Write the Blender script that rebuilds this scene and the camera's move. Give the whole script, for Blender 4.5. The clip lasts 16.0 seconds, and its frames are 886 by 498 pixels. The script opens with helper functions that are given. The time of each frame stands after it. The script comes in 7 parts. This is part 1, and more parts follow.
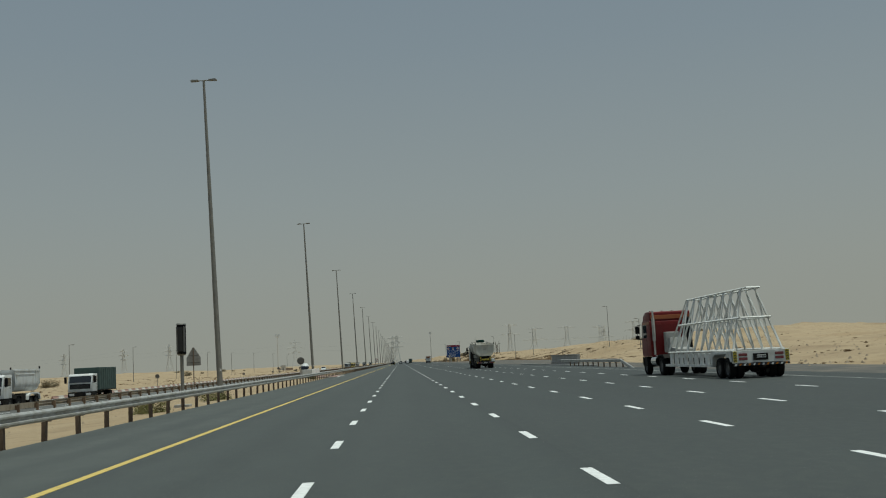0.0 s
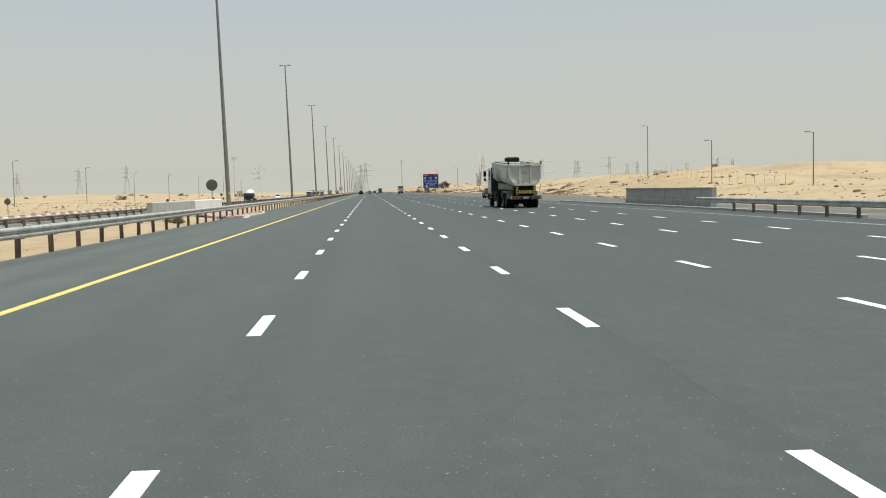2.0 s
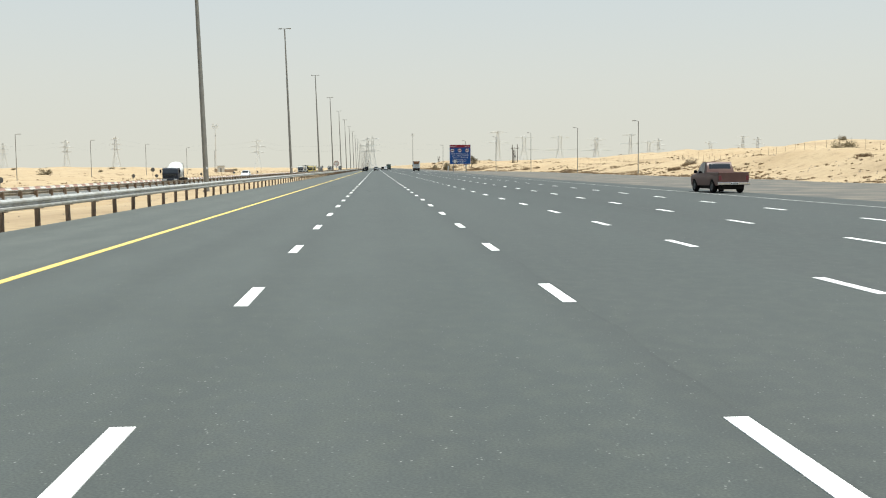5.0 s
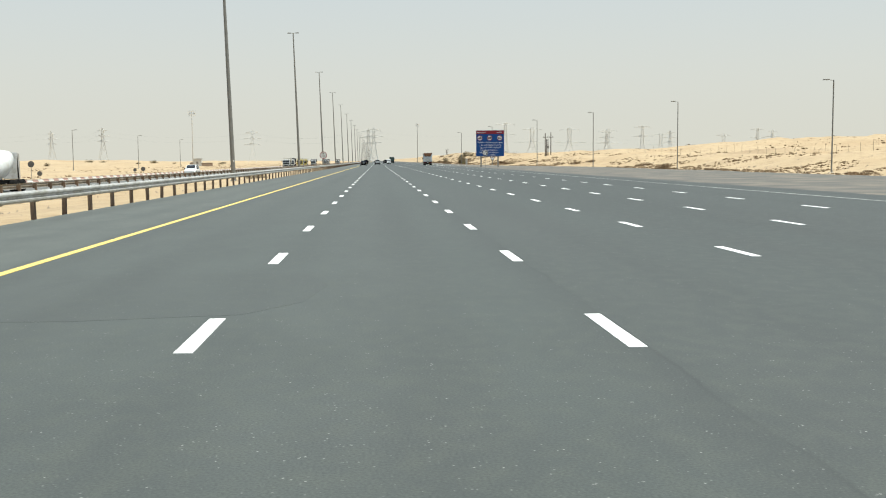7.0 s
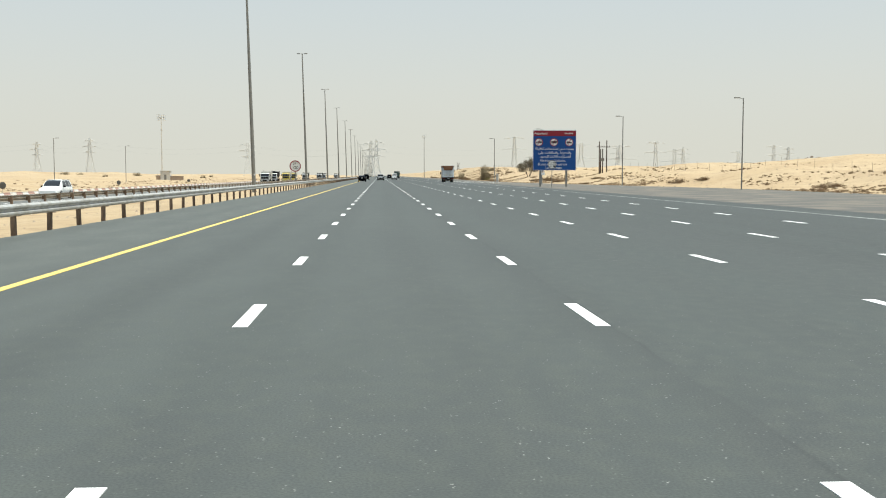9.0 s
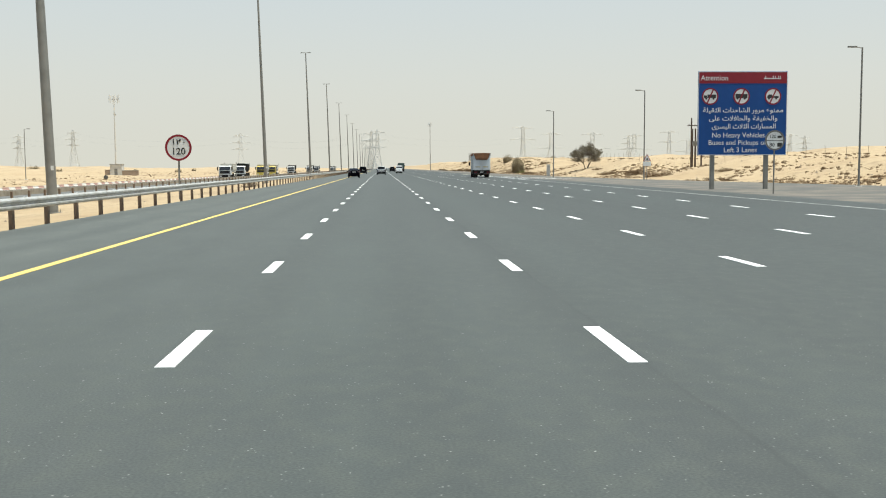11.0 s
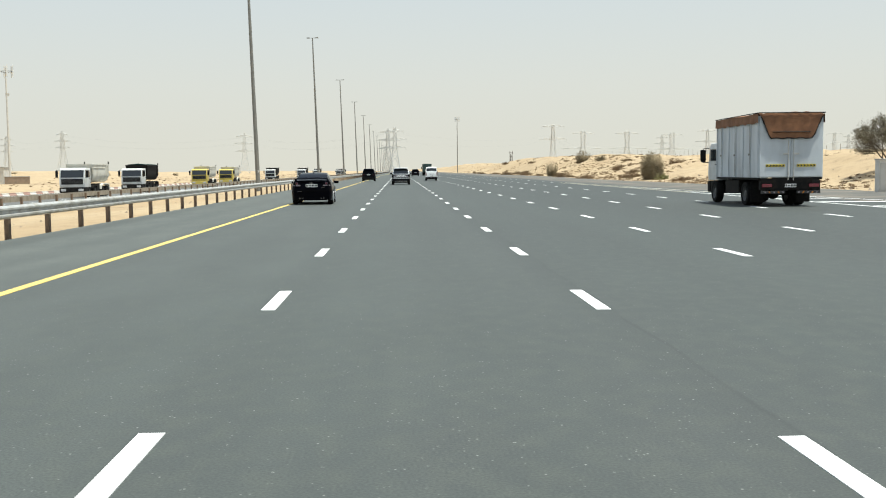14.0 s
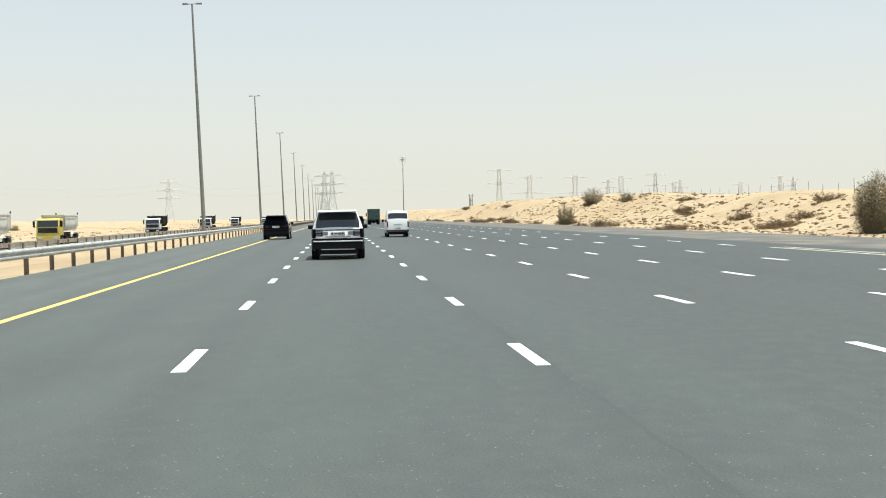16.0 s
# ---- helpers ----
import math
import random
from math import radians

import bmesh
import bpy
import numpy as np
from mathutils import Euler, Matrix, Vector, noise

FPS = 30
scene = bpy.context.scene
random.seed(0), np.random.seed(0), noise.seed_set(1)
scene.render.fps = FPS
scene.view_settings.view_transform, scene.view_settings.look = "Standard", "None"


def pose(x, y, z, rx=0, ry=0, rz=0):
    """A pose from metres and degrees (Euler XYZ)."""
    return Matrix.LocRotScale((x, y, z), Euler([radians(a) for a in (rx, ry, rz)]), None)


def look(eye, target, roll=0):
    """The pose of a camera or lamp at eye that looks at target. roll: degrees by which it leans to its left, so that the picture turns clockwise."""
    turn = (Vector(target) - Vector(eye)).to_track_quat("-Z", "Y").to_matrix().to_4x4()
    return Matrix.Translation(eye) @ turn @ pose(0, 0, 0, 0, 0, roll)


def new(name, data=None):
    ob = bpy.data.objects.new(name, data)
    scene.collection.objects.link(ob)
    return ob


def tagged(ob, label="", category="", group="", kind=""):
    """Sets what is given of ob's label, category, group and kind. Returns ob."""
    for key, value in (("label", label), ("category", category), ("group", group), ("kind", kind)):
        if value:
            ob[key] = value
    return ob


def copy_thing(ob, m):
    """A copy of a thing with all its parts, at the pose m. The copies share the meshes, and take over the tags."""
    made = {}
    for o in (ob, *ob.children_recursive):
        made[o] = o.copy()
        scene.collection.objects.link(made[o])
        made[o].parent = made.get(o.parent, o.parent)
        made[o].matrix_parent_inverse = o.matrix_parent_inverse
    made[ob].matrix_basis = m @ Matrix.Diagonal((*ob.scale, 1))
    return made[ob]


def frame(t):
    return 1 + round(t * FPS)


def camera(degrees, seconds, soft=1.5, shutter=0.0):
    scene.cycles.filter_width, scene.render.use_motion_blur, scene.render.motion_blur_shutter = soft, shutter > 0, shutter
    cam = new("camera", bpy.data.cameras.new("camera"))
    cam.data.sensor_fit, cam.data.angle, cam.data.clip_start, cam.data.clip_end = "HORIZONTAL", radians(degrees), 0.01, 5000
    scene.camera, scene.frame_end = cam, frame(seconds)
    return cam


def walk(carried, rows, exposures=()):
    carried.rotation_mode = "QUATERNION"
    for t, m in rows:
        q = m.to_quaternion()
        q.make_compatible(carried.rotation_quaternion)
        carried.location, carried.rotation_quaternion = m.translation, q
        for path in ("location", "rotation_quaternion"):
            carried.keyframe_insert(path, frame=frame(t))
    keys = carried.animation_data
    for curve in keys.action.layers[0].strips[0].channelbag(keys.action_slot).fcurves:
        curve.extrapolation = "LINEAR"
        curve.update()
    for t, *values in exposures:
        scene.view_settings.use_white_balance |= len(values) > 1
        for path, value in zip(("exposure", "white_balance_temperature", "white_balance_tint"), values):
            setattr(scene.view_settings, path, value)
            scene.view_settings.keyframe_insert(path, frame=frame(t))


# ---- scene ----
cam = camera(47.3, 16.0, soft=1.1)
EYE = 1.52
# seconds, x, y, yaw, pitch, roll of the drive along the road (the road runs along y)
ROWS = [
    (0.0, 1.274, -13.60, -2.420, 6.227, 2.979),
    (0.5, 1.293, 1.65, -2.594, 2.224, 2.163),
    (1.0, 1.307, 17.23, -3.003, -0.547, 1.359),
    (1.5, 1.267, 33.64, -3.697, -2.391, 1.116),
    (2.0, 1.266, 50.39, -4.194, -3.364, 1.212),
    (2.5, 1.311, 67.03, -4.350, -4.596, 0.986),
    (3.0, 1.368, 84.36, -4.362, -5.801, 0.994),
    (3.5, 1.467, 101.68, -4.127, -6.607, 0.717),
    (4.0, 1.488, 119.24, -3.875, -5.754, 0.505),
    (6.5, 1.563, 209.72, -3.720, -4.350, 0.537),
    (7.0, 1.568, 228.16, -3.699, -5.031, 0.478),
    (7.5, 1.496, 247.05, -3.714, -6.363, 0.195),
    (8.0, 1.472, 266.41, -3.626, -5.528, 0.143),
    (8.5, 1.416, 284.80, -3.571, -4.598, 0.172),
    (9.0, 1.404, 303.09, -3.567, -4.172, -0.043),
    (11.5, 1.710, 393.83, -3.295, -5.034, 0.518),
    (12.0, 1.656, 412.31, -2.590, -5.532, 0.383),
    (12.5, 1.588, 430.31, -2.187, -5.453, 0.446),
    (13.0, 1.470, 448.47, -2.394, -5.161, -0.029),
    (13.5, 1.477, 466.25, -2.433, -4.773, 0.415),
    (14.0, 1.466, 484.12, -2.46, -4.466, 0.616),
    (14.5, 1.372, 501.47, -3.106, -4.303, 0.613),
    (15.0, 1.387, 519.19, -3.230, -3.428, 0.852),
    (15.5, 1.393, 536.82, -4.247, -1.913, 1.047),
    (16.0, 1.629, 554.90, -5.935, -1.868, 1.124),
]
walk(cam, [(t, pose(x, y, EYE, 90 + pitch, roll, yaw)) for t, x, y, yaw, pitch, roll in ROWS],
     exposures=[(0.0, -0.80, 6100, -3), (0.5, -0.29, 6330, 1), (1.0, -0.12, 6330, 1), (1.25, 0.0, 6290, 2), (1.5, 0.06, 6260, 3), (2.0, 0.17, 6260, 3), (2.5, 0.50, 6260, 3), (3.0, 0.53, 6260, 3), (4.0, 0.50, 6260, 3), (9.0, 0.46, 6260, 3), (12.5, 0.49, 6260, 3), (14.0, 0.53, 6260, 3), (15.0, 0.64, 6260, 3), (16.0, 0.66, 6260, 3)])

# ---------------------------------------------------------------- light
SUN_TO = Vector((0.32, -0.12, 1.35)).normalized()      # towards the sun
world = bpy.data.worlds.new("dusty_sky")
scene.world = world
world.use_nodes = True
wn, wl = world.node_tree.nodes, world.node_tree.links
wn.clear()
w_out, w_bg = wn.new("ShaderNodeOutputWorld"), wn.new("ShaderNodeBackground")
w_sky, w_mix, w_ramp = wn.new("ShaderNodeTexSky"), wn.new("ShaderNodeMix"), wn.new("ShaderNodeValToRGB")
w_geo, w_sep = wn.new("ShaderNodeTexCoord"), wn.new("ShaderNodeSeparateXYZ")
w_sky.sky_type, w_sky.sun_disc = "NISHITA", False
w_sky.sun_elevation = math.asin(SUN_TO.z)
w_sky.sun_rotation = math.atan2(SUN_TO.x, SUN_TO.y)
w_sky.air_density, w_sky.dust_density, w_sky.ozone_density = 1.0, 6.0, 2.0
w_mix.data_type = "RGBA"
w_ramp.color_ramp.elements[0].position, w_ramp.color_ramp.elements[0].color = 0.0, (9.2, 8.6, 7.5, 1)
w_ramp.color_ramp.elements[1].position, w_ramp.color_ramp.elements[1].color = 0.50, (5.0, 5.9, 7.3, 1)
for w_at, w_tone in ((0.08, (8.7, 8.4, 7.75, 1)), (0.16, (7.9, 8.05, 8.0, 1)), (0.30, (6.4, 7.0, 7.75, 1))):
    w_ramp.color_ramp.elements.new(w_at).color = w_tone
w_mix.inputs[0].default_value = 0.8
wl.new(w_geo.outputs["Generated"], w_sep.inputs[0])
wl.new(w_sep.outputs["Z"], w_ramp.inputs[0])
wl.new(w_sky.outputs[0], w_mix.inputs[6])
wl.new(w_ramp.outputs[0], w_mix.inputs[7])
wl.new(w_mix.outputs[2], w_bg.inputs[0])
w_bg.inputs[1].default_value = 0.072
wl.new(w_bg.outputs[0], w_out.inputs[0])

sun = new("sun", bpy.data.lights.new("sun", "SUN"))
sun.data.energy, sun.data.angle, sun.data.color = 5.0, radians(0.7), (1.0, 0.96, 0.88)
sun.matrix_world = look((0, 0, 60), Vector((0, 0, 60)) - SUN_TO)

# ---------------------------------------------------------------- materials
MATS = {}


def mat(name, color, rough=0.6, metal=0.0, vary=0.12, scale=8.0, bump=0.0, bump_scale=60.0, second=None, spec=0.5,
        stretch=None, island=0.0, coat=0.0):
    """A painted, mineral or metal surface with stains at one scale and grain at another."""
    if name in MATS:
        return MATS[name]
    m = bpy.data.materials.new(name)
    m.use_nodes = True
    nt, ns = m.node_tree.links, m.node_tree.nodes
    b = ns["Principled BSDF"]
    b.inputs["Roughness"].default_value, b.inputs["Metallic"].default_value = rough, metal
    b.inputs["Specular IOR Level"].default_value = spec
    b.inputs["Coat Weight"].default_value = coat
    tc = ns.new("ShaderNodeTexCoord")
    src = tc.outputs["Object"]
    if stretch:
        mp = ns.new("ShaderNodeMapping")
        mp.inputs["Scale"].default_value = stretch
        nt.new(src, mp.inputs[0])
        src = mp.outputs[0]
    n1, n2 = ns.new("ShaderNodeTexNoise"), ns.new("ShaderNodeTexNoise")
    n1.inputs["Scale"].default_value, n1.inputs["Detail"].default_value = scale, 5
    n2.inputs["Scale"].default_value, n2.inputs["Detail"].default_value = bump_scale, 3
    nt.new(src, n1.inputs["Vector"])
    nt.new(tc.outputs["Object"], n2.inputs["Vector"])
    mix = ns.new("ShaderNodeMix")
    mix.data_type = "RGBA"
    c2 = second or tuple(c * (1 - 2.2 * vary) for c in color)
    mix.inputs[6].default_value, mix.inputs[7].default_value = (*color, 1), (*c2, 1)
    rmp = ns.new("ShaderNodeMapRange")
    rmp.inputs[1].default_value, rmp.inputs[2].default_value = 0.42, 0.72
    nt.new(n1.outputs[0], rmp.inputs[0])
    nt.new(rmp.outputs[0], mix.inputs[0])
    last = mix.outputs[2]
    hs = ns.new("ShaderNodeHueSaturation")
    gr = ns.new("ShaderNodeMapRange")
    gr.inputs[3].default_value, gr.inputs[4].default_value = 1 - vary, 1 + vary
    nt.new(n2.outputs[0], gr.inputs[0])
    nt.new(last, hs.inputs["Color"])
    val = gr.outputs[0]
    if island:
        oi, mr, mu = ns.new("ShaderNodeObjectInfo"), ns.new("ShaderNodeMapRange"), ns.new("ShaderNodeMath")
        mr.inputs[3].default_value, mr.inputs[4].default_value = 1 - island, 1 + island
        mu.operation = "MULTIPLY"
        nt.new(oi.outputs["Random"], mr.inputs[0])
        nt.new(mr.outputs[0], mu.inputs[0])
        nt.new(val, mu.inputs[1])
        val = mu.outputs[0]
    nt.new(val, hs.inputs["Value"])
    nt.new(hs.outputs[0], b.inputs["Base Color"])
    rr = ns.new("ShaderNodeMapRange")
    rr.inputs[3].default_value, rr.inputs[4].default_value = max(0.02, rough - 0.08), min(1, rough + 0.1)
    nt.new(n1.outputs[0], rr.inputs[0])
    nt.new(rr.outputs[0], b.inputs["Roughness"])
    if bump:
        bp = ns.new("ShaderNodeBump")
        bp.inputs["Strength"].default_value, bp.inputs["Distance"].default_value = bump, 0.02
        nt.new(n2.outputs[0], bp.inputs["Height"])
        nt.new(bp.outputs[0], b.inputs["Normal"])
    MATS[name] = m
    return m


def asphalt(name, base, worn, tint, seam=None):
    """Asphalt: fine pale aggregate, long tyre streaks along the road and broad blotches."""
    m = bpy.data.materials.new(name)
    m.use_nodes = True
    nt, ns = m.node_tree.links, m.node_tree.nodes
    b = ns["Principled BSDF"]
    b.inputs["Roughness"].default_value = 0.72
    b.inputs["Specular IOR Level"].default_value = 0.6
    tc = ns.new("ShaderNodeTexCoord")

    def noi(sc, detail, stretch):
        mp, n = ns.new("ShaderNodeMapping"), ns.new("ShaderNodeTexNoise")
        mp.inputs["Scale"].default_value = stretch
        n.inputs["Scale"].default_value, n.inputs["Detail"].default_value = sc, detail
        nt.new(tc.outputs["Object"], mp.inputs[0])
        nt.new(mp.outputs[0], n.inputs["Vector"])
        return n.outputs[0]

    def rng(sock, a, bb, lo, hi):
        r = ns.new("ShaderNodeMapRange")
        for i, v in enumerate((a, bb, lo, hi)):
            r.inputs[i + 1].default_value = v
        nt.new(sock, r.inputs[0])
        return r.outputs[0]

    def mix(fac, a, c):
        x = ns.new("ShaderNodeMix")
        x.data_type = "RGBA"
        nt.new(fac, x.inputs[0])
        for i, v in ((6, a), (7, c)):
            if isinstance(v, tuple):
                x.inputs[i].default_value = (*v, 1)
            else:
                nt.new(v, x.inputs[i])
        return x.outputs[2]

    streak = rng(noi(0.9, 4, (1.0, 0.012, 1.0)), 0.38, 0.66, 0, 1)
    blot = rng(noi(0.16, 5, (1.0, 0.45, 1.0)), 0.40, 0.70, 0, 1)
    c = mix(streak, base, worn)
    c = mix(blot, c, tint)
    # the colour also darkens across the road towards the outer lanes
    sx = ns.new("ShaderNodeSeparateXYZ")
    nt.new(tc.outputs["Object"], sx.inputs[0])
    outer_dark = ns.new("ShaderNodeMath")
    outer_dark.operation = "MULTIPLY"
    nt.new(rng(sx.outputs["X"], 1.6, 10.5, 0.0, 0.98), outer_dark.inputs[0])
    nt.new(rng(noi(0.35, 4, (1.0, 0.05, 1.0)), 0.25, 0.7, 0.55, 1.0), outer_dark.inputs[1])
    c = mix(outer_dark.outputs[0], c, tuple(0.34 * q for q in base))
    track = rng(noi(0.5, 3, (1.0, 0.03, 1.0)), 0.35, 0.65, 0.0, 0.30)
    c = mix(track, c, (base[0] * 0.86, base[1] * 1.02, base[2] * 0.98))
    c = mix(rng(sx.outputs["X"], 2.5, -4.4, 0.0, 0.85), c, (base[0] * 1.40, base[1] * 1.36, base[2] * 1.32))
    c = mix(rng(sx.outputs["X"], -3.3, -4.6, 0.0, 0.85), c, (base[0] * 1.95, base[1] * 1.84, base[2] * 1.72))      # dusty shoulder
    # two polished wheel tracks in each lane, broken along the road
    wave, lanes, tracks = (ns.new("ShaderNodeMath") for _ in range(3))
    lanes.operation, wave.operation, tracks.operation = "MULTIPLY_ADD", "SINE", "MULTIPLY"
    lanes.inputs[1].default_value, lanes.inputs[2].default_value = 2 * math.pi / 1.825, 0.9
    nt.new(sx.outputs["X"], lanes.inputs[0])
    nt.new(lanes.outputs[0], wave.inputs[0])
    nt.new(rng(wave.outputs[0], -0.4, 1.0, 0.0, 1.0), tracks.inputs[0])
    nt.new(rng(noi(0.22, 4, (1.6, 0.10, 1.0)), 0.30, 0.68, 0.05, 0.55), tracks.inputs[1])
    c = mix(tracks.outputs[0], c, tuple(0.64 * q for q in base))
    # mottling a hand to an arm's length wide
    c = mix(rng(noi(1.3, 4, (1.0, 0.35, 1.0)), 0.36, 0.66, 0.0, 0.45), c, tuple(0.74 * q for q in base))
    c = mix(rng(noi(4.5, 4, (1.0, 0.7, 1.0)), 0.42, 0.68, 0.0, 0.42), c, (base[0] * 1.34, base[1] * 1.30, base[2] * 1.12))
    if seam is not None:      # the joint between two paving mats: a thin dark crack with a grimy lip
        off, dist, lip = (ns.new("ShaderNodeMath") for _ in range(3))
        off.operation, dist.operation, lip.operation = "MULTIPLY_ADD", "ABSOLUTE", "MULTIPLY"
        wob = rng(noi(0.6, 3, (0.0, 1.0, 0.0)), 0.2, 0.8, -seam - 0.06, -seam + 0.06)
        off.inputs[1].default_value = 1.0
        nt.new(sx.outputs["X"], off.inputs[0])
        nt.new(wob, off.inputs[2])
        nt.new(off.outputs[0], dist.inputs[0])
        broken = rng(noi(0.35, 3, (0.0, 1.0, 0.0)), 0.34, 0.60, 0.1, 0.75)
        nt.new(rng(dist.outputs[0], 0.008, 0.035, 1.0, 0.0), lip.inputs[0])
        nt.new(broken, lip.inputs[1])
        c = mix(lip.outputs[0], c, tuple(0.45 * q for q in base))
        grime = ns.new("ShaderNodeMath")
        grime.operation = "MULTIPLY"
        nt.new(rng(off.outputs[0], -0.55, -0.05, 0.0, 0.5), grime.inputs[0])
        nt.new(rng(off.outputs[0], -0.02, 0.03, 1.0, 0.0), grime.inputs[1])
        c = mix(grime.outputs[0], c, tuple(0.70 * q for q in base))
    grain = noi(58.0, 5, (1, 1, 1))
    c = mix(rng(grain, 0.34, 0.54, 0.60, 0.0), c, tuple(0.48 * q for q in base))
    c = mix(rng(grain, 0.55, 0.78, 0.0, 0.50), c, (base[0] * 1.7, base[1] * 1.68, base[2] * 1.42))
    vor = ns.new("ShaderNodeTexVoronoi")
    vor.inputs["Scale"].default_value = 23.0
    nt.new(tc.outputs["Object"], vor.inputs["Vector"])
    stone = rng(vor.outputs["Distance"], 0.08, 0.20, 1.0, 0.0)
    pick = rng(noi(9.0, 3, (1, 1, 1)), 0.52, 0.68, 0.0, 0.95)
    mul = ns.new("ShaderNodeMath")
    mul.operation = "MULTIPLY"
    nt.new(stone, mul.inputs[0])
    nt.new(pick, mul.inputs[1])
    c = mix(mul.outputs[0], c, (0.30, 0.30, 0.28))
    nt.new(c, b.inputs["Base Color"])
    bp = ns.new("ShaderNodeBump")
    bp.inputs["Strength"].default_value, bp.inputs["Distance"].default_value = 0.10, 0.006
    nt.new(grain, bp.inputs["Height"])
    nt.new(bp.outputs[0], b.inputs["Normal"])
    return m


def sand(name):
    """Pale desert sand: wind-sorted tones, pebbly grain and broad scrubby stains."""
    m = bpy.data.materials.new(name)
    m.use_nodes = True
    nt, ns = m.node_tree.links, m.node_tree.nodes
    b = ns["Principled BSDF"]
    b.inputs["Roughness"].default_value = 0.95
    b.inputs["Specular IOR Level"].default_value = 0.1
    tc = ns.new("ShaderNodeTexCoord")

    def noi(sc, detail, rough=0.5):
        n = ns.new("ShaderNodeTexNoise")
        n.inputs["Scale"].default_value, n.inputs["Detail"].default_value, n.inputs["Roughness"].default_value = sc, detail, rough
        nt.new(tc.outputs["Object"], n.inputs["Vector"])
        return n.outputs[0]

    def ramp(sock, stops):
        r = ns.new("ShaderNodeValToRGB")
        el = r.color_ramp.elements
        el[0].position, el[0].color = stops[0][0], (*stops[0][1], 1)
        el[1].position, el[1].color = stops[-1][0], (*stops[-1][1], 1)
        for p, cc in stops[1:-1]:
            q = el.new(p)
            q.color = (*cc, 1)
        nt.new(sock, r.inputs[0])
        return r.outputs[0]

    big = ramp(noi(0.035, 6), [(0.36, (0.362, 0.270, 0.166)), (0.52, (0.405, 0.313, 0.200)), (0.68, (0.315, 0.236, 0.150))])
    sp = ramp(noi(0.55, 8, 0.78), [(0.50, (0, 0, 0)), (0.66, (1, 1, 1))])
    mx = ns.new("ShaderNodeMix")
    mx.data_type = "RGBA"
    mu = ns.new("ShaderNodeMath")
    mu.operation = "MULTIPLY"
    mu.inputs[1].default_value = 0.6
    nt.new(sp, mu.inputs[0])
    nt.new(mu.outputs[0], mx.inputs[0])
    nt.new(big, mx.inputs[6])
    mx.inputs[7].default_value = (0.20, 0.145, 0.092, 1)
    nt.new(mx.outputs[2], b.inputs["Base Color"])
    g = noi(14.0, 5, 0.7)
    bp = ns.new("ShaderNodeBump")
    bp.inputs["Strength"].default_value, bp.inputs["Distance"].default_value = 0.7, 0.08
    nt.new(g, bp.inputs["Height"])
    nt.new(bp.outputs[0], b.inputs["Normal"])
    return m


M_TAR = mat("tar", (0.033, 0.036, 0.034), 0.8, vary=0.2, scale=12, bump=0.3)
M_ROAD = asphalt("asphalt", (0.0468, 0.0540, 0.0508), (0.0392, 0.0453, 0.0432), (0.0558, 0.0630, 0.0583), seam=3.73)
M_ROAD2 = asphalt("asphalt_far", (0.074, 0.076, 0.074), (0.062, 0.064, 0.063), (0.088, 0.086, 0.080))
M_PATCH = asphalt("asphalt_patch", (0.0440, 0.0505, 0.0478), (0.0368, 0.0425, 0.0405), (0.0525, 0.0590, 0.0550))
M_WORN_LINE = mat("road_paint_worn", (0.40, 0.40, 0.38), 0.75, vary=0.14, scale=0.35, bump=0.25, bump_scale=90, second=(0.13, 0.135, 0.13))
M_CREAM_LINE = mat("road_paint_cream", (0.60, 0.54, 0.40), 0.7, vary=0.08, scale=3, bump=0.25, bump_scale=90, second=(0.40, 0.37, 0.29))
M_SAND = sand("desert_sand")
M_GRAVEL = mat("dusty_gravel", (0.108, 0.105, 0.098), 0.95, vary=0.18, scale=0.35, bump=0.6, bump_scale=18, second=(0.19, 0.168, 0.138), spec=0.1)
M_WHITE_LINE = mat("road_paint_white", (0.78, 0.78, 0.76), 0.7, vary=0.06, scale=6, bump=0.25, bump_scale=90, second=(0.62, 0.62, 0.60))
M_YELLOW_LINE = mat("road_paint_yellow", (0.64, 0.47, 0.125), 0.7, vary=0.08, scale=3, bump=0.25, bump_scale=90, second=(0.50, 0.375, 0.12))
M_GALV = mat("galvanised_steel", (0.50, 0.495, 0.47), 0.42, 0.35, vary=0.12, scale=3, bump=0.08, bump_scale=30, second=(0.34, 0.315, 0.265))
M_POST = mat("rusty_post", (0.115, 0.085, 0.062), 0.8, 0.2, vary=0.2, scale=9, bump=0.3, second=(0.17, 0.12, 0.08), island=0.25)
M_POLE = mat("grey_pole_steel", (0.215, 0.21, 0.19), 0.55, 0.3, vary=0.08, scale=2, second=(0.17, 0.165, 0.15))
# pale base colour carries the distance haze that veils the towers
M_PYLON_HAZED = mat("pylon_steel_hazed", (0.55, 0.55, 0.53), 0.9, vary=0.06, scale=1)
# darker steel copy: the shaded back of the far rail, put into its colour
M_GALV_SHADED = mat("shaded_galvanised_steel", (0.27, 0.25, 0.21), 0.6, 0.2, vary=0.14, scale=3, second=(0.18, 0.155, 0.12))
M_CONCRETE = mat("concrete", (0.38, 0.375, 0.355), 0.9, vary=0.10, scale=1.2, bump=0.3, bump_scale=25, second=(0.30, 0.285, 0.25))
M_CONCRETE_PALE = mat("pale_concrete", (0.58, 0.56, 0.51), 0.9, vary=0.08, scale=1.0, bump=0.25, bump_scale=25, second=(0.47, 0.45, 0.40))
M_WHITEWASH = mat("whitewashed_concrete", (0.70, 0.69, 0.65), 0.9, vary=0.06, scale=1.0, bump=0.2, bump_scale=20, second=(0.58, 0.56, 0.51))
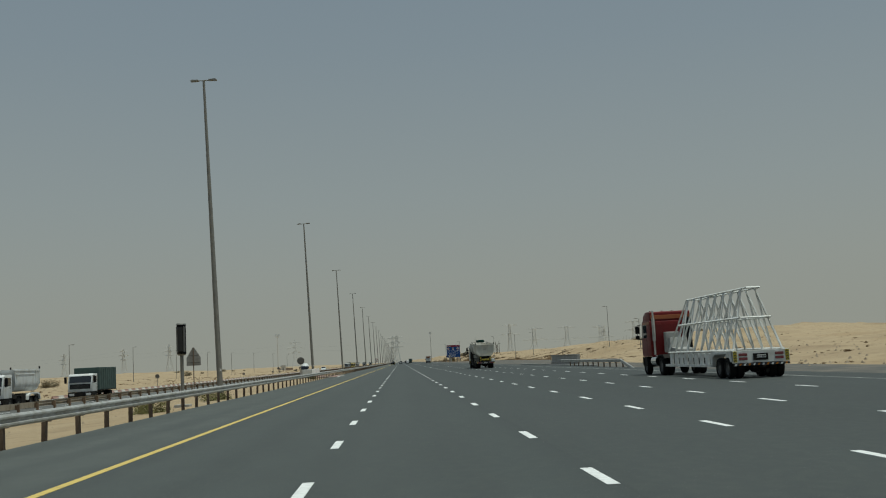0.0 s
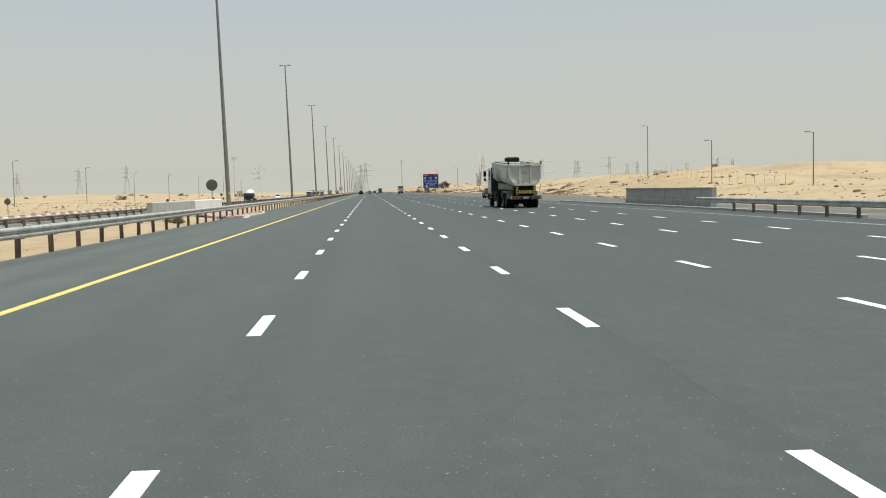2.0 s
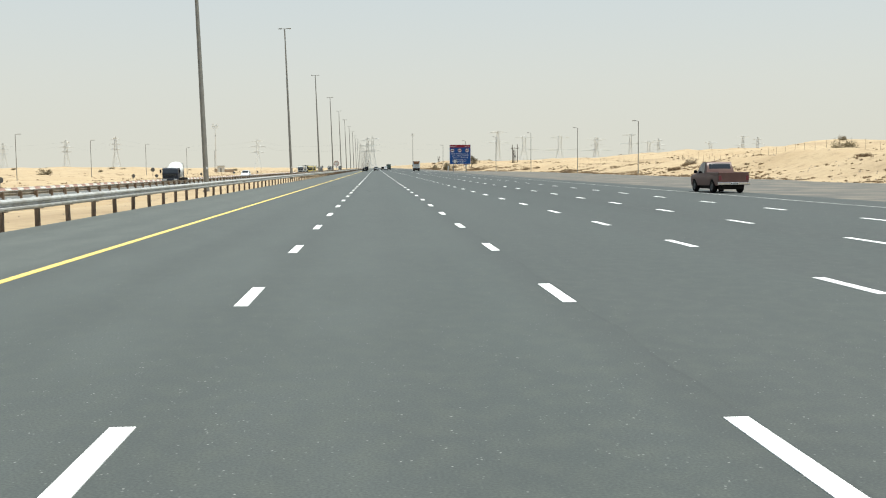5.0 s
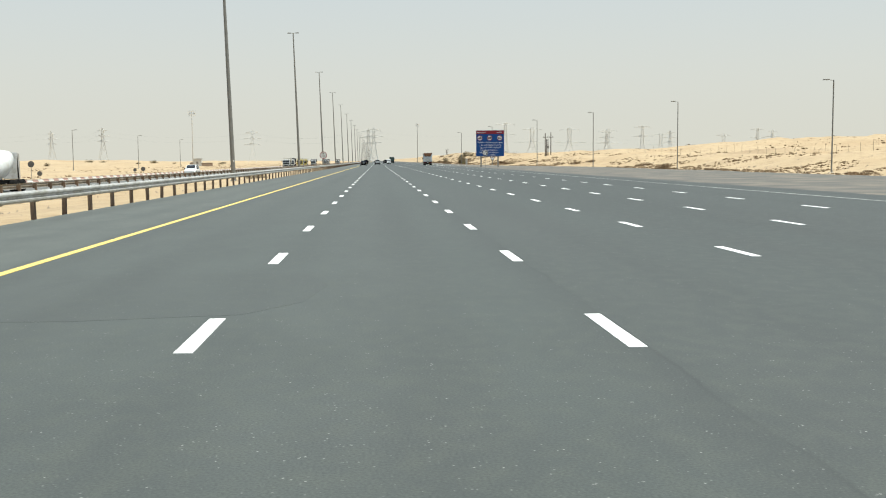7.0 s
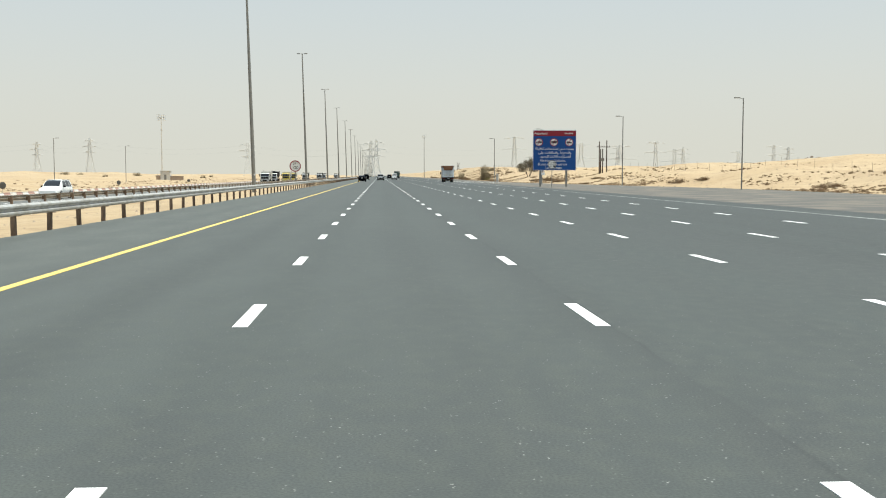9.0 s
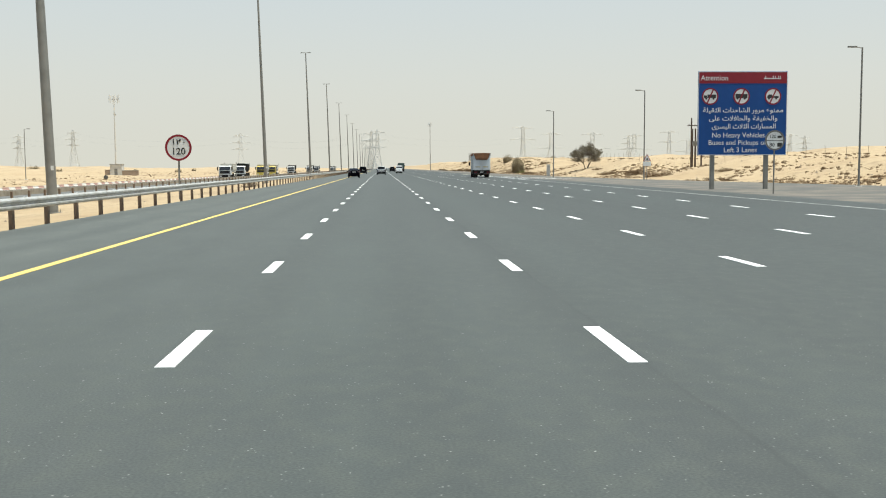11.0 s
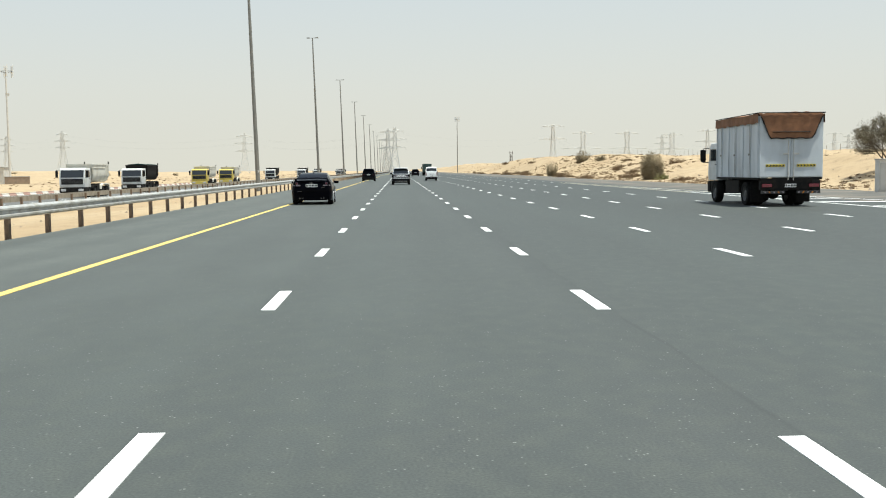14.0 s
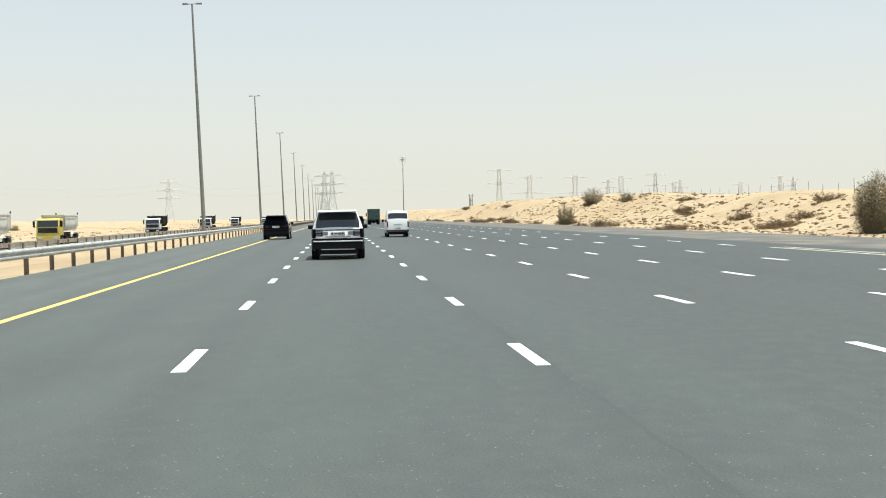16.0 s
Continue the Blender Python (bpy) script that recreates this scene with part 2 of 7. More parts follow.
M_PAVER = mat("pink_paver", (0.39, 0.265, 0.222), 0.9, vary=0.12, scale=5, bump=0.3, island=0.18)
M_BLACK = mat("black_plastic", (0.009, 0.009, 0.010), 0.6, vary=0.1, scale=12, spec=0.1)
M_RUBBER = mat("tyre_rubber", (0.011, 0.011, 0.011), 0.85, vary=0.2, scale=10, bump=0.2, second=(0.018, 0.017, 0.015), spec=0.08)
M_SIGNBACK_PALE = mat("sign_back_pale", (0.30, 0.29, 0.27), 0.6, 0.3, vary=0.1, scale=4)
M_SIGNBACK = mat("sign_back_grey", (0.14, 0.137, 0.13), 0.6, 0.3, vary=0.1, scale=4)
M_SIGN_BLUE = mat("sign_blue", (0.004, 0.050, 0.205), 0.5, vary=0.05, scale=2, second=(0.006, 0.058, 0.225), spec=0.3)
M_SIGN_RED = mat("sign_red", (0.21, 0.014, 0.026), 0.5, vary=0.05, scale=2, spec=0.3)
M_SIGN_WHITE = mat("sign_white", (0.66, 0.67, 0.66), 0.5, vary=0.04, scale=4)
M_SIGN_BLACK = mat("sign_black", (0.02, 0.02, 0.02), 0.5, vary=0.05, scale=4)
M_WOOD = mat("creosoted_wood", (0.075, 0.050, 0.034), 0.85, vary=0.2, scale=5, bump=0.4, stretch=(1, 1, 0.1))
M_LEAF = mat("dusty_leaves", (0.225, 0.185, 0.115), 0.8, vary=0.25, scale=2.5, second=(0.235, 0.20, 0.135), spec=0.1)
M_LEAF_GREEN = mat("fresh_leaves", (0.25, 0.24, 0.10), 0.8, vary=0.25, scale=2.5, spec=0.2)
M_TWIG = mat("grey_brown_twigs", (0.23, 0.185, 0.135), 0.9, vary=0.2, scale=5, second=(0.30, 0.25, 0.19), spec=0.15)
M_TUFT = mat("dry_scrub", (0.165, 0.110, 0.064), 0.95, vary=0.3, scale=0.8, bump=0.8, bump_scale=22, second=(0.215, 0.165, 0.108), spec=0.1)
M_BARK = mat("bark", (0.10, 0.078, 0.058), 0.9, vary=0.2, scale=6, bump=0.5, bump_scale=20)
M_ROCK = mat("desert_stone", (0.30, 0.24, 0.17), 0.95, vary=0.2, scale=2, bump=0.5, second=(0.20, 0.155, 0.11))

# ---------------------------------------------------------------- mesh helpers


def to_mesh(bm, name, material, smooth=False):
    me = bpy.data.meshes.new(name)
    bmesh.ops.recalc_face_normals(bm, faces=bm.faces[:])
    bm.to_mesh(me)
    bm.free()
    for mm in (material if isinstance(material, (list, tuple)) else (material,)):
        me.materials.append(mm)
    if smooth:
        me.polygons.foreach_set("use_smooth", [True] * len(me.polygons))
        me.set_sharp_from_angle(angle=radians(38))
    return me


def thing(name, label, category, group="", kind="", at=None):
    ob = new(name)
    ob.empty_display_size = 0.2
    if at:
        ob.matrix_basis = at
    return tagged(ob, label, category, group, kind)


def part(name, bm, material, parent, label="", smooth=False, at=None):
    ob = new(name, to_mesh(bm, name, material, smooth))
    ob.parent = parent
    if at:
        ob.matrix_basis = at
    if label:
        tagged(ob, label)
    return ob


def solo(name, bm, material, label, category, group="", kind="", smooth=False, at=None):
    ob = new(name, to_mesh(bm, name, material, smooth))
    if at:
        ob.matrix_basis = at
    return tagged(ob, label, category, group, kind)


def share(name, mesh, parent, at):
    ob = new(name, mesh)
    ob.parent = parent
    ob.matrix_basis = at
    return ob


def box(bm, x0, x1, y0, y1, z0, z1, bevel=0.0, m=None):
    r = bmesh.ops.create_cube(bm, size=1.0)
    vs = r["verts"]
    bmesh.ops.scale(bm, vec=(x1 - x0, y1 - y0, z1 - z0), verts=vs)
    bmesh.ops.translate(bm, vec=((x0 + x1) / 2, (y0 + y1) / 2, (z0 + z1) / 2), verts=vs)
    if bevel:
        es = list({ed for v in vs for ed in v.link_edges})
        out = bmesh.ops.bevel(bm, geom=es, offset=bevel, segments=2, affect="EDGES", profile=0.6)
        vs = list({v for f in out["faces"] for v in f.verts} | {v for v in vs if v.is_valid})
    if m is not None:
        bmesh.ops.transform(bm, matrix=m, verts=vs)
    return bm


def rod(bm, a, b, r0, r1=None, seg=8, cap=True):
    a, b = Vector(a), Vector(b)
    d = b - a
    q = d.to_track_quat("Z", "Y").to_matrix().to_4x4()
    bmesh.ops.create_cone(bm, cap_ends=cap, segments=seg, radius1=r0, radius2=r0 if r1 is None else r1, depth=d.length,
                          matrix=Matrix.Translation((a + b) / 2) @ q)
    return bm


def prism(bm, outline, axis, lo, hi, bevel=0.0):
    """Extrude a 2D outline along x, y or z."""
    def v3(p, s):
        return {"x": (s, p[0], p[1]), "y": (p[0], s, p[1]), "z": (p[0], p[1], s)}[axis]
    a = [bm.verts.new(v3(p, lo)) for p in outline]
    b = [bm.verts.new(v3(p, hi)) for p in outline]
    n = len(outline)
    fs = [bm.faces.new(a), bm.faces.new(list(reversed(b)))]
    fs += [bm.faces.new((a[i], b[i], b[(i + 1) % n], a[(i + 1) % n])) for i in range(n)]
    if bevel:
        es = list({ed for f in fs for ed in f.edges})
        bmesh.ops.bevel(bm, geom=es, offset=bevel, segments=2, affect="EDGES", profile=0.6)
    return bm


def B():
    return bmesh.new()

# ---------------------------------------------------------------- the ground
EDGE = [(-400, 26), (0, 26), (150, 28), (230, 38), (420, 42), (480, 33), (520, 29), (560, 28.5), (625, 28), (660, 29.5), (700, 31), (800, 30), (1500, 30), (6000, 30)]


def lerp_table(tab, v):
    for (a, p), (b, q) in zip(tab, tab[1:]):
        if v <= b:
            k = max(0.0, (v - a) / (b - a))
            return p + (q - p) * k
    return tab[-1][1]


def smooth01(v):
    v = max(0.0, min(1.0, v))
    return v * v * (3 - 2 * v)


OPP = -0.75        # level of the other carriageway


def land(x, y):
    """Height of the desert floor."""
    if -8.2 < x < 20.2:
        return -0.08
    dune = noise.fractal(Vector((x * 0.012, y * 0.009, 3.1)), 1.0, 2.1, 4)
    small = noise.fractal(Vector((x * 0.11, y * 0.09, 7.7)), 1.0, 2.0, 3)
    if x >= 20.2:
        e0 = lerp_table(EDGE, y)
        k = smooth01((x - e0 - 4.0) / 16.0)
        bank = (2.3 + 0.7 * smooth01((y - 500) / 90.0) + 1.4 * smooth01((y - 640) / 180.0) + 1.5 * dune + 0.58 * small + 0.26 * noise.noise(Vector((x * 0.27, y * 0.21, 4.4)))) * k
        across, along = (x - 50) * 0.94 - (y - 533) * 0.33, (x - 50) * 0.33 + (y - 533) * 0.94
        bank *= 1 - 0.78 * math.exp(-(across / 7.0) ** 2 - (along / 24.0) ** 2)      # levelled ground round the wooden poles
        damp = 0.35 + 0.65 * smooth01((y - 140) / 90.0)
        far = smooth01((x - e0 - 10) / 100.0) * (2.3 + 3.8 * abs(dune)) * (0.22 + 0.78 * smooth01((y - 250) / 120.0)) * (1 + 0.75 * smooth01((y - 330) / 80.0) * (1 - smooth01((y - 520) / 80.0))) * (1 - 0.8 * smooth01((y - 500) / 90.0))
        return -0.05 - 0.02 * smooth01((x - 20.2) / 4) + max(-0.15, bank) * damp + far + 0.10 * small * smooth01((x - e0 + 3) / 6)
    if x > -19.6:
        mound = 0.36 * math.exp(-((x + 10.2) / 1.2) ** 2) * smooth01((y - 96) / 6.0) * (1 - smooth01((y - 114) / 4.0))
        return -0.06 + mound + (OPP + 0.02) * smooth01((-8.2 - x) / 9.5) + 0.06 * small * smooth01((-8.6 - x) / 2) * smooth01((x + 19.4) / 2)
    if x > -41.0:
        return OPP - 0.08
    k = smooth01((-41.5 - x) / 30.0)
    far = smooth01((-60 - x) / 400.0)
    return OPP - 0.04 + k * (0.55 + 0.9 * dune + 0.22 * small) + far * (1.5 + 5.5 * abs(dune))


def grid_axis(stops):
    out = []
    for a, b, step in stops:
        n = max(1, round((b - a) / step))
        out += [a + (b - a) * i / n for i in range(n)]
    return out + [stops[-1][1]]


gx = grid_axis([(-4400, -1200, 400), (-1200, -300, 60), (-300, -100, 12), (-100, -41, 3.2), (-41, -20, 7), (-20, -7.6, 1.0),
                (-7.6, 20, 9.2), (20, 26, 1.5), (26, 66, 1.3), (66, 130, 4), (130, 300, 12), (300, 1200, 60), (1200, 4400, 400)])
gy = grid_axis([(-420, -20, 25), (-20, 760, 2.2), (760, 1100, 6), (1100, 1700, 20), (1700, 4600, 120)])
verts = [(x, y, land(x, y)) for y in gy for x in gx]
nx = len(gx)
faces = [(j * nx + i, j * nx + i + 1, (j + 1) * nx + i + 1, (j + 1) * nx + i) for j in range(len(gy) - 1) for i in range(nx - 1)]
me = bpy.data.meshes.new("ground")
me.from_pydata(verts, [], faces)
me.polygons.foreach_set("use_smooth", [True] * len(faces))
me.materials.append(M_SAND)
tagged(new("ground", me), "pale rolling desert sand with low dunes and stains", "ground", kind="structure")


def slab(name, x0, x1, y0, y1, top, thick, material, label, step=40.0):
    bm = B()
    ys = [y0 + (y1 - y0) * i / max(1, round((y1 - y0) / step)) for i in range(max(1, round((y1 - y0) / step)) + 1)]
    prof = [(x0, top - thick), (x0, top), ((x0 + x1) / 2, top), (x1, top), (x1, top - thick)]
    rows = [[bm.verts.new((px, y, pz)) for px, pz in prof] for y in ys]
    for a, b in zip(rows, rows[1:]):
        for i in range(4):
            bm.faces.new((a[i], a[i + 1], b[i + 1], b[i]))
    return solo(name, bm, material, label, "road", kind="structure")


slab("road", -7.72, 21.4, -400, 4500, 0.0, 0.3, M_ROAD, "wide grey asphalt motorway carriageway, dry and worn")
slab("road_opposite", -40.0, -20.4, -400, 4500, OPP, 0.3, M_ROAD2, "sun-bleached asphalt of the opposite carriageway")
# dusty shoulder between the asphalt and the sand
bm = B()
ys = grid_axis([(-400, 0, 40), (0, 760, 6), (760, 4500, 60)])
rows = [[bm.verts.new((21.4 + (lerp_table(EDGE, y) + 1.2 + 1.6 * noise.noise(Vector((0, y * 0.07, 0))) - 21.4) * k / 5, y,
                       max(-0.02, land(21.4 + (lerp_table(EDGE, y) + 1.0 - 21.4) * k / 5, y) + 0.035) if k else -0.02)) for k in range(6)] for y in ys]
for a, b in zip(rows, rows[1:]):
    for i in range(5):
        bm.faces.new((a[i], a[i + 1], b[i + 1], b[i]))
solo("shoulder", bm, M_GRAVEL, "grey dusty gravel hard shoulder beside the road", "shoulder", kind="structure", smooth=True)

# ---------------------------------------------------------------- road markings
DASH, PERIOD, LANE = 1.77, 7.0, 3.65


def strip(bm, x, y0, y1, w=0.15, z=0.006, h=0.006, skew=0.0):
    a = [bm.verts.new(p) for p in ((x - w / 2, y0, z), (x + w / 2, y0, z), (x + w / 2 + skew, y1, z), (x - w / 2 + skew, y1, z))]
    b = [bm.verts.new(v.co - Vector((0, 0, h))) for v in a]
    bm.faces.new(a)
    for i in range(4):
        bm.faces.new((a[i], b[i], b[(i + 1) % 4], a[(i + 1) % 4]))


marks = thing("lane_marking", "dashed white painted lane lines on the asphalt", "lane marking", kind="structure")
bm = B()
strip(bm, 0, -DASH, 0, 0.155)
dash_me = to_mesh(bm, "dash", M_WHITE_LINE)
SPLIT = 68       # from this dash on the outer lines are painted out of step
for x, ph, n0, n1 in ((0.0, 0.0, -2, 92), (LANE, -0.122, -2, SPLIT), (LANE, -0.37, SPLIT, 92), (7.38, 0.09, 0, SPLIT), (7.38, -1.22, SPLIT, 92)):
    for n in range(n0, n1):
        share("dash", dash_me, marks, pose(x, ph + n * PERIOD, 0))
bm = B()
for x, ph, n0, n1 in ((0.0, 0.0, 92, 420), (LANE, -0.37, 92, 420), (7.38, -1.22, 92, 420), (11.1, 0.08, -2, SPLIT), (11.1, -1.91, SPLIT, 420),
                      (14.92, 0.2, -2, SPLIT), (14.92, -2.45, SPLIT, 420), (18.7, -3.0, 86, 420)):
    for n in range(n0, n1):
        strip(bm, x, ph + n * PERIOD - DASH, ph + n * PERIOD, 0.155)
tagged(part("dash_far", bm, M_WHITE_LINE, marks, "distant dashed white lane lines"), kind="stuff")
bm = B()
for y in range(-400, 4400, 40):
    strip(bm, -3.63, y, y + 40, 0.16)
solo("edge_line", bm, M_YELLOW_LINE, "solid yellow painted edge line by the fast lane", "edge line", kind="structure")
bm = B()
for y in range(-400, 440, 20):
    strip(bm, 18.75, y, y + 20, 0.13)
strip(bm, 18.75, 440, 496, 0.16)
solo("road_line", bm, M_WORN_LINE, "worn solid white edge line beside the outer lane", "edge line", kind="structure")
bm = B()
strip(bm, 18.8, 496, 545, 0.16, skew=0.4)
strip(bm, 25.2, 500, 545, 0.16, skew=-4.3)
for i in range(12):      # crosswise hatching where the slip road joins
    y = 505 + 5.1 * i
    far_x = 20.3 if y > 548 else 25.2 - 4.9 * (y - 500) / 48
    a = [bm.verts.new(p) for p in ((19.25, y + 0.7, 0.0045), (19.25, y + 1.25, 0.0045), (far_x, y + 0.55, 0.0045), (far_x, y, 0.0045))]
    bm.faces.new(a)
solo("merge_hatching", bm, M_WHITE_LINE, "white painted hatching where the slip road joins", "road marking", kind="structure")
bm = B()
for k in range(1, 5):
    for n in range(-30, 250):
        strip(bm, -39.2 + 3.65 * k, n * PERIOD, n * PERIOD + DASH, 0.15, OPP + 0.004)
for y in range(-400, 4400, 40):
    strip(bm, -39.2, y, y + 40, 0.16, OPP + 0.004)
solo("road_line_opposite", bm, M_WHITE_LINE, "white lane lines of the opposite carriageway", "lane marking", kind="structure")

bm = B()
strip(bm, 19.15, 545, 594, 0.16, skew=-0.2)
strip(bm, 20.6, 545, 594, 0.14, skew=-1.1)
solo("slip_edge_line", bm, M_CREAM_LINE, "cream-yellow double line closing the merge hatching", "edge line", kind="structure")
# repaired patch in the fast lane
bm = B()
out = [(-3.45, 238.1), (-1.4, 238.0), (0.2, 238.25), (0.75, 239.1), (0.95, 240.6), (0.6, 241.9), (-1.5, 242.2), (-3.45, 242.1)]
prism(bm, out, "z", -0.02, 0.0016)
solo("asphalt_patch", bm, M_PATCH, "slightly darker repaired patch of asphalt in the fast lane", "road patch", kind="structure")
# pale scrape beside the lane line
M_SCUFF = mat("scraped_asphalt", (0.088, 0.093, 0.088), 0.9, vary=0.2, scale=6, second=(0.055, 0.06, 0.057))
for x, y, w, d in ((4.05, 403.2, 0.03, 0.5), (4.10, 402.55, 0.05, 0.42), (4.17, 401.95, 0.085, 0.6), (4.20, 401.2, 0.02, 0.55)):
    bm = B()
    prism(bm, [(x + w * math.cos(0.7 * i) * (0.7 + 0.3 * math.sin(3.1 * i + y)), y + d / 2 * math.sin(0.7 * i) * (0.8 + 0.2 * math.cos(2.3 * i))) for i in range(9)], "z", -0.02, 0.0023)
    solo("scuff_mark", bm, M_SCUFF, "pale scrape mark on the asphalt beside the line", "road patch", kind="structure")
# small tarred spots in the wheel track of the lane
for x, y, r in ((1.06, 220.9, 0.16), (0.91, 224.8, 0.13), (1.01, 219.1, 0.18), (1.05, 222.9, 0.12), (0.7, 452.5, 0.12)):
    bm, arc = B(), [2.6 * k / 9 - 0.4 + y for k in range(10)]
    edge = [(x + r * math.cos(q), y + 1.5 * r * math.sin(q)) for q in arc]
    edge += [(x + (r - 0.05 * math.sin(math.pi * k / 9) - 0.012) * math.cos(q), y + 1.5 * (r - 0.05 * math.sin(math.pi * k / 9) - 0.012) * math.sin(q)) for k, q in reversed(list(enumerate(arc)))]
    prism(bm, edge, "z", -0.02, 0.0024)
    solo("tar_spot", bm, M_TAR, "small dark curved tar mark on the asphalt", "road patch", kind="structure")

# ---------------------------------------------------------------- guard rails
W_BEAM = [(0.0, 0.0), (0.028, 0.012), (0.078, 0.055), (0.078, 0.095), (0.018, 0.135), (0.018, 0.175), (0.078, 0.215), (0.078, 0.255), (0.028, 0.298), (0.0, 0.31)]


def beam_bm(length, face=1):
    bm = B()
    out = [(face * px, pz) for px, pz in W_BEAM] + [(face * (px - 0.006), pz) for px, pz in reversed(W_BEAM)]
    prism(bm, out, "y", 0, length)
    return bm


def guard_rail(name, label, x, z, y0, y1, face, pitch=2.8, near=(-20, 640), steel=M_GALV):
    rail = thing(name, label, "guard rail", kind="structure")
    span = pitch * 2
    bm = beam_bm(span + 0.12, face)
    beam = to_mesh(bm, "beam", steel)
    bm = B()
    box(bm, -0.055, 0.055, -0.075, 0.075, -0.35, 0.74)
    box(bm, face * 0.055, face * 0.16, -0.06, 0.06, 0.46, 0.70)
    post = to_mesh(bm, "post", M_POST)
    ys, far_b, far_p = y0, B(), B()
    i = 0
    while ys < y1:
        if near[0] <= ys <= near[1]:
            if i % 2 == 0:
                share("beam", beam, rail, pose(x + face * 0.16, ys - 0.06, z + 0.48))
            j = 0.02 * math.sin(ys * 12.9)
            share("post", post, rail, pose(x, ys + j, z, 0, 1.5 * math.sin(ys * 7.7), 0))
        else:
            if i % 2 == 0:
                prism(far_b, [(x + face * (0.16 + px), z + 0.48 + pz) for px, pz in W_BEAM], "y", ys, ys + span)
            box(far_p, x - 0.055, x + 0.055, ys - 0.075, ys + 0.075, z - 0.3, z + 0.72)
        ys += pitch
        i += 1
    if len(far_b.verts):
        tagged(part("beam_far", far_b, steel, rail), kind="stuff")
        tagged(part("post_far", far_p, M_POST, rail), kind="stuff")
    return rail


guard_rail("guard_rail_median", "galvanised steel W-beam guard rail along the median", -7.95, 0.0, -17.6, 1500, 1, near=(-20, 400))
guard_rail("guard_rail_opposite", "steel guard rail beyond the median strip on brown posts", -18.9, -0.42, -17.6, 1500, -1, near=(40, 420), steel=M_GALV_SHADED)
gr = guard_rail("guard_rail_slip", "short galvanised guard rail before the bridge parapet", 21.0, -0.03, 76, 106.0, -1)
bm = B()
prism(bm, [(-px, pz) for px, pz in W_BEAM] + [(-px + 0.006, pz) for px, pz in reversed(W_BEAM)], "y", 0, 5.2)
part("end_ramp", bm, M_GALV, gr, "sloping buried end of the rail", at=pose(21.0 - 0.16, 71.0, -0.30, 8.5, 0, 0))

# ---------------------------------------------------------------- bridge parapets, kerb and pavers
bm = B()
prism(bm, [(24.0, -0.4), (24.0, 0.36), (24.10, 0.46), (24.10, 1.19), (23.98, 1.22), (23.98, 1.30), (24.42, 1.30), (24.42, -0.4)], "y", 116.5, 139.0, 0.015)
solo("bridge_parapet", bm, M_CONCRETE, "grey concrete bridge parapet with a stepped face", "parapet", kind="structure")
for name, material, label, y0, y1 in (("bridge_parapet_median", M_CONCRETE, "weathered grey concrete parapet wall behind the guard rail", 104.0, 117.0),
                                      ("bridge_parapet_pale", M_WHITEWASH, "whitewashed parapet wall section behind the guard rail", 117.02, 129.0)):
    bm = B()
    prism(bm, [(-10.34, -0.7), (-10.26, 1.13), (-10.22, 1.16), (-10.02, 1.16), (-9.98, 1.13), (-9.92, -0.7)], "y", y0, y1, 0.012)
    solo(name, bm, material, label, "parapet", kind="structure")
kerb = thing("kerb", "low concrete kerb of cast blocks beside the slip road", "kerb", kind="structure")
bm = B()
box(bm, -0.12, 0.12, -1.49, 1.49, -0.2, 0.13, 0.02)
kb = to_mesh(bm, "kerb_block", M_CONCRETE)
for i in range(22):
    share("kerb_block", kb, kerb, pose(21.55, 92 + 3.0 * i, 0.0))
kerb2 = thing("kerb_median", "low concrete kerb curving in front of pink pavers at the median", "kerb", kind="structure")
KERB = [(116.8, -6.50), (119.8, -6.44), (122.8, -6.40), (125.8, -6.50), (128.7, -6.80), (131.6, -7.22), (134.5, -7.72)]
for (ya, xa), (yb, xb) in zip(KERB, KERB[1:]):
    share("kerb_block", kb, kerb2, pose((xa + xb) / 2, (ya + yb) / 2, -0.02, 0, 0, math.degrees(math.atan2(xa - xb, yb - ya))))
bm = B()
prism(bm, [(115.2, -0.2), (115.2, 0.0), (116.79, 0.11), (116.79, -0.2)], "x", -6.74, -6.40, 0.01)
part("kerb_ramp", bm, M_CONCRETE, kerb2, "sloping end stone of the kerb")
pav = thing("paved_median", "strip of dusty pink interlocking pavers behind the kerb", "pavement", kind="structure")
bm = B()
box(bm, -0.46, 0.46, -0.46, 0.46, -0.12, 0.0, 0.012)
pm = to_mesh(bm, "paver", M_PAVER)
bm = B()
for (ya, xa), (yb, xb) in zip(KERB, KERB[1:]):
    prism(bm, [(-9.87, ya), (xa - 0.15, ya), (xb - 0.15, yb), (-9.87, yb)], "z", -0.4, 0.045)
part("bedding", bm, M_PAVER, pav, "sandy mortar bed")
bm = B()
box(bm, -0.60, 0.60, -0.465, 0.465, -0.12, 0.0, 0.012)
slope = to_mesh(bm, "paver", M_PAVER)
for j in range(12):      # the last row slopes up to the foot of the parapet
    share("paver", slope, pav, pose(-9.31, 117.5 + 0.95 * j, 0.20 + 0.003 * math.sin(j * 5), 0, 13, 0))
for i in range(2):
    for j in range(22):
        x, y = -7.15 - 0.95 * i, 117.4 + 0.95 * j
        if x + 0.46 < lerp_table(KERB, y - 0.5) - 0.13 and x + 0.46 < lerp_table(KERB, y + 0.5) - 0.13:
            share("paver", pm, pav, pose(x, y, 0.07 + 0.004 * math.sin(i * 9 + j * 5)))
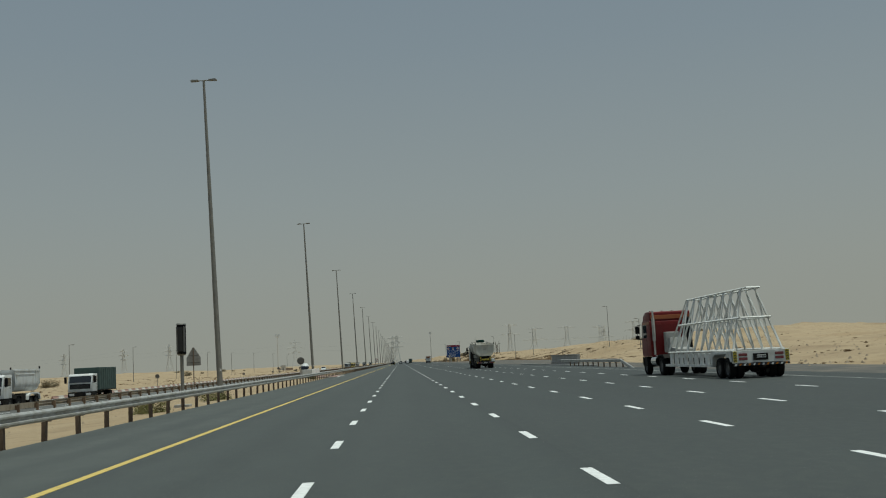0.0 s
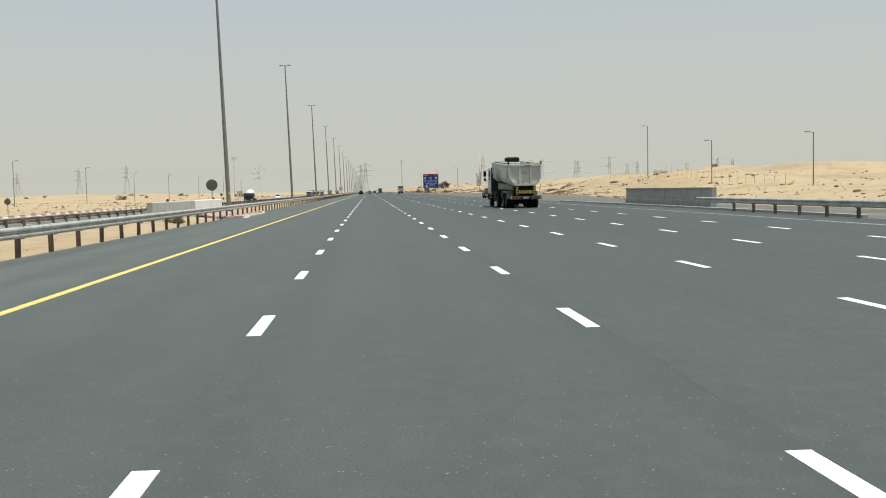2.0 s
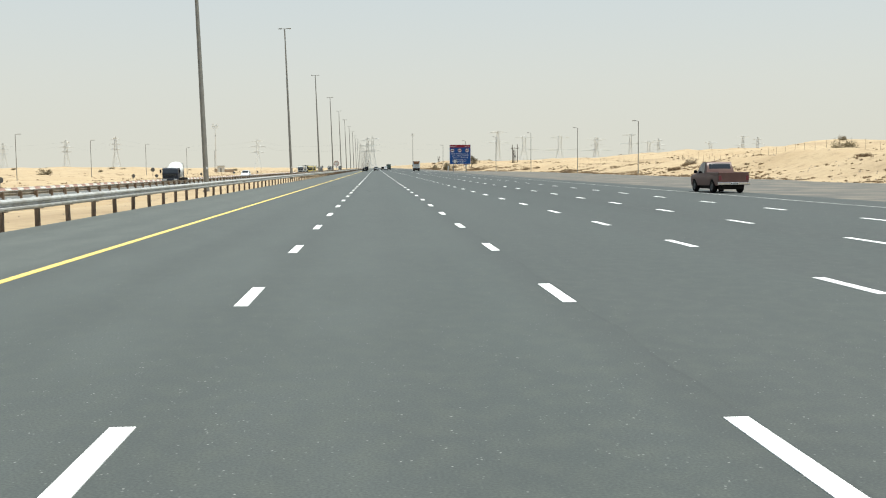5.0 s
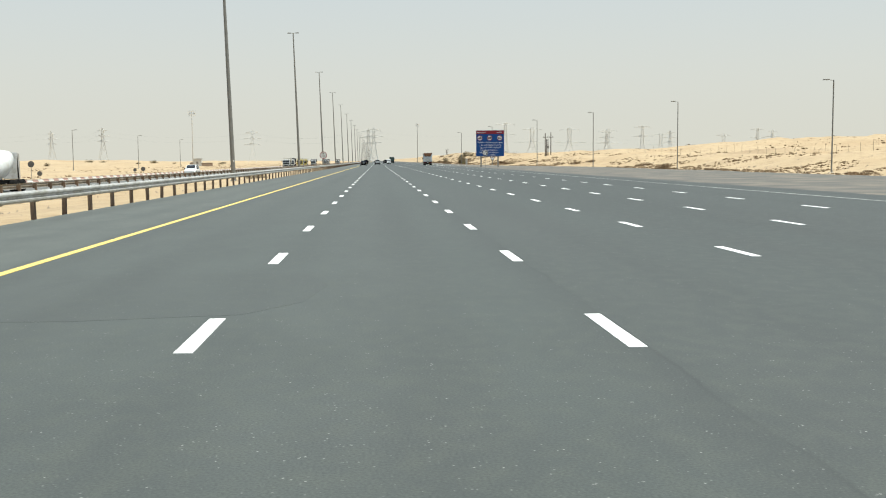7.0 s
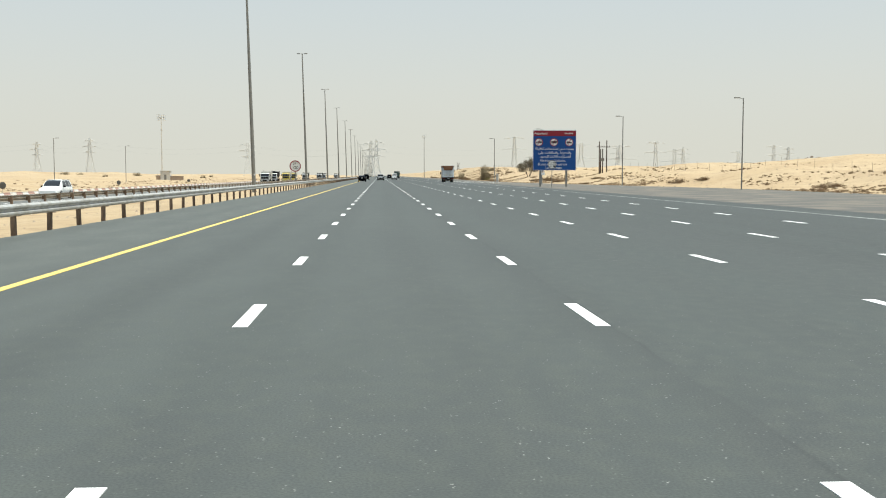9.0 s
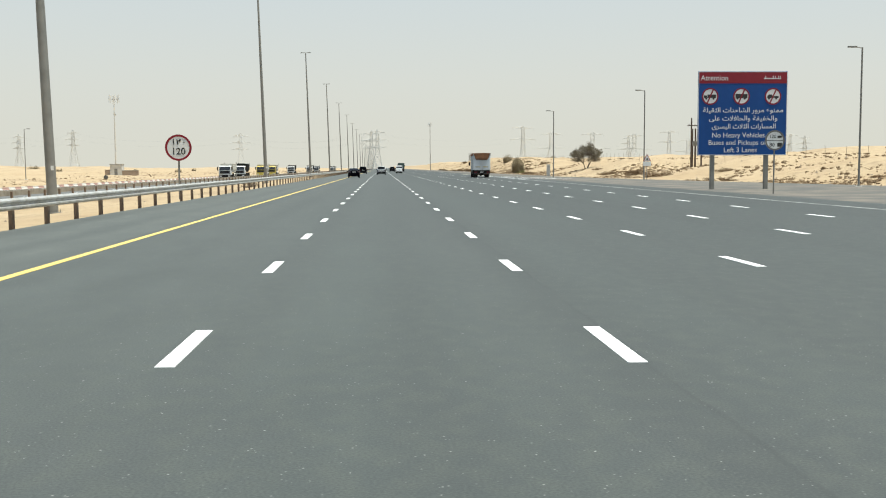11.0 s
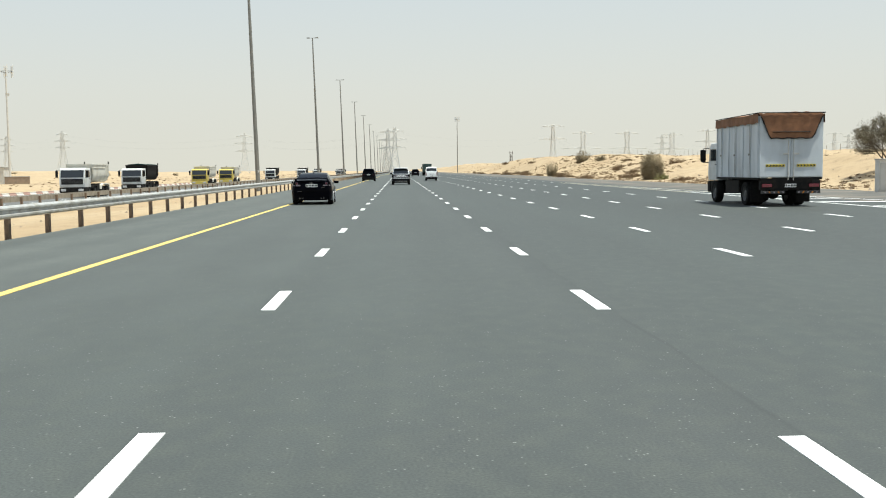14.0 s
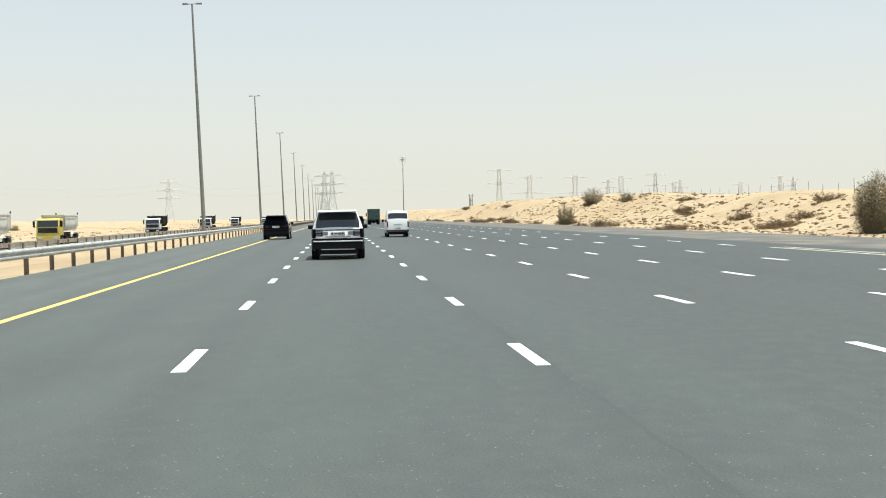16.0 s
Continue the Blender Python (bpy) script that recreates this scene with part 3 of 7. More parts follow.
# broken stones and dry soil where the paving ends
rnd = random.Random(71)
bm = B()
for i in range(90):
    a, d = rnd.uniform(0, 6.283), rnd.random() ** 0.6
    c, r = Vector((-8.05 + 0.85 * d * math.cos(a), 115.7 + 1.3 * d * math.sin(a), 0)), rnd.uniform(0.03, 0.14)
    c.z = -0.06 + 0.16 * (1 - d)
    ico = bmesh.ops.create_icosphere(bm, subdivisions=1, radius=r, matrix=Matrix.Translation(c))
    for v in ico["verts"]:
        v.co = c + (v.co - c) * rnd.uniform(0.65, 1.25)
        v.co.z = c.z + (v.co.z - c.z) * 0.7
solo("rubble_heap", bm, mat("broken_stones", (0.20, 0.17, 0.14), 0.95, vary=0.2, scale=4, second=(0.10, 0.08, 0.06), island=0.4), "heap of broken grey stones at the end of the paving", "rubble", kind="stuff")

# ---------------------------------------------------------------- high lamp posts of the median


def lamp_post():
    lp = thing("street_lamp", "tall grey tapered steel lamp post with twin lamp heads", "street lamp", "median lamp posts")
    bm = B()
    for (z0, r0), (z1, r1) in zip([(0, 0.235), (9.0, 0.190), (17.0, 0.145)], [(9.0, 0.196), (17.0, 0.151), (25.3, 0.098)]):
        rod(bm, (0, 0, z0), (0, 0, z1), r0, r1, 12)
    part("pole", bm, M_POLE, lp, smooth=True)
    bm = B()
    box(bm, -0.32, 0.32, -0.32, 0.32, 0.0, 0.05, 0.01)
    for sx in (-1, 1):
        for sy in (-1, 1):
            rod(bm, (0.24 * sx, 0.24 * sy, 0.05), (0.24 * sx, 0.24 * sy, 0.15), 0.02, 0.02, 6)
    part("base_plate", bm, M_POLE, lp)
    bm = B()
    box(bm, -0.035, 0.20, -0.006 - 0.2, 0.2 - 0.4, 1.9, 2.1)
    part("number_plate", bm, M_SIGN_WHITE, lp, "small pale plate on the pole")
    bm = B()
    rod(bm, (-0.62, 0, 25.32), (0.62, 0, 25.32), 0.045, 0.045, 8)
    part("bracket", bm, M_POLE, lp)
    for s in (-1, 1):
        bm = B()
        prism(bm, [(s * 0.38, 25.28), (s * 0.45, 25.39), (s * 0.95, 25.42), (s * 1.08, 25.33), (s * 1.05, 25.26)], "y", -0.17, 0.17, 0.015)
        part("lamp_head", bm, M_POLE, lp)
    return lp


lp0 = lamp_post()
for k in range(-1, 28):
    y = 69.0 + 87.7 * k - {3: -1.5, 4: -2.5, 6: 5.0, 7: 13.0, 8: 16.0}.get(k, 18.0 if k > 8 else 0.0)
    m = pose(-13.2, y, land(-13.2, y), 0, -1.5, 0)
    if k == -1:
        lp0.matrix_basis = m
        lp0.scale = (1, 1, 1.025)
    else:
        copy_thing(lp0, m).scale = (1, 1, 1.025)


def small_lamp(height, side):
    lp = thing("roadside_lamp", "slim dark lamp post with one lamp head on sand", "street lamp", "roadside lamps")
    bm = B()
    rod(bm, (0, 0, -0.6), (0, 0, height * 0.5), 0.085, 0.07, 8)
    rod(bm, (0, 0, height * 0.5), (0, 0, height), 0.07, 0.06, 8)
    part("pole", bm, M_POLE, lp, smooth=True)
    bm = B()
    box(bm, -0.22, 0.22, -0.22, 0.22, -0.5, 0.06, 0.02)
    part("base", bm, M_CONCRETE_PALE, lp)
    bm = B()
    rod(bm, (0, 0, height - 0.05), (side * 0.5, 0, height + 0.02), 0.03, 0.03, 6)
    box(bm, min(side * 0.42, side * 1.05), max(side * 0.42, side * 1.05), -0.12, 0.12, height - 0.02, height + 0.09, 0.02)
    part("lamp_head", bm, M_POLE, lp)
    return lp


rl = small_lamp(10.0, -1)
for i, (x, y) in enumerate([(46, 325), (45.6, 375), (41.0, 412), (36.2, 447), (31.0, 487.5), (25.3, 514)]):
    lamp = copy_thing(rl, pose(x, y, land(x, y), 0, 0, 4 * math.sin(i)))
    lamp.scale = (1, 1, (0.90, 0.98, 1.0, 1.0, 1.0, 0.92)[i])
x, y = 53.2, 236
rl.matrix_basis = pose(x, y, land(x, y))
rs = small_lamp(6.2, -1)
rs.matrix_basis = pose(53.3, 165.8, land(53.3, 165.8))
copy_thing(rs, pose(51.1, 194.7, land(51.1, 194.7)))
copy_thing(rs, pose(49, 132, land(49, 132)))
ll = small_lamp(9.0, 1)
for i in range(9):
    y = 152 + 51.2 * i
    x = -68.0 + 6.0 * smooth01((y - 390) / 180.0)
    m = pose(x, y, land(x, y))
    if i == 0:
        ll.matrix_basis = m
    else:
        copy_thing(ll, m)

# ---------------------------------------------------------------- pylons and masts


def pylon(height, levels, arms):
    """A lattice tower: levels of (height, half width) and cross-arms of (height, reach), as shares of its height."""
    ob = thing("electricity_pylon", "distant grey lattice electricity pylon on the desert", "pylon", "power line pylons")
    h = height
    bm = B()
    t = 0.0050 * h
    for (a, wa), (b, wb) in zip(levels, levels[1:]):
        lo, hi = wa * h, wb * h
        for sx in (-1, 1):
            for sy in (-1, 1):
                rod(bm, (sx * lo, sy * lo, a * h), (sx * hi, sy * hi, b * h), t, t, 4)
            for sy in (-1, 1):
                rod(bm, (-sx * lo, sy * lo, a * h), (sx * hi, sy * hi, b * h), t * .6, t * .6, 4)
                rod(bm, (sx * lo, -sy * lo, a * h), (sx * hi, sy * hi, b * h), t * .6, t * .6, 4)
            rod(bm, (sx * hi, -hi, b * h), (sx * hi, hi, b * h), t * .6, t * .6, 4)
            rod(bm, (-hi, sx * hi, b * h), (hi, sx * hi, b * h), t * .6, t * .6, 4)
    part("tower", bm, M_PYLON_HAZED, ob)
    for z, w in arms:
        bm = B()
        for s in (-1, 1):
            for y in (-1, 1):
                rod(bm, (0, y * 0.025 * h, (z + 0.035) * h), (s * w * h, 0, z * h), t, t * .8, 4)
                rod(bm, (0, y * 0.025 * h, (z - 0.02) * h), (s * w * h, 0, z * h), t, t * .8, 4)
            for q in (0.25, 0.5, 0.75):
                rod(bm, (s * w * h * q, 0, (z - 0.02 * (1 - q)) * h), (s * w * h * q, 0, (z + 0.035 * (1 - q)) * h), t * .7, t * .7, 4)
                rod(bm, (s * w * h * (q - .22), 0, (z - 0.02 * (1 - q)) * h), (s * w * h * q, 0, (z + 0.035 * (1 - q)) * h), t * .7, t * .7, 4)
            rod(bm, (s * w * h, 0, z * h), (s * w * h, 0, (z - 0.06) * h), t * .5, t * .5, 4)
        part("crossarm", bm, M_PYLON_HAZED, ob)
    return ob


SLIM = [(0, 0.125), (0.2, 0.09), (0.38, 0.062), (0.52, 0.045), (0.64, 0.038), (0.76, 0.034), (0.88, 0.030), (1.0, 0.016)]
MAST = [(0, 0.10), (0.2, 0.072), (0.4, 0.052), (0.58, 0.042), (0.72, 0.038), (0.86, 0.034), (1.0, 0.024)]
DELTA = [(0, 0.21), (0.16, 0.155), (0.32, 0.10), (0.48, 0.06), (0.60, 0.052), (0.74, 0.055), (0.88, 0.062), (1.0, 0.05)]
# x, y and height of the top of each tower
PYLONS = (
    (pylon(40.0, SLIM, ((0.60, 0.17), (0.76, 0.20), (0.92, 0.14))), [(-452, 1680, 46.0), (-354, 1575, 47.0), (-620, 1900, 48.0), (-760, 1700, 44.0)]),
    (pylon(40.0, SLIM, ((0.56, 0.24), (0.74, 0.27), (0.92, 0.20))), [(-156, 1528, 41.5), (-7, 1263, 34.0), (-2, 1318, 37.2), (460, 2240, 58.0), (607, 2300, 58.0), (863, 2400, 62.0)]),
    (pylon(40.0, MAST, ((0.66, 0.34), (0.96, 0.28))), [(195, 1756, 57.0), (485, 2060, 61.0), (792, 2300, 62.0)]),
    (pylon(40.0, DELTA, ((0.50, 0.56), (0.93, 0.34))), [(252, 1861, 53.0), (314, 1867, 52.5), (380, 1880, 50.5), (545, 2150, 50.0), (727, 2320, 52.0)]),
)
for kind_of, (src, places) in enumerate(PYLONS):
    for i, (x, y, top) in enumerate(places):
        m = pose(x, y, land(x, y) - 0.3, 0, 0, 8 * math.sin(i * 3 + kind_of))
        k = (top - land(x, y)) / 40.0
        if i:
            copy_thing(src, m).scale = (k, k, k)
        else:
            src.matrix_basis = m
            src.scale = (k, k, k)
# wires between the far pylons
bm = B()


def wire(bm, a, b, sag, r):
    a, b = Vector(a), Vector(b)
    pts = [a.lerp(b, i / 8) - Vector((0, 0, sag * (1 - (i / 4 - 1) ** 2))) for i in range(9)]
    for p, q in zip(pts, pts[1:]):
        rod(bm, p, q, r, r, 3, cap=False)


LINE = [(-760, 1700, 34), (-452, 1680, 36), (-354, 1575, 36), (-156, 1528, 31), (-7, 1263, 25), (195, 1756, 38), (252, 1861, 30), (380, 1880, 30), (607, 2300, 40)]
for (ax, ay, az), (bx, by, bz) in zip(LINE, LINE[1:]):
    for dz in (0, 6):
        for off in (-5, 5):
            wire(bm, (ax + off, ay, az + dz), (bx + off, by, bz + dz), 7, 0.026)
solo("power_line", bm, mat("dull_cable", (0.26, 0.26, 0.25), 0.8, vary=0.05), "thin sagging power cables between distant pylons", "cable")


def telecom_mast(height, label):
    ob = thing("telecom_mast", label, "mast", "telecom masts")
    bm = B()
    rod(bm, (0, 0, -0.5), (0, 0, height * 0.5), height * 0.011, height * 0.008, 10)
    rod(bm, (0, 0, height * 0.5), (0, 0, height), height * 0.008, height * 0.005, 10)
    part("pole", bm, M_POLE if height > 28 else M_CONCRETE_PALE, ob, smooth=True)
    for i in range(6):
        a = i * math.pi / 3
        bm = B()
        box(bm, -0.17, 0.17, -0.09, 0.09, height - 2.3, height + 0.3, 0.02, pose(1.6 * math.cos(a), 1.6 * math.sin(a), 0, 0, 0, math.degrees(a) + 90))
        part("antenna", bm, M_SIGN_WHITE, ob)
    bm = B()
    for i in range(6):
        a = i * math.pi / 3
        rod(bm, (0, 0, height - 1.4), (1.6 * math.cos(a), 1.6 * math.sin(a), height - 1.0), 0.04, 0.04, 5)
        rod(bm, (1.6 * math.cos(a), 1.6 * math.sin(a), height - 1.0), (1.6 * math.cos(a + 1.047), 1.6 * math.sin(a + 1.047), height - 1.0), 0.035, 0.035, 5)
    part("frame", bm, M_POLE, ob)
    bm = B()
    rod(bm, (0, 0.25, height - 6), (0, 0.6, height - 6), 0.4, 0.4, 12)
    part("dish", bm, M_SIGN_WHITE, ob)
    return ob


tm = telecom_mast(25.6, "pale slender telecom mast with panel antennas on the sand")
tm.matrix_basis = pose(-85.2, 714, land(-85.2, 714))
t2 = telecom_mast(29.0, "slim grey mast with small antennas beside the road far ahead")
t2.matrix_basis = pose(34.6, 1062, land(34.6, 1062))
t2.scale = (0.85, 0.85, 1.08)

# ---------------------------------------------------------------- signs


def text_bm(body, size, extrude=0.004, bold=0.0):
    cu = bpy.data.curves.new("t", "FONT")
    cu.body, cu.size, cu.extrude, cu.align_x, cu.align_y, cu.resolution_u = body, size, extrude, "CENTER", "CENTER", 3
    cu.offset = bold
    ob = bpy.data.objects.new("t", cu)
    me = ob.to_mesh()
    bm = B()
    bm.from_mesh(me)
    ob.to_mesh_clear()
    bpy.data.objects.remove(ob)
    bpy.data.curves.remove(cu)
    bmesh.ops.rotate(bm, cent=(0, 0, 0), matrix=Matrix.Rotation(radians(90), 3, "X"), verts=bm.verts[:])
    return bm


def move(bm, x, y, z):
    bmesh.ops.translate(bm, vec=(x, y, z), verts=bm.verts[:])
    return bm


def disc(bm, r, y0, y1, x=0, z=0, seg=32):
    prism(bm, [(x + r * math.cos(2 * math.pi * i / seg), z + r * math.sin(2 * math.pi * i / seg)) for i in range(seg)], "y", y0, y1)
    return bm


def ring(bm, r0, r1, y0, y1, x=0, z=0, seg=32):
    vs = [[bm.verts.new((x + r * math.cos(2 * math.pi * i / seg), y, z + r * math.sin(2 * math.pi * i / seg))) for i in range(seg)]
          for r, y in ((r0, y0), (r1, y0), (r1, y1), (r0, y1))]
    for k in range(4):
        a, b = vs[k], vs[(k + 1) % 4]
        for i in range(seg):
            bm.faces.new((a[i], a[(i + 1) % seg], b[(i + 1) % seg], b[i]))
    return bm


def round_sign(height, radius, label, face, at, pole_r=0.04, rim=None):
    """face: 'back' shows its grey back with stiffeners towards -y."""
    s = thing("round_sign", label, "road sign", at=at)
    bm = B()
    rod(bm, (0, 0.03, -0.6), (0, 0.03, height + radius * 0.6), pole_r, pole_r, 10)
    part("post", bm, M_POLE, s, smooth=True)
    bm = B()
    disc(bm, radius, -0.03, -0.015, 0, height)
    part("plate", bm, M_SIGNBACK if face == "back" else M_SIGN_WHITE, s)
    bm = B()
    for dz in (-0.35, 0.35):
        box(bm, -radius * 0.85, radius * 0.85, -0.055 if face == "back" else -0.012, -0.032 if face == "back" else 0.02, height + dz * radius - 0.025, height + dz * radius + 0.025)
    part("stiffener", bm, M_SIGNBACK, s)
    if face != "back":
        bm = B()
        ring(bm, radius * 0.84, radius * 1.0, -0.042, -0.028, 0, height)
        part("border", bm, rim or M_SIGN_RED, s)
    return s


s120 = round_sign(2.72, 0.70, "round white speed limit sign with red border on a post", "front", pose(-9.08, 430.2, land(-9.08, 430.2)), 0.05)
part("numerals", move(text_bm("120", 0.50, 0.004, 0.006), 0, -0.038, 2.72 - 0.21), M_SIGN_BLACK, s120)
bm = B()
zz = 2.72 + 0.31
prism(bm, [(-0.26, zz - 0.15), (-0.20, zz - 0.15), (-0.235, zz + 0.16), (-0.29, zz + 0.10)], "y", -0.042, -0.032)
prism(bm, [(-0.06, zz - 0.15), (0.0, zz - 0.15), (-0.02, zz + 0.05), (0.08, zz + 0.06), (0.11, zz + 0.15), (0.16, zz + 0.13), (0.10, zz + 0.01), (-0.02, zz + 0.02),
           (-0.035, zz + 0.16), (-0.09, zz + 0.12)], "y", -0.042, -0.032)
prism(bm, [(0.26, zz - 0.02), (0.30, zz + 0.02), (0.34, zz - 0.02), (0.30, zz - 0.06)], "y", -0.042, -0.032)
part("eastern_numerals", bm, M_SIGN_BLACK, s120)
round_sign(3.28, 0.62, "grey back of a round traffic sign in the median", "back", pose(-15.75, 162.3, land(-15.75, 162.3)))
round_sign(1.9, 0.42, "small dark back of a round sign by the far lanes", "back", pose(-46, 187, land(-46, 187)))
for x, y, h, r in ((-43.5, 280, 1.15, 0.36), (-43.5, 347, 1.10, 0.34), (-43.6, 364, 2.2, 0.42), (-43.5, 367, 0.95, 0.34), (-43.4, 420, 0.95, 0.32), (-43.5, 427, 1.05, 0.42),
                   (-43.5, 481, 1.0, 0.36), (-43.5, 545, 1.0, 0.36)):
    round_sign(h, r, "small dark back of a round marker sign beyond the barrier", "back", pose(x, y, land(x, y)), 0.03)
s = round_sign(2.95, 0.55, "small round two-speed limit sign on a slim post", "front", pose(23.0, 429.5, land(23.0, 429.5)), rim=M_SIGNBACK)
part("numerals", move(text_bm("120", 0.26), -0.12, -0.036, 3.15), M_SIGN_BLACK, s)
part("numerals", move(text_bm("80", 0.30), -0.15, -0.036, 2.70), M_SIGN_BLACK, s)
bm = B()
box(bm, -0.46, 0.46, -0.036, -0.031, 2.92, 2.95)
box(bm, 0.14, 0.38, -0.038, -0.031, 3.08, 3.20, 0.004)
box(bm, 0.14, 0.40, -0.038, -0.031, 2.60, 2.82, 0.004)
part("symbol", bm, M_SIGN_BLACK, s)

# triangular sign seen from behind, and the triangular warning sign on the slip road
tri = thing("warning_sign", "grey back of a triangular warning sign in the median", "road sign", at=pose(-18.0, 82.6, -0.40))
bm = B()
rod(bm, (0, -0.075, -0.5), (0, -0.075, 4.2), 0.045, 0.045, 10)
part("post", bm, M_POST, tri, smooth=True)
bm = B()
prism(bm, [(-0.64, 2.55), (0.64, 2.55), (0.66, 2.62), (0.66, 3.28), (0.06, 4.26), (-0.06, 4.26), (-0.66, 3.28), (-0.66, 2.62)], "y", -0.03, -0.01, 0.004)
part("plate", bm, M_SIGNBACK_PALE, tri)
bm = B()
box(bm, -0.6, 0.6, -0.05, -0.032, 2.80, 2.86)
box(bm, -0.4, 0.4, -0.05, -0.032, 3.45, 3.51)
part("stiffener", bm, M_SIGNBACK, tri)
tw = thing("warning_sign", "small white triangular warning sign with a plate below", "road sign", at=pose(30.8, 485.5, land(30.8, 485.5)))
bm = B()
rod(bm, (0, 0.03, -0.4), (0, 0.03, 2.9), 0.035, 0.035, 8)
part("post", bm, M_POLE, tw, smooth=True)
bm = B()
prism(bm, [(-0.45, 2.15), (0.45, 2.15), (0.0, 2.95)], "y", -0.02, 0.0)
part("border", bm, M_SIGN_RED, tw)
bm = B()
prism(bm, [(-0.33, 2.21), (0.33, 2.21), (0.0, 2.80)], "y", -0.028, -0.021)
part("plate", bm, M_SIGN_WHITE, tw)
bm = B()
prism(bm, [(-0.10, 2.28), (0.12, 2.28), (0.05, 2.55), (-0.04, 2.50)], "y", -0.034, -0.029)
part("symbol", bm, M_SIGN_BLACK, tw)
bm = B()
box(bm, -0.45, 0.45, -0.02, 0.0, 1.62, 2.10, 0.01)
part("plate", bm, M_SIGN_WHITE, tw, "white supplementary plate")

# big blue notice
BX, BY = 22.3, 440.8
BW, BZ0, BZ1 = 5.95, 2.2, 7.65
notice = thing("notice_sign", "large blue roadside notice board with a dark red heading", "road sign", at=pose(BX, BY, 0))
for x in (1.05, 4.65):
    bm = B()
    zb = land(BX + x, BY)
    box(bm, x - 0.13, x + 0.13, 0.06, 0.30, zb - 0.5, BZ1 - 0.3, 0.012)
    part("post", bm, M_POLE, notice, "grey steel post")
bm = B()
box(bm, 0, BW, 0.0, 0.055, BZ0, BZ1, 0.02)
part("board", bm, M_SIGN_BLUE, notice)
bm = B()
box(bm, 0.05, BW - 0.05, -0.010, -0.002, BZ1 - 0.78, BZ1 - 0.05)
part("heading_panel", bm, M_SIGN_RED, notice)
bm = B()
for a in ((0.02, 0.05, BZ0 + 0.03, BZ1 - 0.03), (BW - 0.05, BW - 0.02, BZ0 + 0.03, BZ1 - 0.03), (0.05, BW - 0.05, BZ0 + 0.02, BZ0 + 0.05), (0.05, BW - 0.05, BZ1 - 0.05, BZ1 - 0.02)):
    box(bm, a[0], a[1], -0.014, -0.002, a[2], a[3])
part("border", bm, M_SIGN_WHITE, notice)
part("lettering", move(text_bm("Attention", 0.47, 0.003), 1.08, -0.016, BZ1 - 0.44), M_SIGN_WHITE, notice)
for body, x, z in (("No Heavy Vehicles", 2.72, BZ0 + 1.30), ("Buses and Pickups on", 2.70, BZ0 + 0.82), ("Left 3 Lanes", 2.86, BZ0 + 0.34)):
    part("lettering", move(text_bm(body, 0.46, 0.003), x, -0.008, z), M_SIGN_WHITE, notice)
# lines in Arabic: every letter takes the form that its neighbours ask for, set from right to left
LETTERS = dict(zip("\u0627\u062a\u062b\u062d\u062e\u0631\u0633\u0634\u0639\u0641\u0642\u0644\u0645\u0646\u0648\u064a\u0649\u0629",
                   (0xFE8D, 0xFE95, 0xFE99, 0xFEA1, 0xFEA5, 0xFEAD, 0xFEB1, 0xFEB5, 0xFEC9, 0xFED1, 0xFED5, 0xFEDD, 0xFEE1, 0xFEE5, 0xFEED, 0xFEF1, 0xFEEF, 0xFE93)))
ONE_SIDED = "\u0627\u0631\u0648\u0649\u0629"


def joined(word):
    out, i = [], 0
    while i < len(word):
        before = i > 0 and word[i - 1] not in ONE_SIDED
        if word[i:i + 2] == "\u0644\u0627":
            out.append(chr(0xFEFC if before else 0xFEFB))
            i += 2
            continue
        after = i + 1 < len(word) and word[i] not in ONE_SIDED
        out.append(chr(LETTERS[word[i]] + (1 if before and not after else 2 if after and not before else 3 if after else 0)))
        i += 1
    return "".join(reversed(out))


for line, z, x0, x1 in (
        ("\u0645\u0645\u0646\u0648\u0639 \u0645\u0631\u0648\u0631 \u0627\u0644\u0634\u0627\u062d\u0646\u0627\u062a \u0627\u0644\u062b\u0642\u064a\u0644\u0629", BZ0 + 2.93, 0.34, 5.68),
        ("\u0648\u0627\u0644\u062e\u0641\u064a\u0641\u0629 \u0648\u0627\u0644\u062d\u0627\u0641\u0644\u0627\u062a \u0639\u0644\u0649", BZ0 + 2.40, 0.75, 5.30),
        ("\u0627\u0644\u0645\u0633\u0627\u0631\u0627\u062a \u0627\u0644\u062b\u0644\u0627\u062b \u0627\u0644\u064a\u0633\u0631\u0649", BZ0 + 1.88, 0.94, 5.20)):
    bm = text_bm(" ".join(joined(w) for w in reversed(line.split())), 0.43, 0.003, 0.004)
    xs = [v.co.x for v in bm.verts]
    k = (x1 - x0) / (max(xs) - min(xs))
    for v in bm.verts:
        v.co.x = x0 + (v.co.x - min(xs)) * k
    part("lettering", move(bm, 0, -0.008, z), M_SIGN_WHITE, notice)
bm = B()
box(bm, 4.35, 5.5, -0.018, -0.012, BZ1 - 0.50, BZ1 - 0.43)
for q in (4.45, 4.95, 5.1, 5.3, 5.42):
    box(bm, q, q + 0.05, -0.018, -0.012, BZ1 - 0.5, BZ1 - 0.30)
part("lettering", bm, M_SIGN_WHITE, notice, "white bars of a heading")
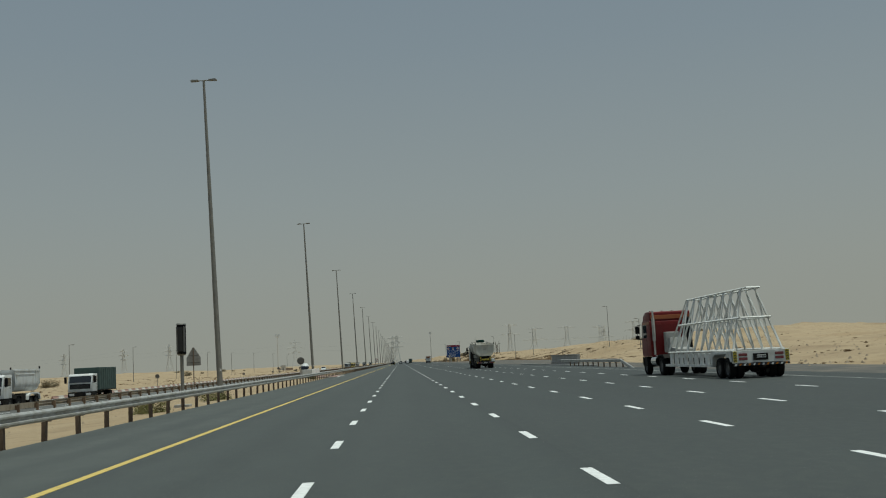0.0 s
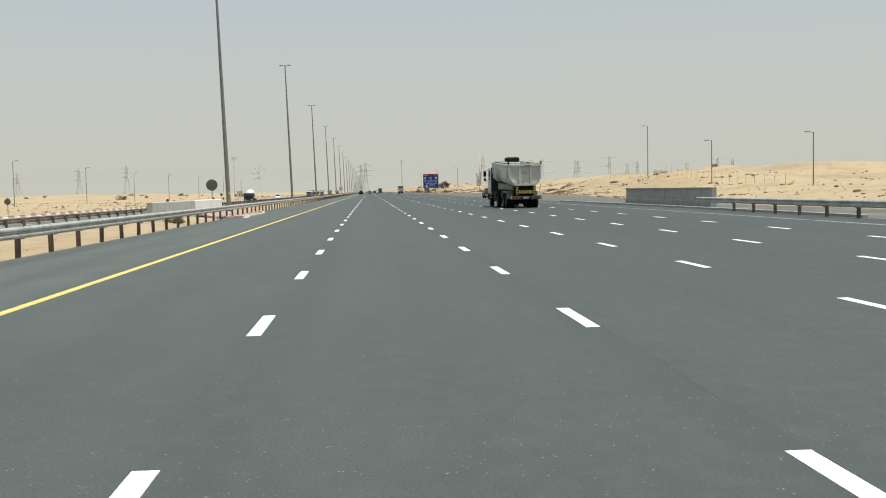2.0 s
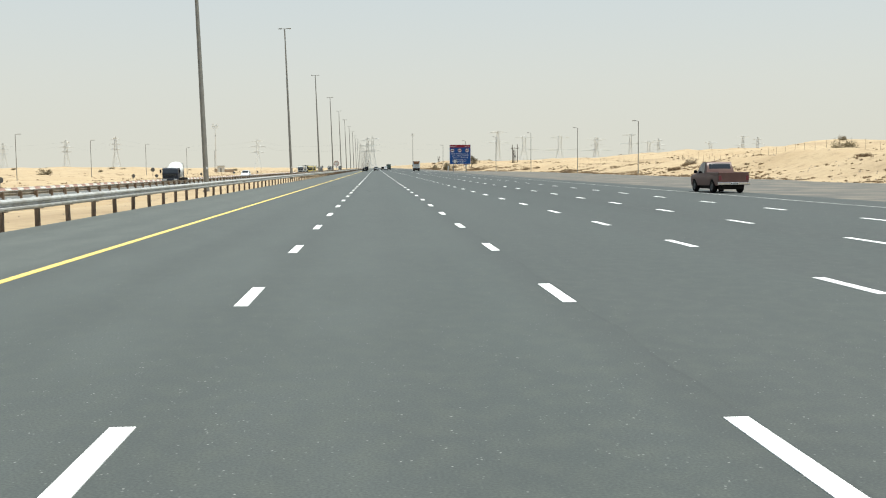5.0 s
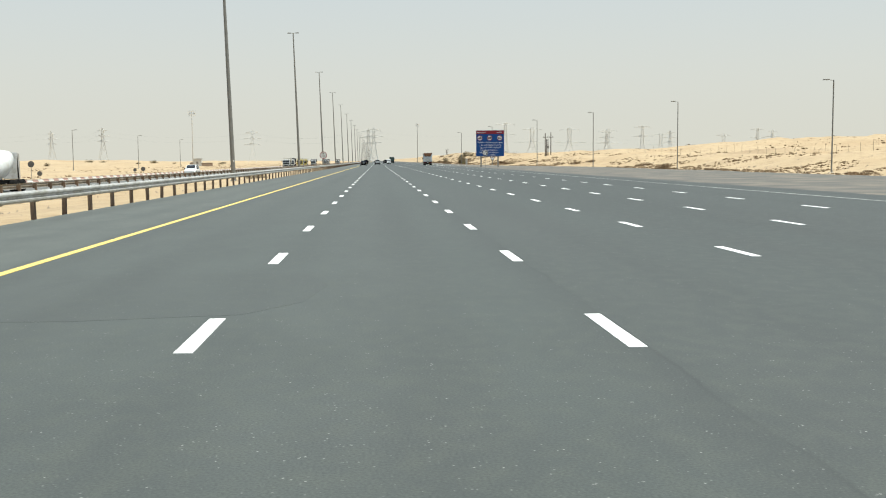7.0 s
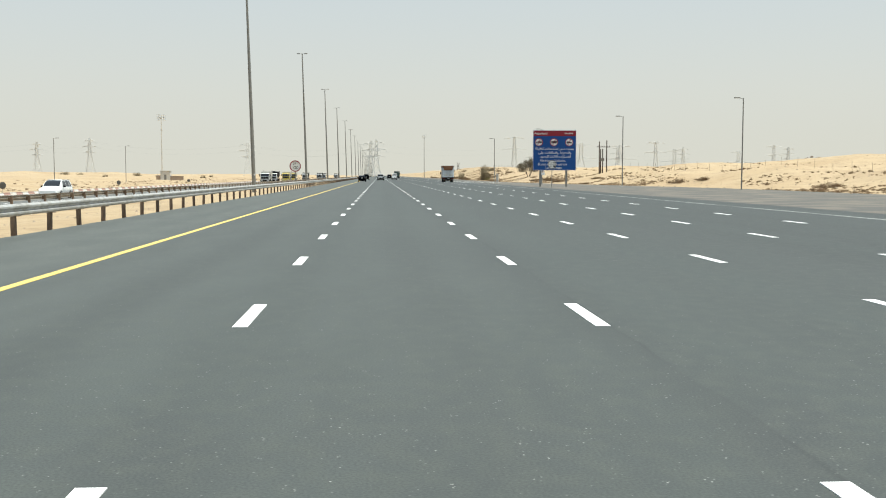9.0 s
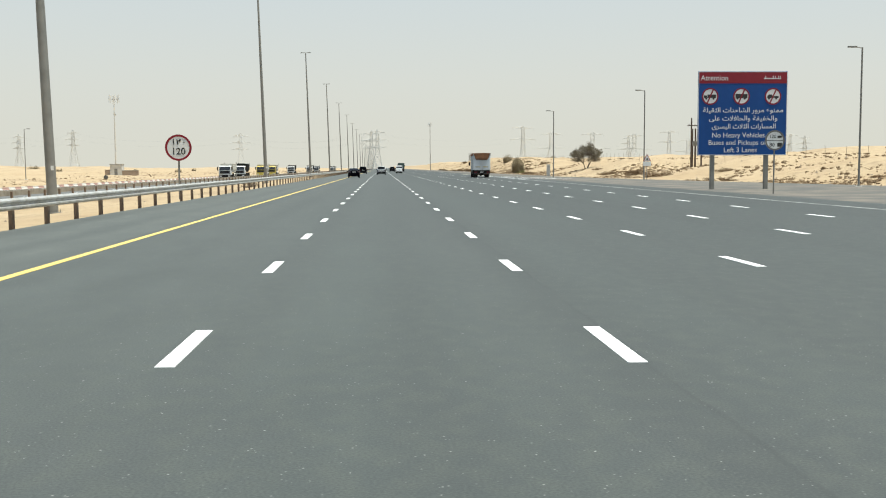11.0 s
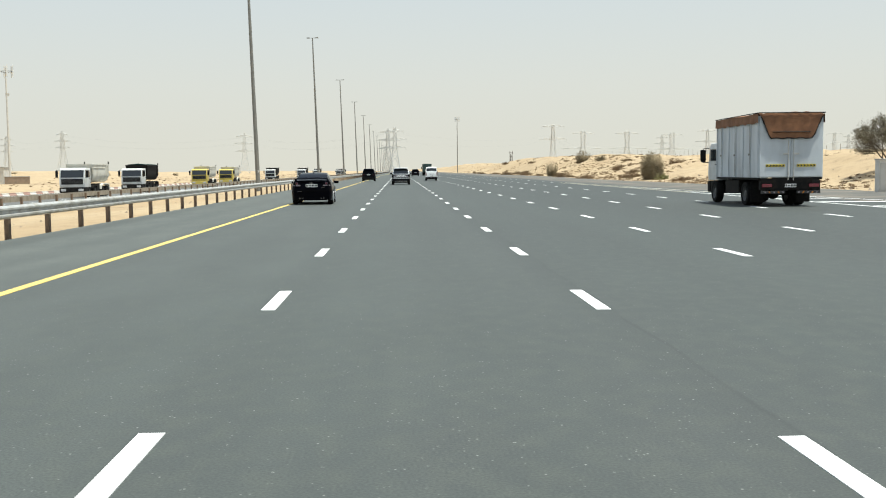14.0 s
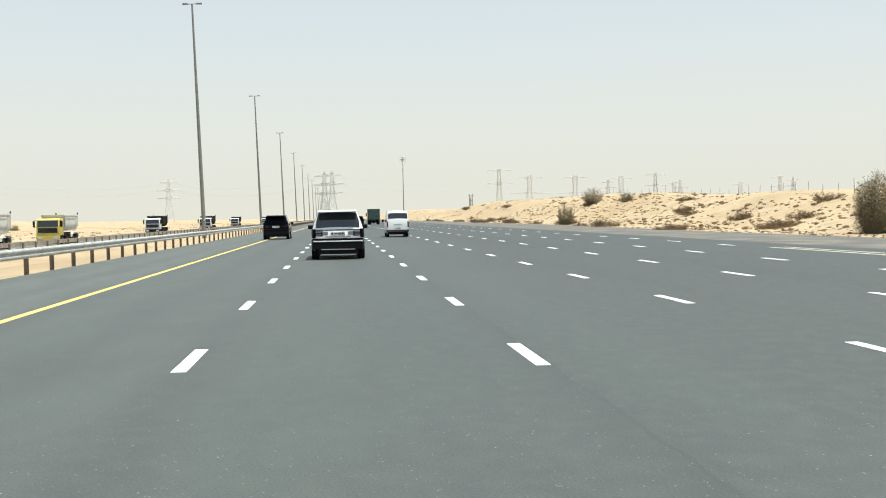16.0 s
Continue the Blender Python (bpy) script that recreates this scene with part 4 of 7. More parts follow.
for i, x in enumerate((0.80, 2.88, 4.98)):
    z = BZ1 - 1.62
    bm = B()
    disc(bm, 0.54, -0.010, -0.002, x, z)
    disc_ob = part("roundel", bm, M_SIGN_WHITE, notice, "white roundel with red ring and slash")
    bm = B()
    ring(bm, 0.46, 0.55, -0.018, -0.006, x, z)
    prism(bm, [(x - 0.24, z - 0.42), (x - 0.16, z - 0.46), (x + 0.24, z + 0.42), (x + 0.16, z + 0.46)], "y", -0.026, -0.020)
    part("ring", bm, M_SIGN_RED, disc_ob)
    bm = B()
    if i == 0:
        box(bm, x - 0.18, x + 0.40, -0.018, -0.012, z - 0.10, z + 0.12)
        box(bm, x - 0.42, x - 0.21, -0.018, -0.012, z - 0.10, z + 0.06)
    elif i == 1:
        box(bm, x - 0.40, x + 0.40, -0.018, -0.012, z - 0.12, z + 0.16, 0.003)
    else:
        prism(bm, [(x - 0.38, z - 0.10), (x + 0.38, z - 0.10), (x + 0.38, z + 0.02), (x - 0.02, z + 0.02), (x - 0.08, z + 0.12), (x - 0.28, z + 0.12), (x - 0.38, z)], "y", -0.018, -0.012)
    for q in (-0.26, 0.22):
        disc(bm, 0.07, -0.018, -0.012, x + q, z - 0.14, 12)
    part("symbol", bm, M_SIGN_BLACK, disc_ob)

# ---------------------------------------------------------------- speed camera
sc = thing("speed_camera", "tall dark speed camera cabinet on a grey post behind the rail", "speed camera", at=pose(-9.1, 35.4, land(-9.1, 35.4)))
bm = B()
rod(bm, (0, 0, -0.4), (0, 0, 2.5), 0.085, 0.085, 12)
part("post", bm, M_POLE, sc, smooth=True)
bm = B()
prism(bm, [(0.22 * math.cos(a), 0.22 * math.sin(a)) for a in [2 * math.pi * i / 14 for i in range(14)]], "z", 2.50, 3.90, 0.02)
part("cabinet", bm, M_BLACK, sc, smooth=True)
bm = B()
box(bm, -0.115, 0.115, -0.232, -0.15, 2.62, 3.78, 0.01)
part("window", bm, mat("smoked_glass", (0.008, 0.009, 0.010), 0.12, vary=0.05), sc, "tall dark window strip")
for q in (-1, 1):
    bm = B()
    box(bm, min(q * 0.13, q * 0.20), max(q * 0.13, q * 0.20), -0.215, -0.10, 2.60, 3.80, 0.01)
    part("side_strip", bm, M_SIGNBACK, sc, "grey metal side strip")
bm = B()
rod(bm, (0, 0, 3.90), (0, 0, 3.96), 0.24, 0.21, 14)
rod(bm, (0, 0, 2.44), (0, 0, 2.50), 0.16, 0.22, 14)
part("collar", bm, M_POLE, sc)
bm = B()
box(bm, -0.35, 0.35, -0.35, 0.35, -0.4, 0.12, 0.02)
part("footing", bm, M_CONCRETE, sc)

# ---------------------------------------------------------------- wooden poles with a transformer
for cx, cy, label in ((55.4, 546.0, "tall"), (48.0, 905.0, "far")):
    up = thing("utility_pole", "pair of dark wooden utility poles with crossarms", "utility pole", "wooden utility poles", at=pose(cx, cy, land(cx, cy)))
    for x, y, h in ((-0.95, 0, 8.3), (0.90, 0.3, 8.6), (-0.38, 1.2, 6.5), (0.12, 1.2, 6.55)):
        bm = B()
        rod(bm, (x, y, -0.6), (x, y, h), 0.16, 0.12, 9)
        part("pole", bm, M_WOOD, up, smooth=True)
    bm = B()
    box(bm, -1.6, 1.7, 0.08, 0.20, 6.95, 7.10)
    part("crossarm", bm, M_WOOD, up)
    for x in (-1.5, -1.25, -0.3, 0.2, 1.2, 1.5):
        bm = B()
        rod(bm, (x, 0.14, 7.10), (x, 0.14, 7.32), 0.05, 0.03, 8)
        part("insulator", bm, M_BLACK, up)
    bm = B()
    box(bm, -0.45, 0.42, 0.75, 1.08, 3.6, 4.4, 0.04)
    part("transformer", bm, M_POLE, up)
    if label == "far":
        up.scale = (0.6, 0.6, 0.55)
# low fence posts along the sand bank
rnd = random.Random(9)
fence = thing("fence", "row of thin weathered fence posts along the sand bank", "fence", kind="structure")
bm = B()
rod(bm, (0, 0, -0.4), (0, 0, 1.25), 0.026, 0.02, 6)
fp = to_mesh(bm, "post", M_TWIG)
for i in range(150):
    y = 170 + 4.0 * i
    x = lerp_table(EDGE, y) + 22 + 3 * math.sin(y * 0.02)
    share("post", fp, fence, pose(x, y, land(x, y), rnd.uniform(-4, 4), rnd.uniform(-4, 4), 0))
# junction box beside the slip road
jb = thing("junction_cabinet", "pale concrete electrical cabinet on the roadside sand", "cabinet", at=pose(29.1, 541.2, land(29.1, 541.2)))
bm = B()
box(bm, -0.27, 0.27, -0.25, 0.25, -0.3, 1.9, 0.03)
part("body", bm, M_CONCRETE_PALE, jb)
bm = B()
box(bm, -0.31, 0.31, -0.29, 0.29, 1.905, 1.99, 0.02)
part("cap", bm, M_CONCRETE, jb)
bm = B()
box(bm, -0.21, 0.21, -0.275, -0.252, 0.15, 1.75, 0.006)
part("door", bm, M_CONCRETE, jb)
# equipment hut and fence at the foot of the telecom mast
hut = thing("equipment_hut", "pale equipment hut beside the telecom mast", "hut", at=pose(-79.0, 691, land(-79, 691)))
bm = B()
box(bm, -1.75, 1.75, -1.4, 1.4, -0.5, 3.2, 0.03)
part("wall", bm, M_CONCRETE_PALE, hut)
bm = B()
box(bm, -1.88, 1.88, -1.55, 1.55, 3.205, 3.4, 0.02)
part("roof", bm, M_CONCRETE, hut)
bm = B()
box(bm, -0.45, 0.45, -1.43, -1.405, -0.3, 1.9, 0.005)
part("door", bm, M_POLE, hut)
M_BLOCKWALL = mat("sandy_blockwork", (0.34, 0.26, 0.19), 0.9, vary=0.12, scale=1.5, bump=0.3, second=(0.26, 0.20, 0.15))
for x0, x1 in ((-77.2, -72.3), (-82.4, -80.85)):
    low = thing("compound_wall", "low sand-brown blockwork wall beside the equipment hut", "wall", "walls beside the hut", at=pose(x0, 690, land(x0, 690)))
    bm = B()
    box(bm, 0, x1 - x0, -0.12, 0.12, -0.6, 1.45, 0.02)
    part("panel", bm, M_BLOCKWALL, low)
    bm = B()
    box(bm, -0.03, x1 - x0 + 0.03, -0.16, 0.16, 1.452, 1.55, 0.015)
    part("coping", bm, M_CONCRETE, low)

# ---------------------------------------------------------------- red and white barrier beyond the far lanes
barrier = thing("barrier", "low row of red and white concrete barrier blocks", "barrier", kind="structure")
meshes = []
for mm in (mat("barrier_red", (0.30, 0.17, 0.135), 0.8, vary=0.12, scale=2, second=(0.36, 0.24, 0.20)), M_CONCRETE_PALE):
    bm = B()
    prism(bm, [(-0.20, 0.0), (-0.20, 0.08), (-0.10, 0.18), (-0.08, 0.34), (0.08, 0.34), (0.10, 0.18), (0.20, 0.08), (0.20, 0.0)], "y", -0.97, 0.97, 0.012)
    meshes.append(to_mesh(bm, "block", mm))
for i in range(290):
    y = 112 + 2.0 * i
    share("block", meshes[i % 2], barrier, pose(-40.6 + 0.03 * math.sin(y * 3.3), y, OPP - 0.05))

# ---------------------------------------------------------------- vehicle materials
M_GLASS = mat("tinted_glass", (0.012, 0.014, 0.016), 0.04, vary=0.03, scale=2, spec=0.9)
M_GLASS_CLEAR = mat("vehicle_glass", (0.035, 0.042, 0.045), 0.04, vary=0.04, scale=2, spec=0.9)
M_CHROME = mat("chrome", (0.62, 0.62, 0.62), 0.12, 1.0, vary=0.03, scale=4)
M_ALLOY = mat("alloy_rim", (0.50, 0.50, 0.50), 0.28, 0.8, vary=0.08, scale=8)
M_RIM = mat("painted_steel_rim", (0.10, 0.10, 0.095), 0.6, 0.3, vary=0.15, scale=8)
M_TAIL = mat("red_lens", (0.15, 0.022, 0.034), 0.12, vary=0.05, scale=6, spec=0.7)
M_LENS = mat("clear_lens", (0.55, 0.55, 0.54), 0.10, vary=0.05, scale=6, spec=0.8)
M_AMBER = mat("amber_lens", (0.45, 0.16, 0.02), 0.2, vary=0.05)
M_PLATE = mat("plate_white", (0.74, 0.74, 0.72), 0.5, vary=0.04, scale=5)
M_CHASSIS = mat("chassis_black", (0.014, 0.0135, 0.013), 0.7, vary=0.2, scale=5, second=(0.028, 0.024, 0.020), spec=0.08)
M_GRIME = mat("grimy_guard", (0.26, 0.245, 0.205), 0.75, vary=0.2, scale=2, second=(0.085, 0.075, 0.06))
M_BAR = mat("grey_bumper_bar", (0.105, 0.10, 0.092), 0.7, vary=0.2, scale=3, second=(0.05, 0.046, 0.04))
M_YEL = mat("reflective_yellow", (0.62, 0.48, 0.03), 0.5, vary=0.06)
M_TIPPER = mat("tipper_cream", (0.60, 0.58, 0.51), 0.55, vary=0.08, scale=1.2, bump=0.06, bump_scale=20, second=(0.47, 0.435, 0.355))
M_SOOT_SHADE = M_TIPPER.copy()      # the same paint with exhaust soot and belly shade painted round one spot
M_SOOT_SHADE.name = "tipper_cream_sooty"
sn, sl = M_SOOT_SHADE.node_tree.nodes, M_SOOT_SHADE.node_tree.links
s_tc, s_dist, s_map, s_noise, s_mul, s_mix = (sn.new("ShaderNode" + k) for k in ("TexCoord", "VectorMath", "MapRange", "TexNoise", "Math", "Mix"))
s_dist.operation, s_mul.operation, s_mix.data_type = "DISTANCE", "MULTIPLY", "RGBA"
s_dist.inputs[1].default_value = (-1.0, 6.3, 1.45)
s_noise.inputs["Scale"].default_value, s_noise.inputs["Detail"].default_value = 2.2, 5
for i, v in ((1, 0.4), (2, 2.1), (3, 2.0), (4, 0.0)):
    s_map.inputs[i].default_value = v
sl.new(s_tc.outputs["Object"], s_dist.inputs[0])
sl.new(s_dist.outputs["Value"], s_map.inputs[0])
sl.new(s_tc.outputs["Object"], s_noise.inputs["Vector"])
sl.new(s_map.outputs[0], s_mul.inputs[0])
sl.new(s_noise.outputs[0], s_mul.inputs[1])
s_mul.use_clamp = True
s_b = sn["Principled BSDF"]
sl.new(s_mul.outputs[0], s_mix.inputs[0])
sl.new(s_b.inputs["Base Color"].links[0].from_socket, s_mix.inputs[6])
s_mix.inputs[7].default_value = (0.035, 0.031, 0.026, 1)
sl.new(s_mix.outputs[2], s_b.inputs["Base Color"])
M_TRUCKWHITE = mat("truck_white", (0.66, 0.67, 0.66), 0.45, vary=0.07, scale=1.5, second=(0.52, 0.51, 0.47))
M_TRAILERWHITE = mat("trailer_white", (0.70, 0.70, 0.67), 0.6, vary=0.08, scale=2.5, second=(0.50, 0.48, 0.43))
M_TRAILERGREY = mat("trailer_grey", (0.34, 0.34, 0.32), 0.65, vary=0.12, scale=2.5, second=(0.22, 0.21, 0.19))
M_RED = mat("truck_red", (0.155, 0.010, 0.011), 0.45, vary=0.10, scale=1.5, second=(0.11, 0.010, 0.011), coat=0.05, spec=0.25)
M_ORANGE = mat("truck_orange", (0.30, 0.085, 0.025), 0.4, vary=0.08, scale=2)
M_BOXWHITE = mat("box_panel_white", (0.58, 0.61, 0.63), 0.5, vary=0.09, scale=1.1, bump=0.05, second=(0.39, 0.405, 0.405), stretch=(1, 1, 0.4))
M_TARP = mat("brown_tarpaulin", (0.235, 0.105, 0.045), 0.75, vary=0.2, scale=2.0, bump=0.5, bump_scale=6, second=(0.14, 0.062, 0.03))
M_TARP_GREEN = mat("green_tarpaulin", (0.007, 0.024, 0.020), 0.8, vary=0.2, scale=2.0, bump=0.5, bump_scale=8, spec=0.08)
M_CANVAS = mat("dark_green_canvas", (0.045, 0.075, 0.066), 0.8, vary=0.15, scale=1.5, bump=0.4, bump_scale=5)
M_TRUCKYELLOW = mat("truck_yellow", (0.60, 0.46, 0.10), 0.45, vary=0.08, scale=1.5)
M_CARBLACK = mat("black_car_paint", (0.0014, 0.0016, 0.0030), 0.12, vary=0.05, scale=3, spec=0.035)
M_GLASS_BLACK = mat("black_tinted_glass", (0.003, 0.0036, 0.006), 0.05, vary=0.03, scale=2, spec=0.05)
M_DULL = mat("sooty_steel", (0.10, 0.095, 0.095), 0.4, 0.9, vary=0.1, scale=8)
M_TAIL_DARK = mat("dark_red_lens", (0.10, 0.018, 0.032), 0.15, vary=0.05, scale=6, spec=0.4)
M_LAMP_DIM = mat("smoked_lens", (0.24, 0.21, 0.23), 0.18, vary=0.08, scale=9, spec=0.4)
M_CARNAVY = mat("dark_blue_car_paint", (0.0012, 0.0018, 0.0045), 0.14, vary=0.05, scale=3, spec=0.04)
M_CARWHITE = mat("white_car_paint", (0.80, 0.81, 0.80), 0.25, vary=0.04, scale=3, coat=0.6)
M_CARRED = mat("faded_red_car_paint", (0.085, 0.038, 0.030), 0.45, vary=0.12, scale=2, second=(0.11, 0.055, 0.042))


def lathe(bm, prof, seg=24):
    """Turn a profile of (radius, x) round the x axis."""
    rings = [[bm.verts.new((x, r * math.cos(2 * math.pi * i / seg), r * math.sin(2 * math.pi * i / seg))) for i in range(seg)] for r, x in prof]
    for a, b in zip(rings, rings[1:]):
        for i in range(seg):
            bm.faces.new((a[i], a[(i + 1) % seg], b[(i + 1) % seg], b[i]))
    return bm


WHEELS = {}


def wheel(parent, x, y, r, w, kind):
    """A wheel with its rim; the outer side looks to the side on which x lies."""
    key = (r, w, kind)
    if key not in WHEELS:
        bm = B()
        k = .79 if kind == "alloy" else .64
        lathe(bm, [(r * k, -w / 2), (r * .93, -w / 2), (r * .985, -w * .36), (r, -w * .2), (r, w * .2), (r * .985, w * .36), (r * .93, w / 2), (r * k, w / 2)], 26)
        tyre = to_mesh(bm, "wheel", M_RUBBER, True)
        bm = B()
        if kind == "alloy":
            lathe(bm, [(r * .79, -w * .46), (r * .80, w * .48), (r * .75, w * .46), (r * .72, w * .1), (0.02, w * .02)], 26)
            for i in range(5):
                for s in (-0.16, 0.16):
                    a = 2 * math.pi * i / 5 + s
                    c, d = math.cos(a), math.sin(a)
                    c2, d2 = math.cos(a - s * 0.6), math.sin(a - s * 0.6)
                    rod(bm, (w * .40, 0.05 * c2, 0.05 * d2), (w * .46, r * .77 * c, r * .77 * d), 0.036, 0.030, 5)
            rod(bm, (w * .1, 0, 0), (w * .44, 0, 0), 0.07, 0.06, 10)
        else:
            lathe(bm, [(r * .66, w * .44), (r * .60, w * .30), (r * .50, w * .10), (r * .34, w * .12), (r * .30, w * .34), (r * .12, w * .42), (0.0, w * .42)], 22)
            lathe(bm, [(r * .66, -w * .44), (r * .3, -w * .2), (0.0, -w * .2)], 16)
        rim = to_mesh(bm, "rim", M_ALLOY if kind == "alloy" else M_RIM, True)
        WHEELS[key] = (tyre, rim)
    tyre, rim = WHEELS[key]
    ob = share("wheel", tyre, parent, pose(x, y, r, 0, 0, 0 if x > 0 else 180))
    rm = new("rim", rim)
    rm.parent = ob
    return ob


def tab(table):
    return lambda v: lerp_table(table, v)


class Shell:
    """A car body swept along its length from tables of heights and half widths."""

    def __init__(self, length, zl, zb, zt, wl, wm, wb, wt, crown, arches, radius, zm=0.55):
        self.L, self.arches, self.R, self.zm, self.cr = length, arches, radius, zm, crown
        self.zl0, self.zb, self.zt, self.wl, self.wmid, self.wb, self.wt = (tab(q) for q in (zl, zb, zt, wl, wm, wb, wt))

    def zl(self, y):
        z = self.zl0(y)
        for a in self.arches:
            d = abs(y - a)
            if d < self.R:
                z = max(z, (self.R ** 2 - d * d) ** 0.5 + self.R * 0.88 - 0.02)
        return z

    def half(self, y):
        zl, zb, zt = self.zl(y), self.zb(y), self.zt(y)
        zm = max(zl + 0.03, self.zm)
        zb = max(zb, zm + 0.03)
        zt = max(zt, zb + 0.005)
        k = (zl - self.zl0(y)) / max(0.01, zm - self.zl0(y))
        wl = self.wl(y) + (self.wmid(y) - self.wl(y)) * min(1, k)
        pts = [(wl, zl), (self.wmid(y), zm), ((self.wmid(y) * .55 + self.wb(y) * .45) + 0.012, (zm + zb) / 2), (self.wb(y), zb), (self.wb(y) * .5 + self.wt(y) * .5 + .012, (zb + zt) / 2), (self.wt(y), zt)]
        pts += [(self.wt(y) * s, zt + self.cr * (1 - s * s)) for s in (0.88, 0.6, 0.3)]
        return pts + [(0, zt + self.cr)]

    def mesh(self):
        ys = set(i * 0.12 for i in range(int(self.L / 0.12) + 1)) | {self.L}
        for a in self.arches:
            ys |= {a + self.R * math.cos(math.pi * i / 10) for i in range(11)}
            ys |= {a - self.R * 1.004, a + self.R * 1.004}
        ys = sorted(y for y in ys if 0 <= y <= self.L)
        bm, rows = B(), []
        for y in ys:
            h = self.half(y)
            full = [(x, z) for x, z in h] + [(-x, z) for x, z in reversed(h[:-1])]
            rows.append([bm.verts.new((x, y, z)) for x, z in full])
        for a, b in zip(rows, rows[1:]):
            for i in range(len(a) - 1):
                bm.faces.new((a[i], a[i + 1], b[i + 1], b[i]))
        bm.faces.new(rows[0])
        bm.faces.new(rows[-1])
        return bm

    def side(self, y, u):
        zb, zt = self.zb(y), self.zt(y)
        return Vector((self.wb(y) + (self.wt(y) - self.wb(y)) * u + 0.012 * (1 - abs(2 * u - 1)), y, zb + (zt - zb) * u))

    def top(self, y, s):
        return Vector((self.wt(y) * s, y, self.zt(y) + self.cr * (1 - s * s)))

    def side_pane(self, sgn, lo0, lo1, hi0, hi1, u0=0.10, u1=0.93, off=0.008):
        bm, n = B(), 6
        rows = []
        for j in range(4):
            t = j / 3
            u = u0 + (u1 - u0) * t
            a, b = lo0 + (hi0 - lo0) * t, lo1 + (hi1 - lo1) * t
            row = []
            for i in range(n + 1):
                p = self.side(a + (b - a) * i / n, u)
                row.append(bm.verts.new(((p.x + off) * sgn, p.y, p.z + off * 0.3)))
            rows.append(row)
        for a, b in zip(rows, rows[1:]):
            for i in range(n):
                bm.faces.new((a[i], a[i + 1], b[i + 1], b[i]))
        return bm

    def top_pane(self, y0, y1, s=0.86, off=0.008):
        bm, n = B(), 8
        rows = []
        dy = 1 if y1 > y0 else -1
        for j in range(7):
            y = y0 + (y1 - y0) * j / 6
            q = Vector((0, self.top(y + .02, 0).y - self.top(y - .02, 0).y, self.top(y + .02, 0).z - self.top(y - .02, 0).z))
            nrm = Vector((0, -q.z, q.y)).normalized() * off
            rows.append([bm.verts.new(self.top(y, -s + 2 * s * i / n) + nrm) for i in range(n + 1)])
        for a, b in zip(rows, rows[1:]):
            for i in range(n):
                bm.faces.new((a[i], a[i + 1], b[i + 1], b[i]))
        return bm


def car_common(c, sh, track, wr, ww, axles, kind="alloy"):
    for y in axles:
        for s in (-1, 1):
            wheel(c, s * (track / 2), y, wr, ww, kind)
    bm = B()
    box(bm, -track / 2 + 0.12, track / 2 - 0.12, 0.12, sh.L - 0.15, 0.20, 0.60, 0.03)
    part("underbody", bm, M_CHASSIS, c)


def number_plate(c, y, z, w=0.52, h=0.13, back=True):
    s = -1 if back else 1
    bm = B()
    box(bm, -w / 2, w / 2, min(y, y + s * 0.012), max(y, y + s * 0.012), z - h / 2, z + h / 2)
    p = part("number_plate", bm, M_PLATE, c)
    bm = B()
    y2 = y + s * 0.014
    for x0, x1, zz in ((-0.46, -0.34, 1), (-0.27, -0.02, .5), (0.03, 0.12, 1), (0.15, 0.24, 1), (0.27, 0.36, 1), (0.38, 0.46, 1)):
        box(bm, x0 * w, x1 * w, min(y2, y2 + s * .003), max(y2, y2 + s * .003), z - h * .30 * zz, z + h * .30 * zz)
    part("plate_marks", bm, M_SIGN_BLACK, p, "dark bars")


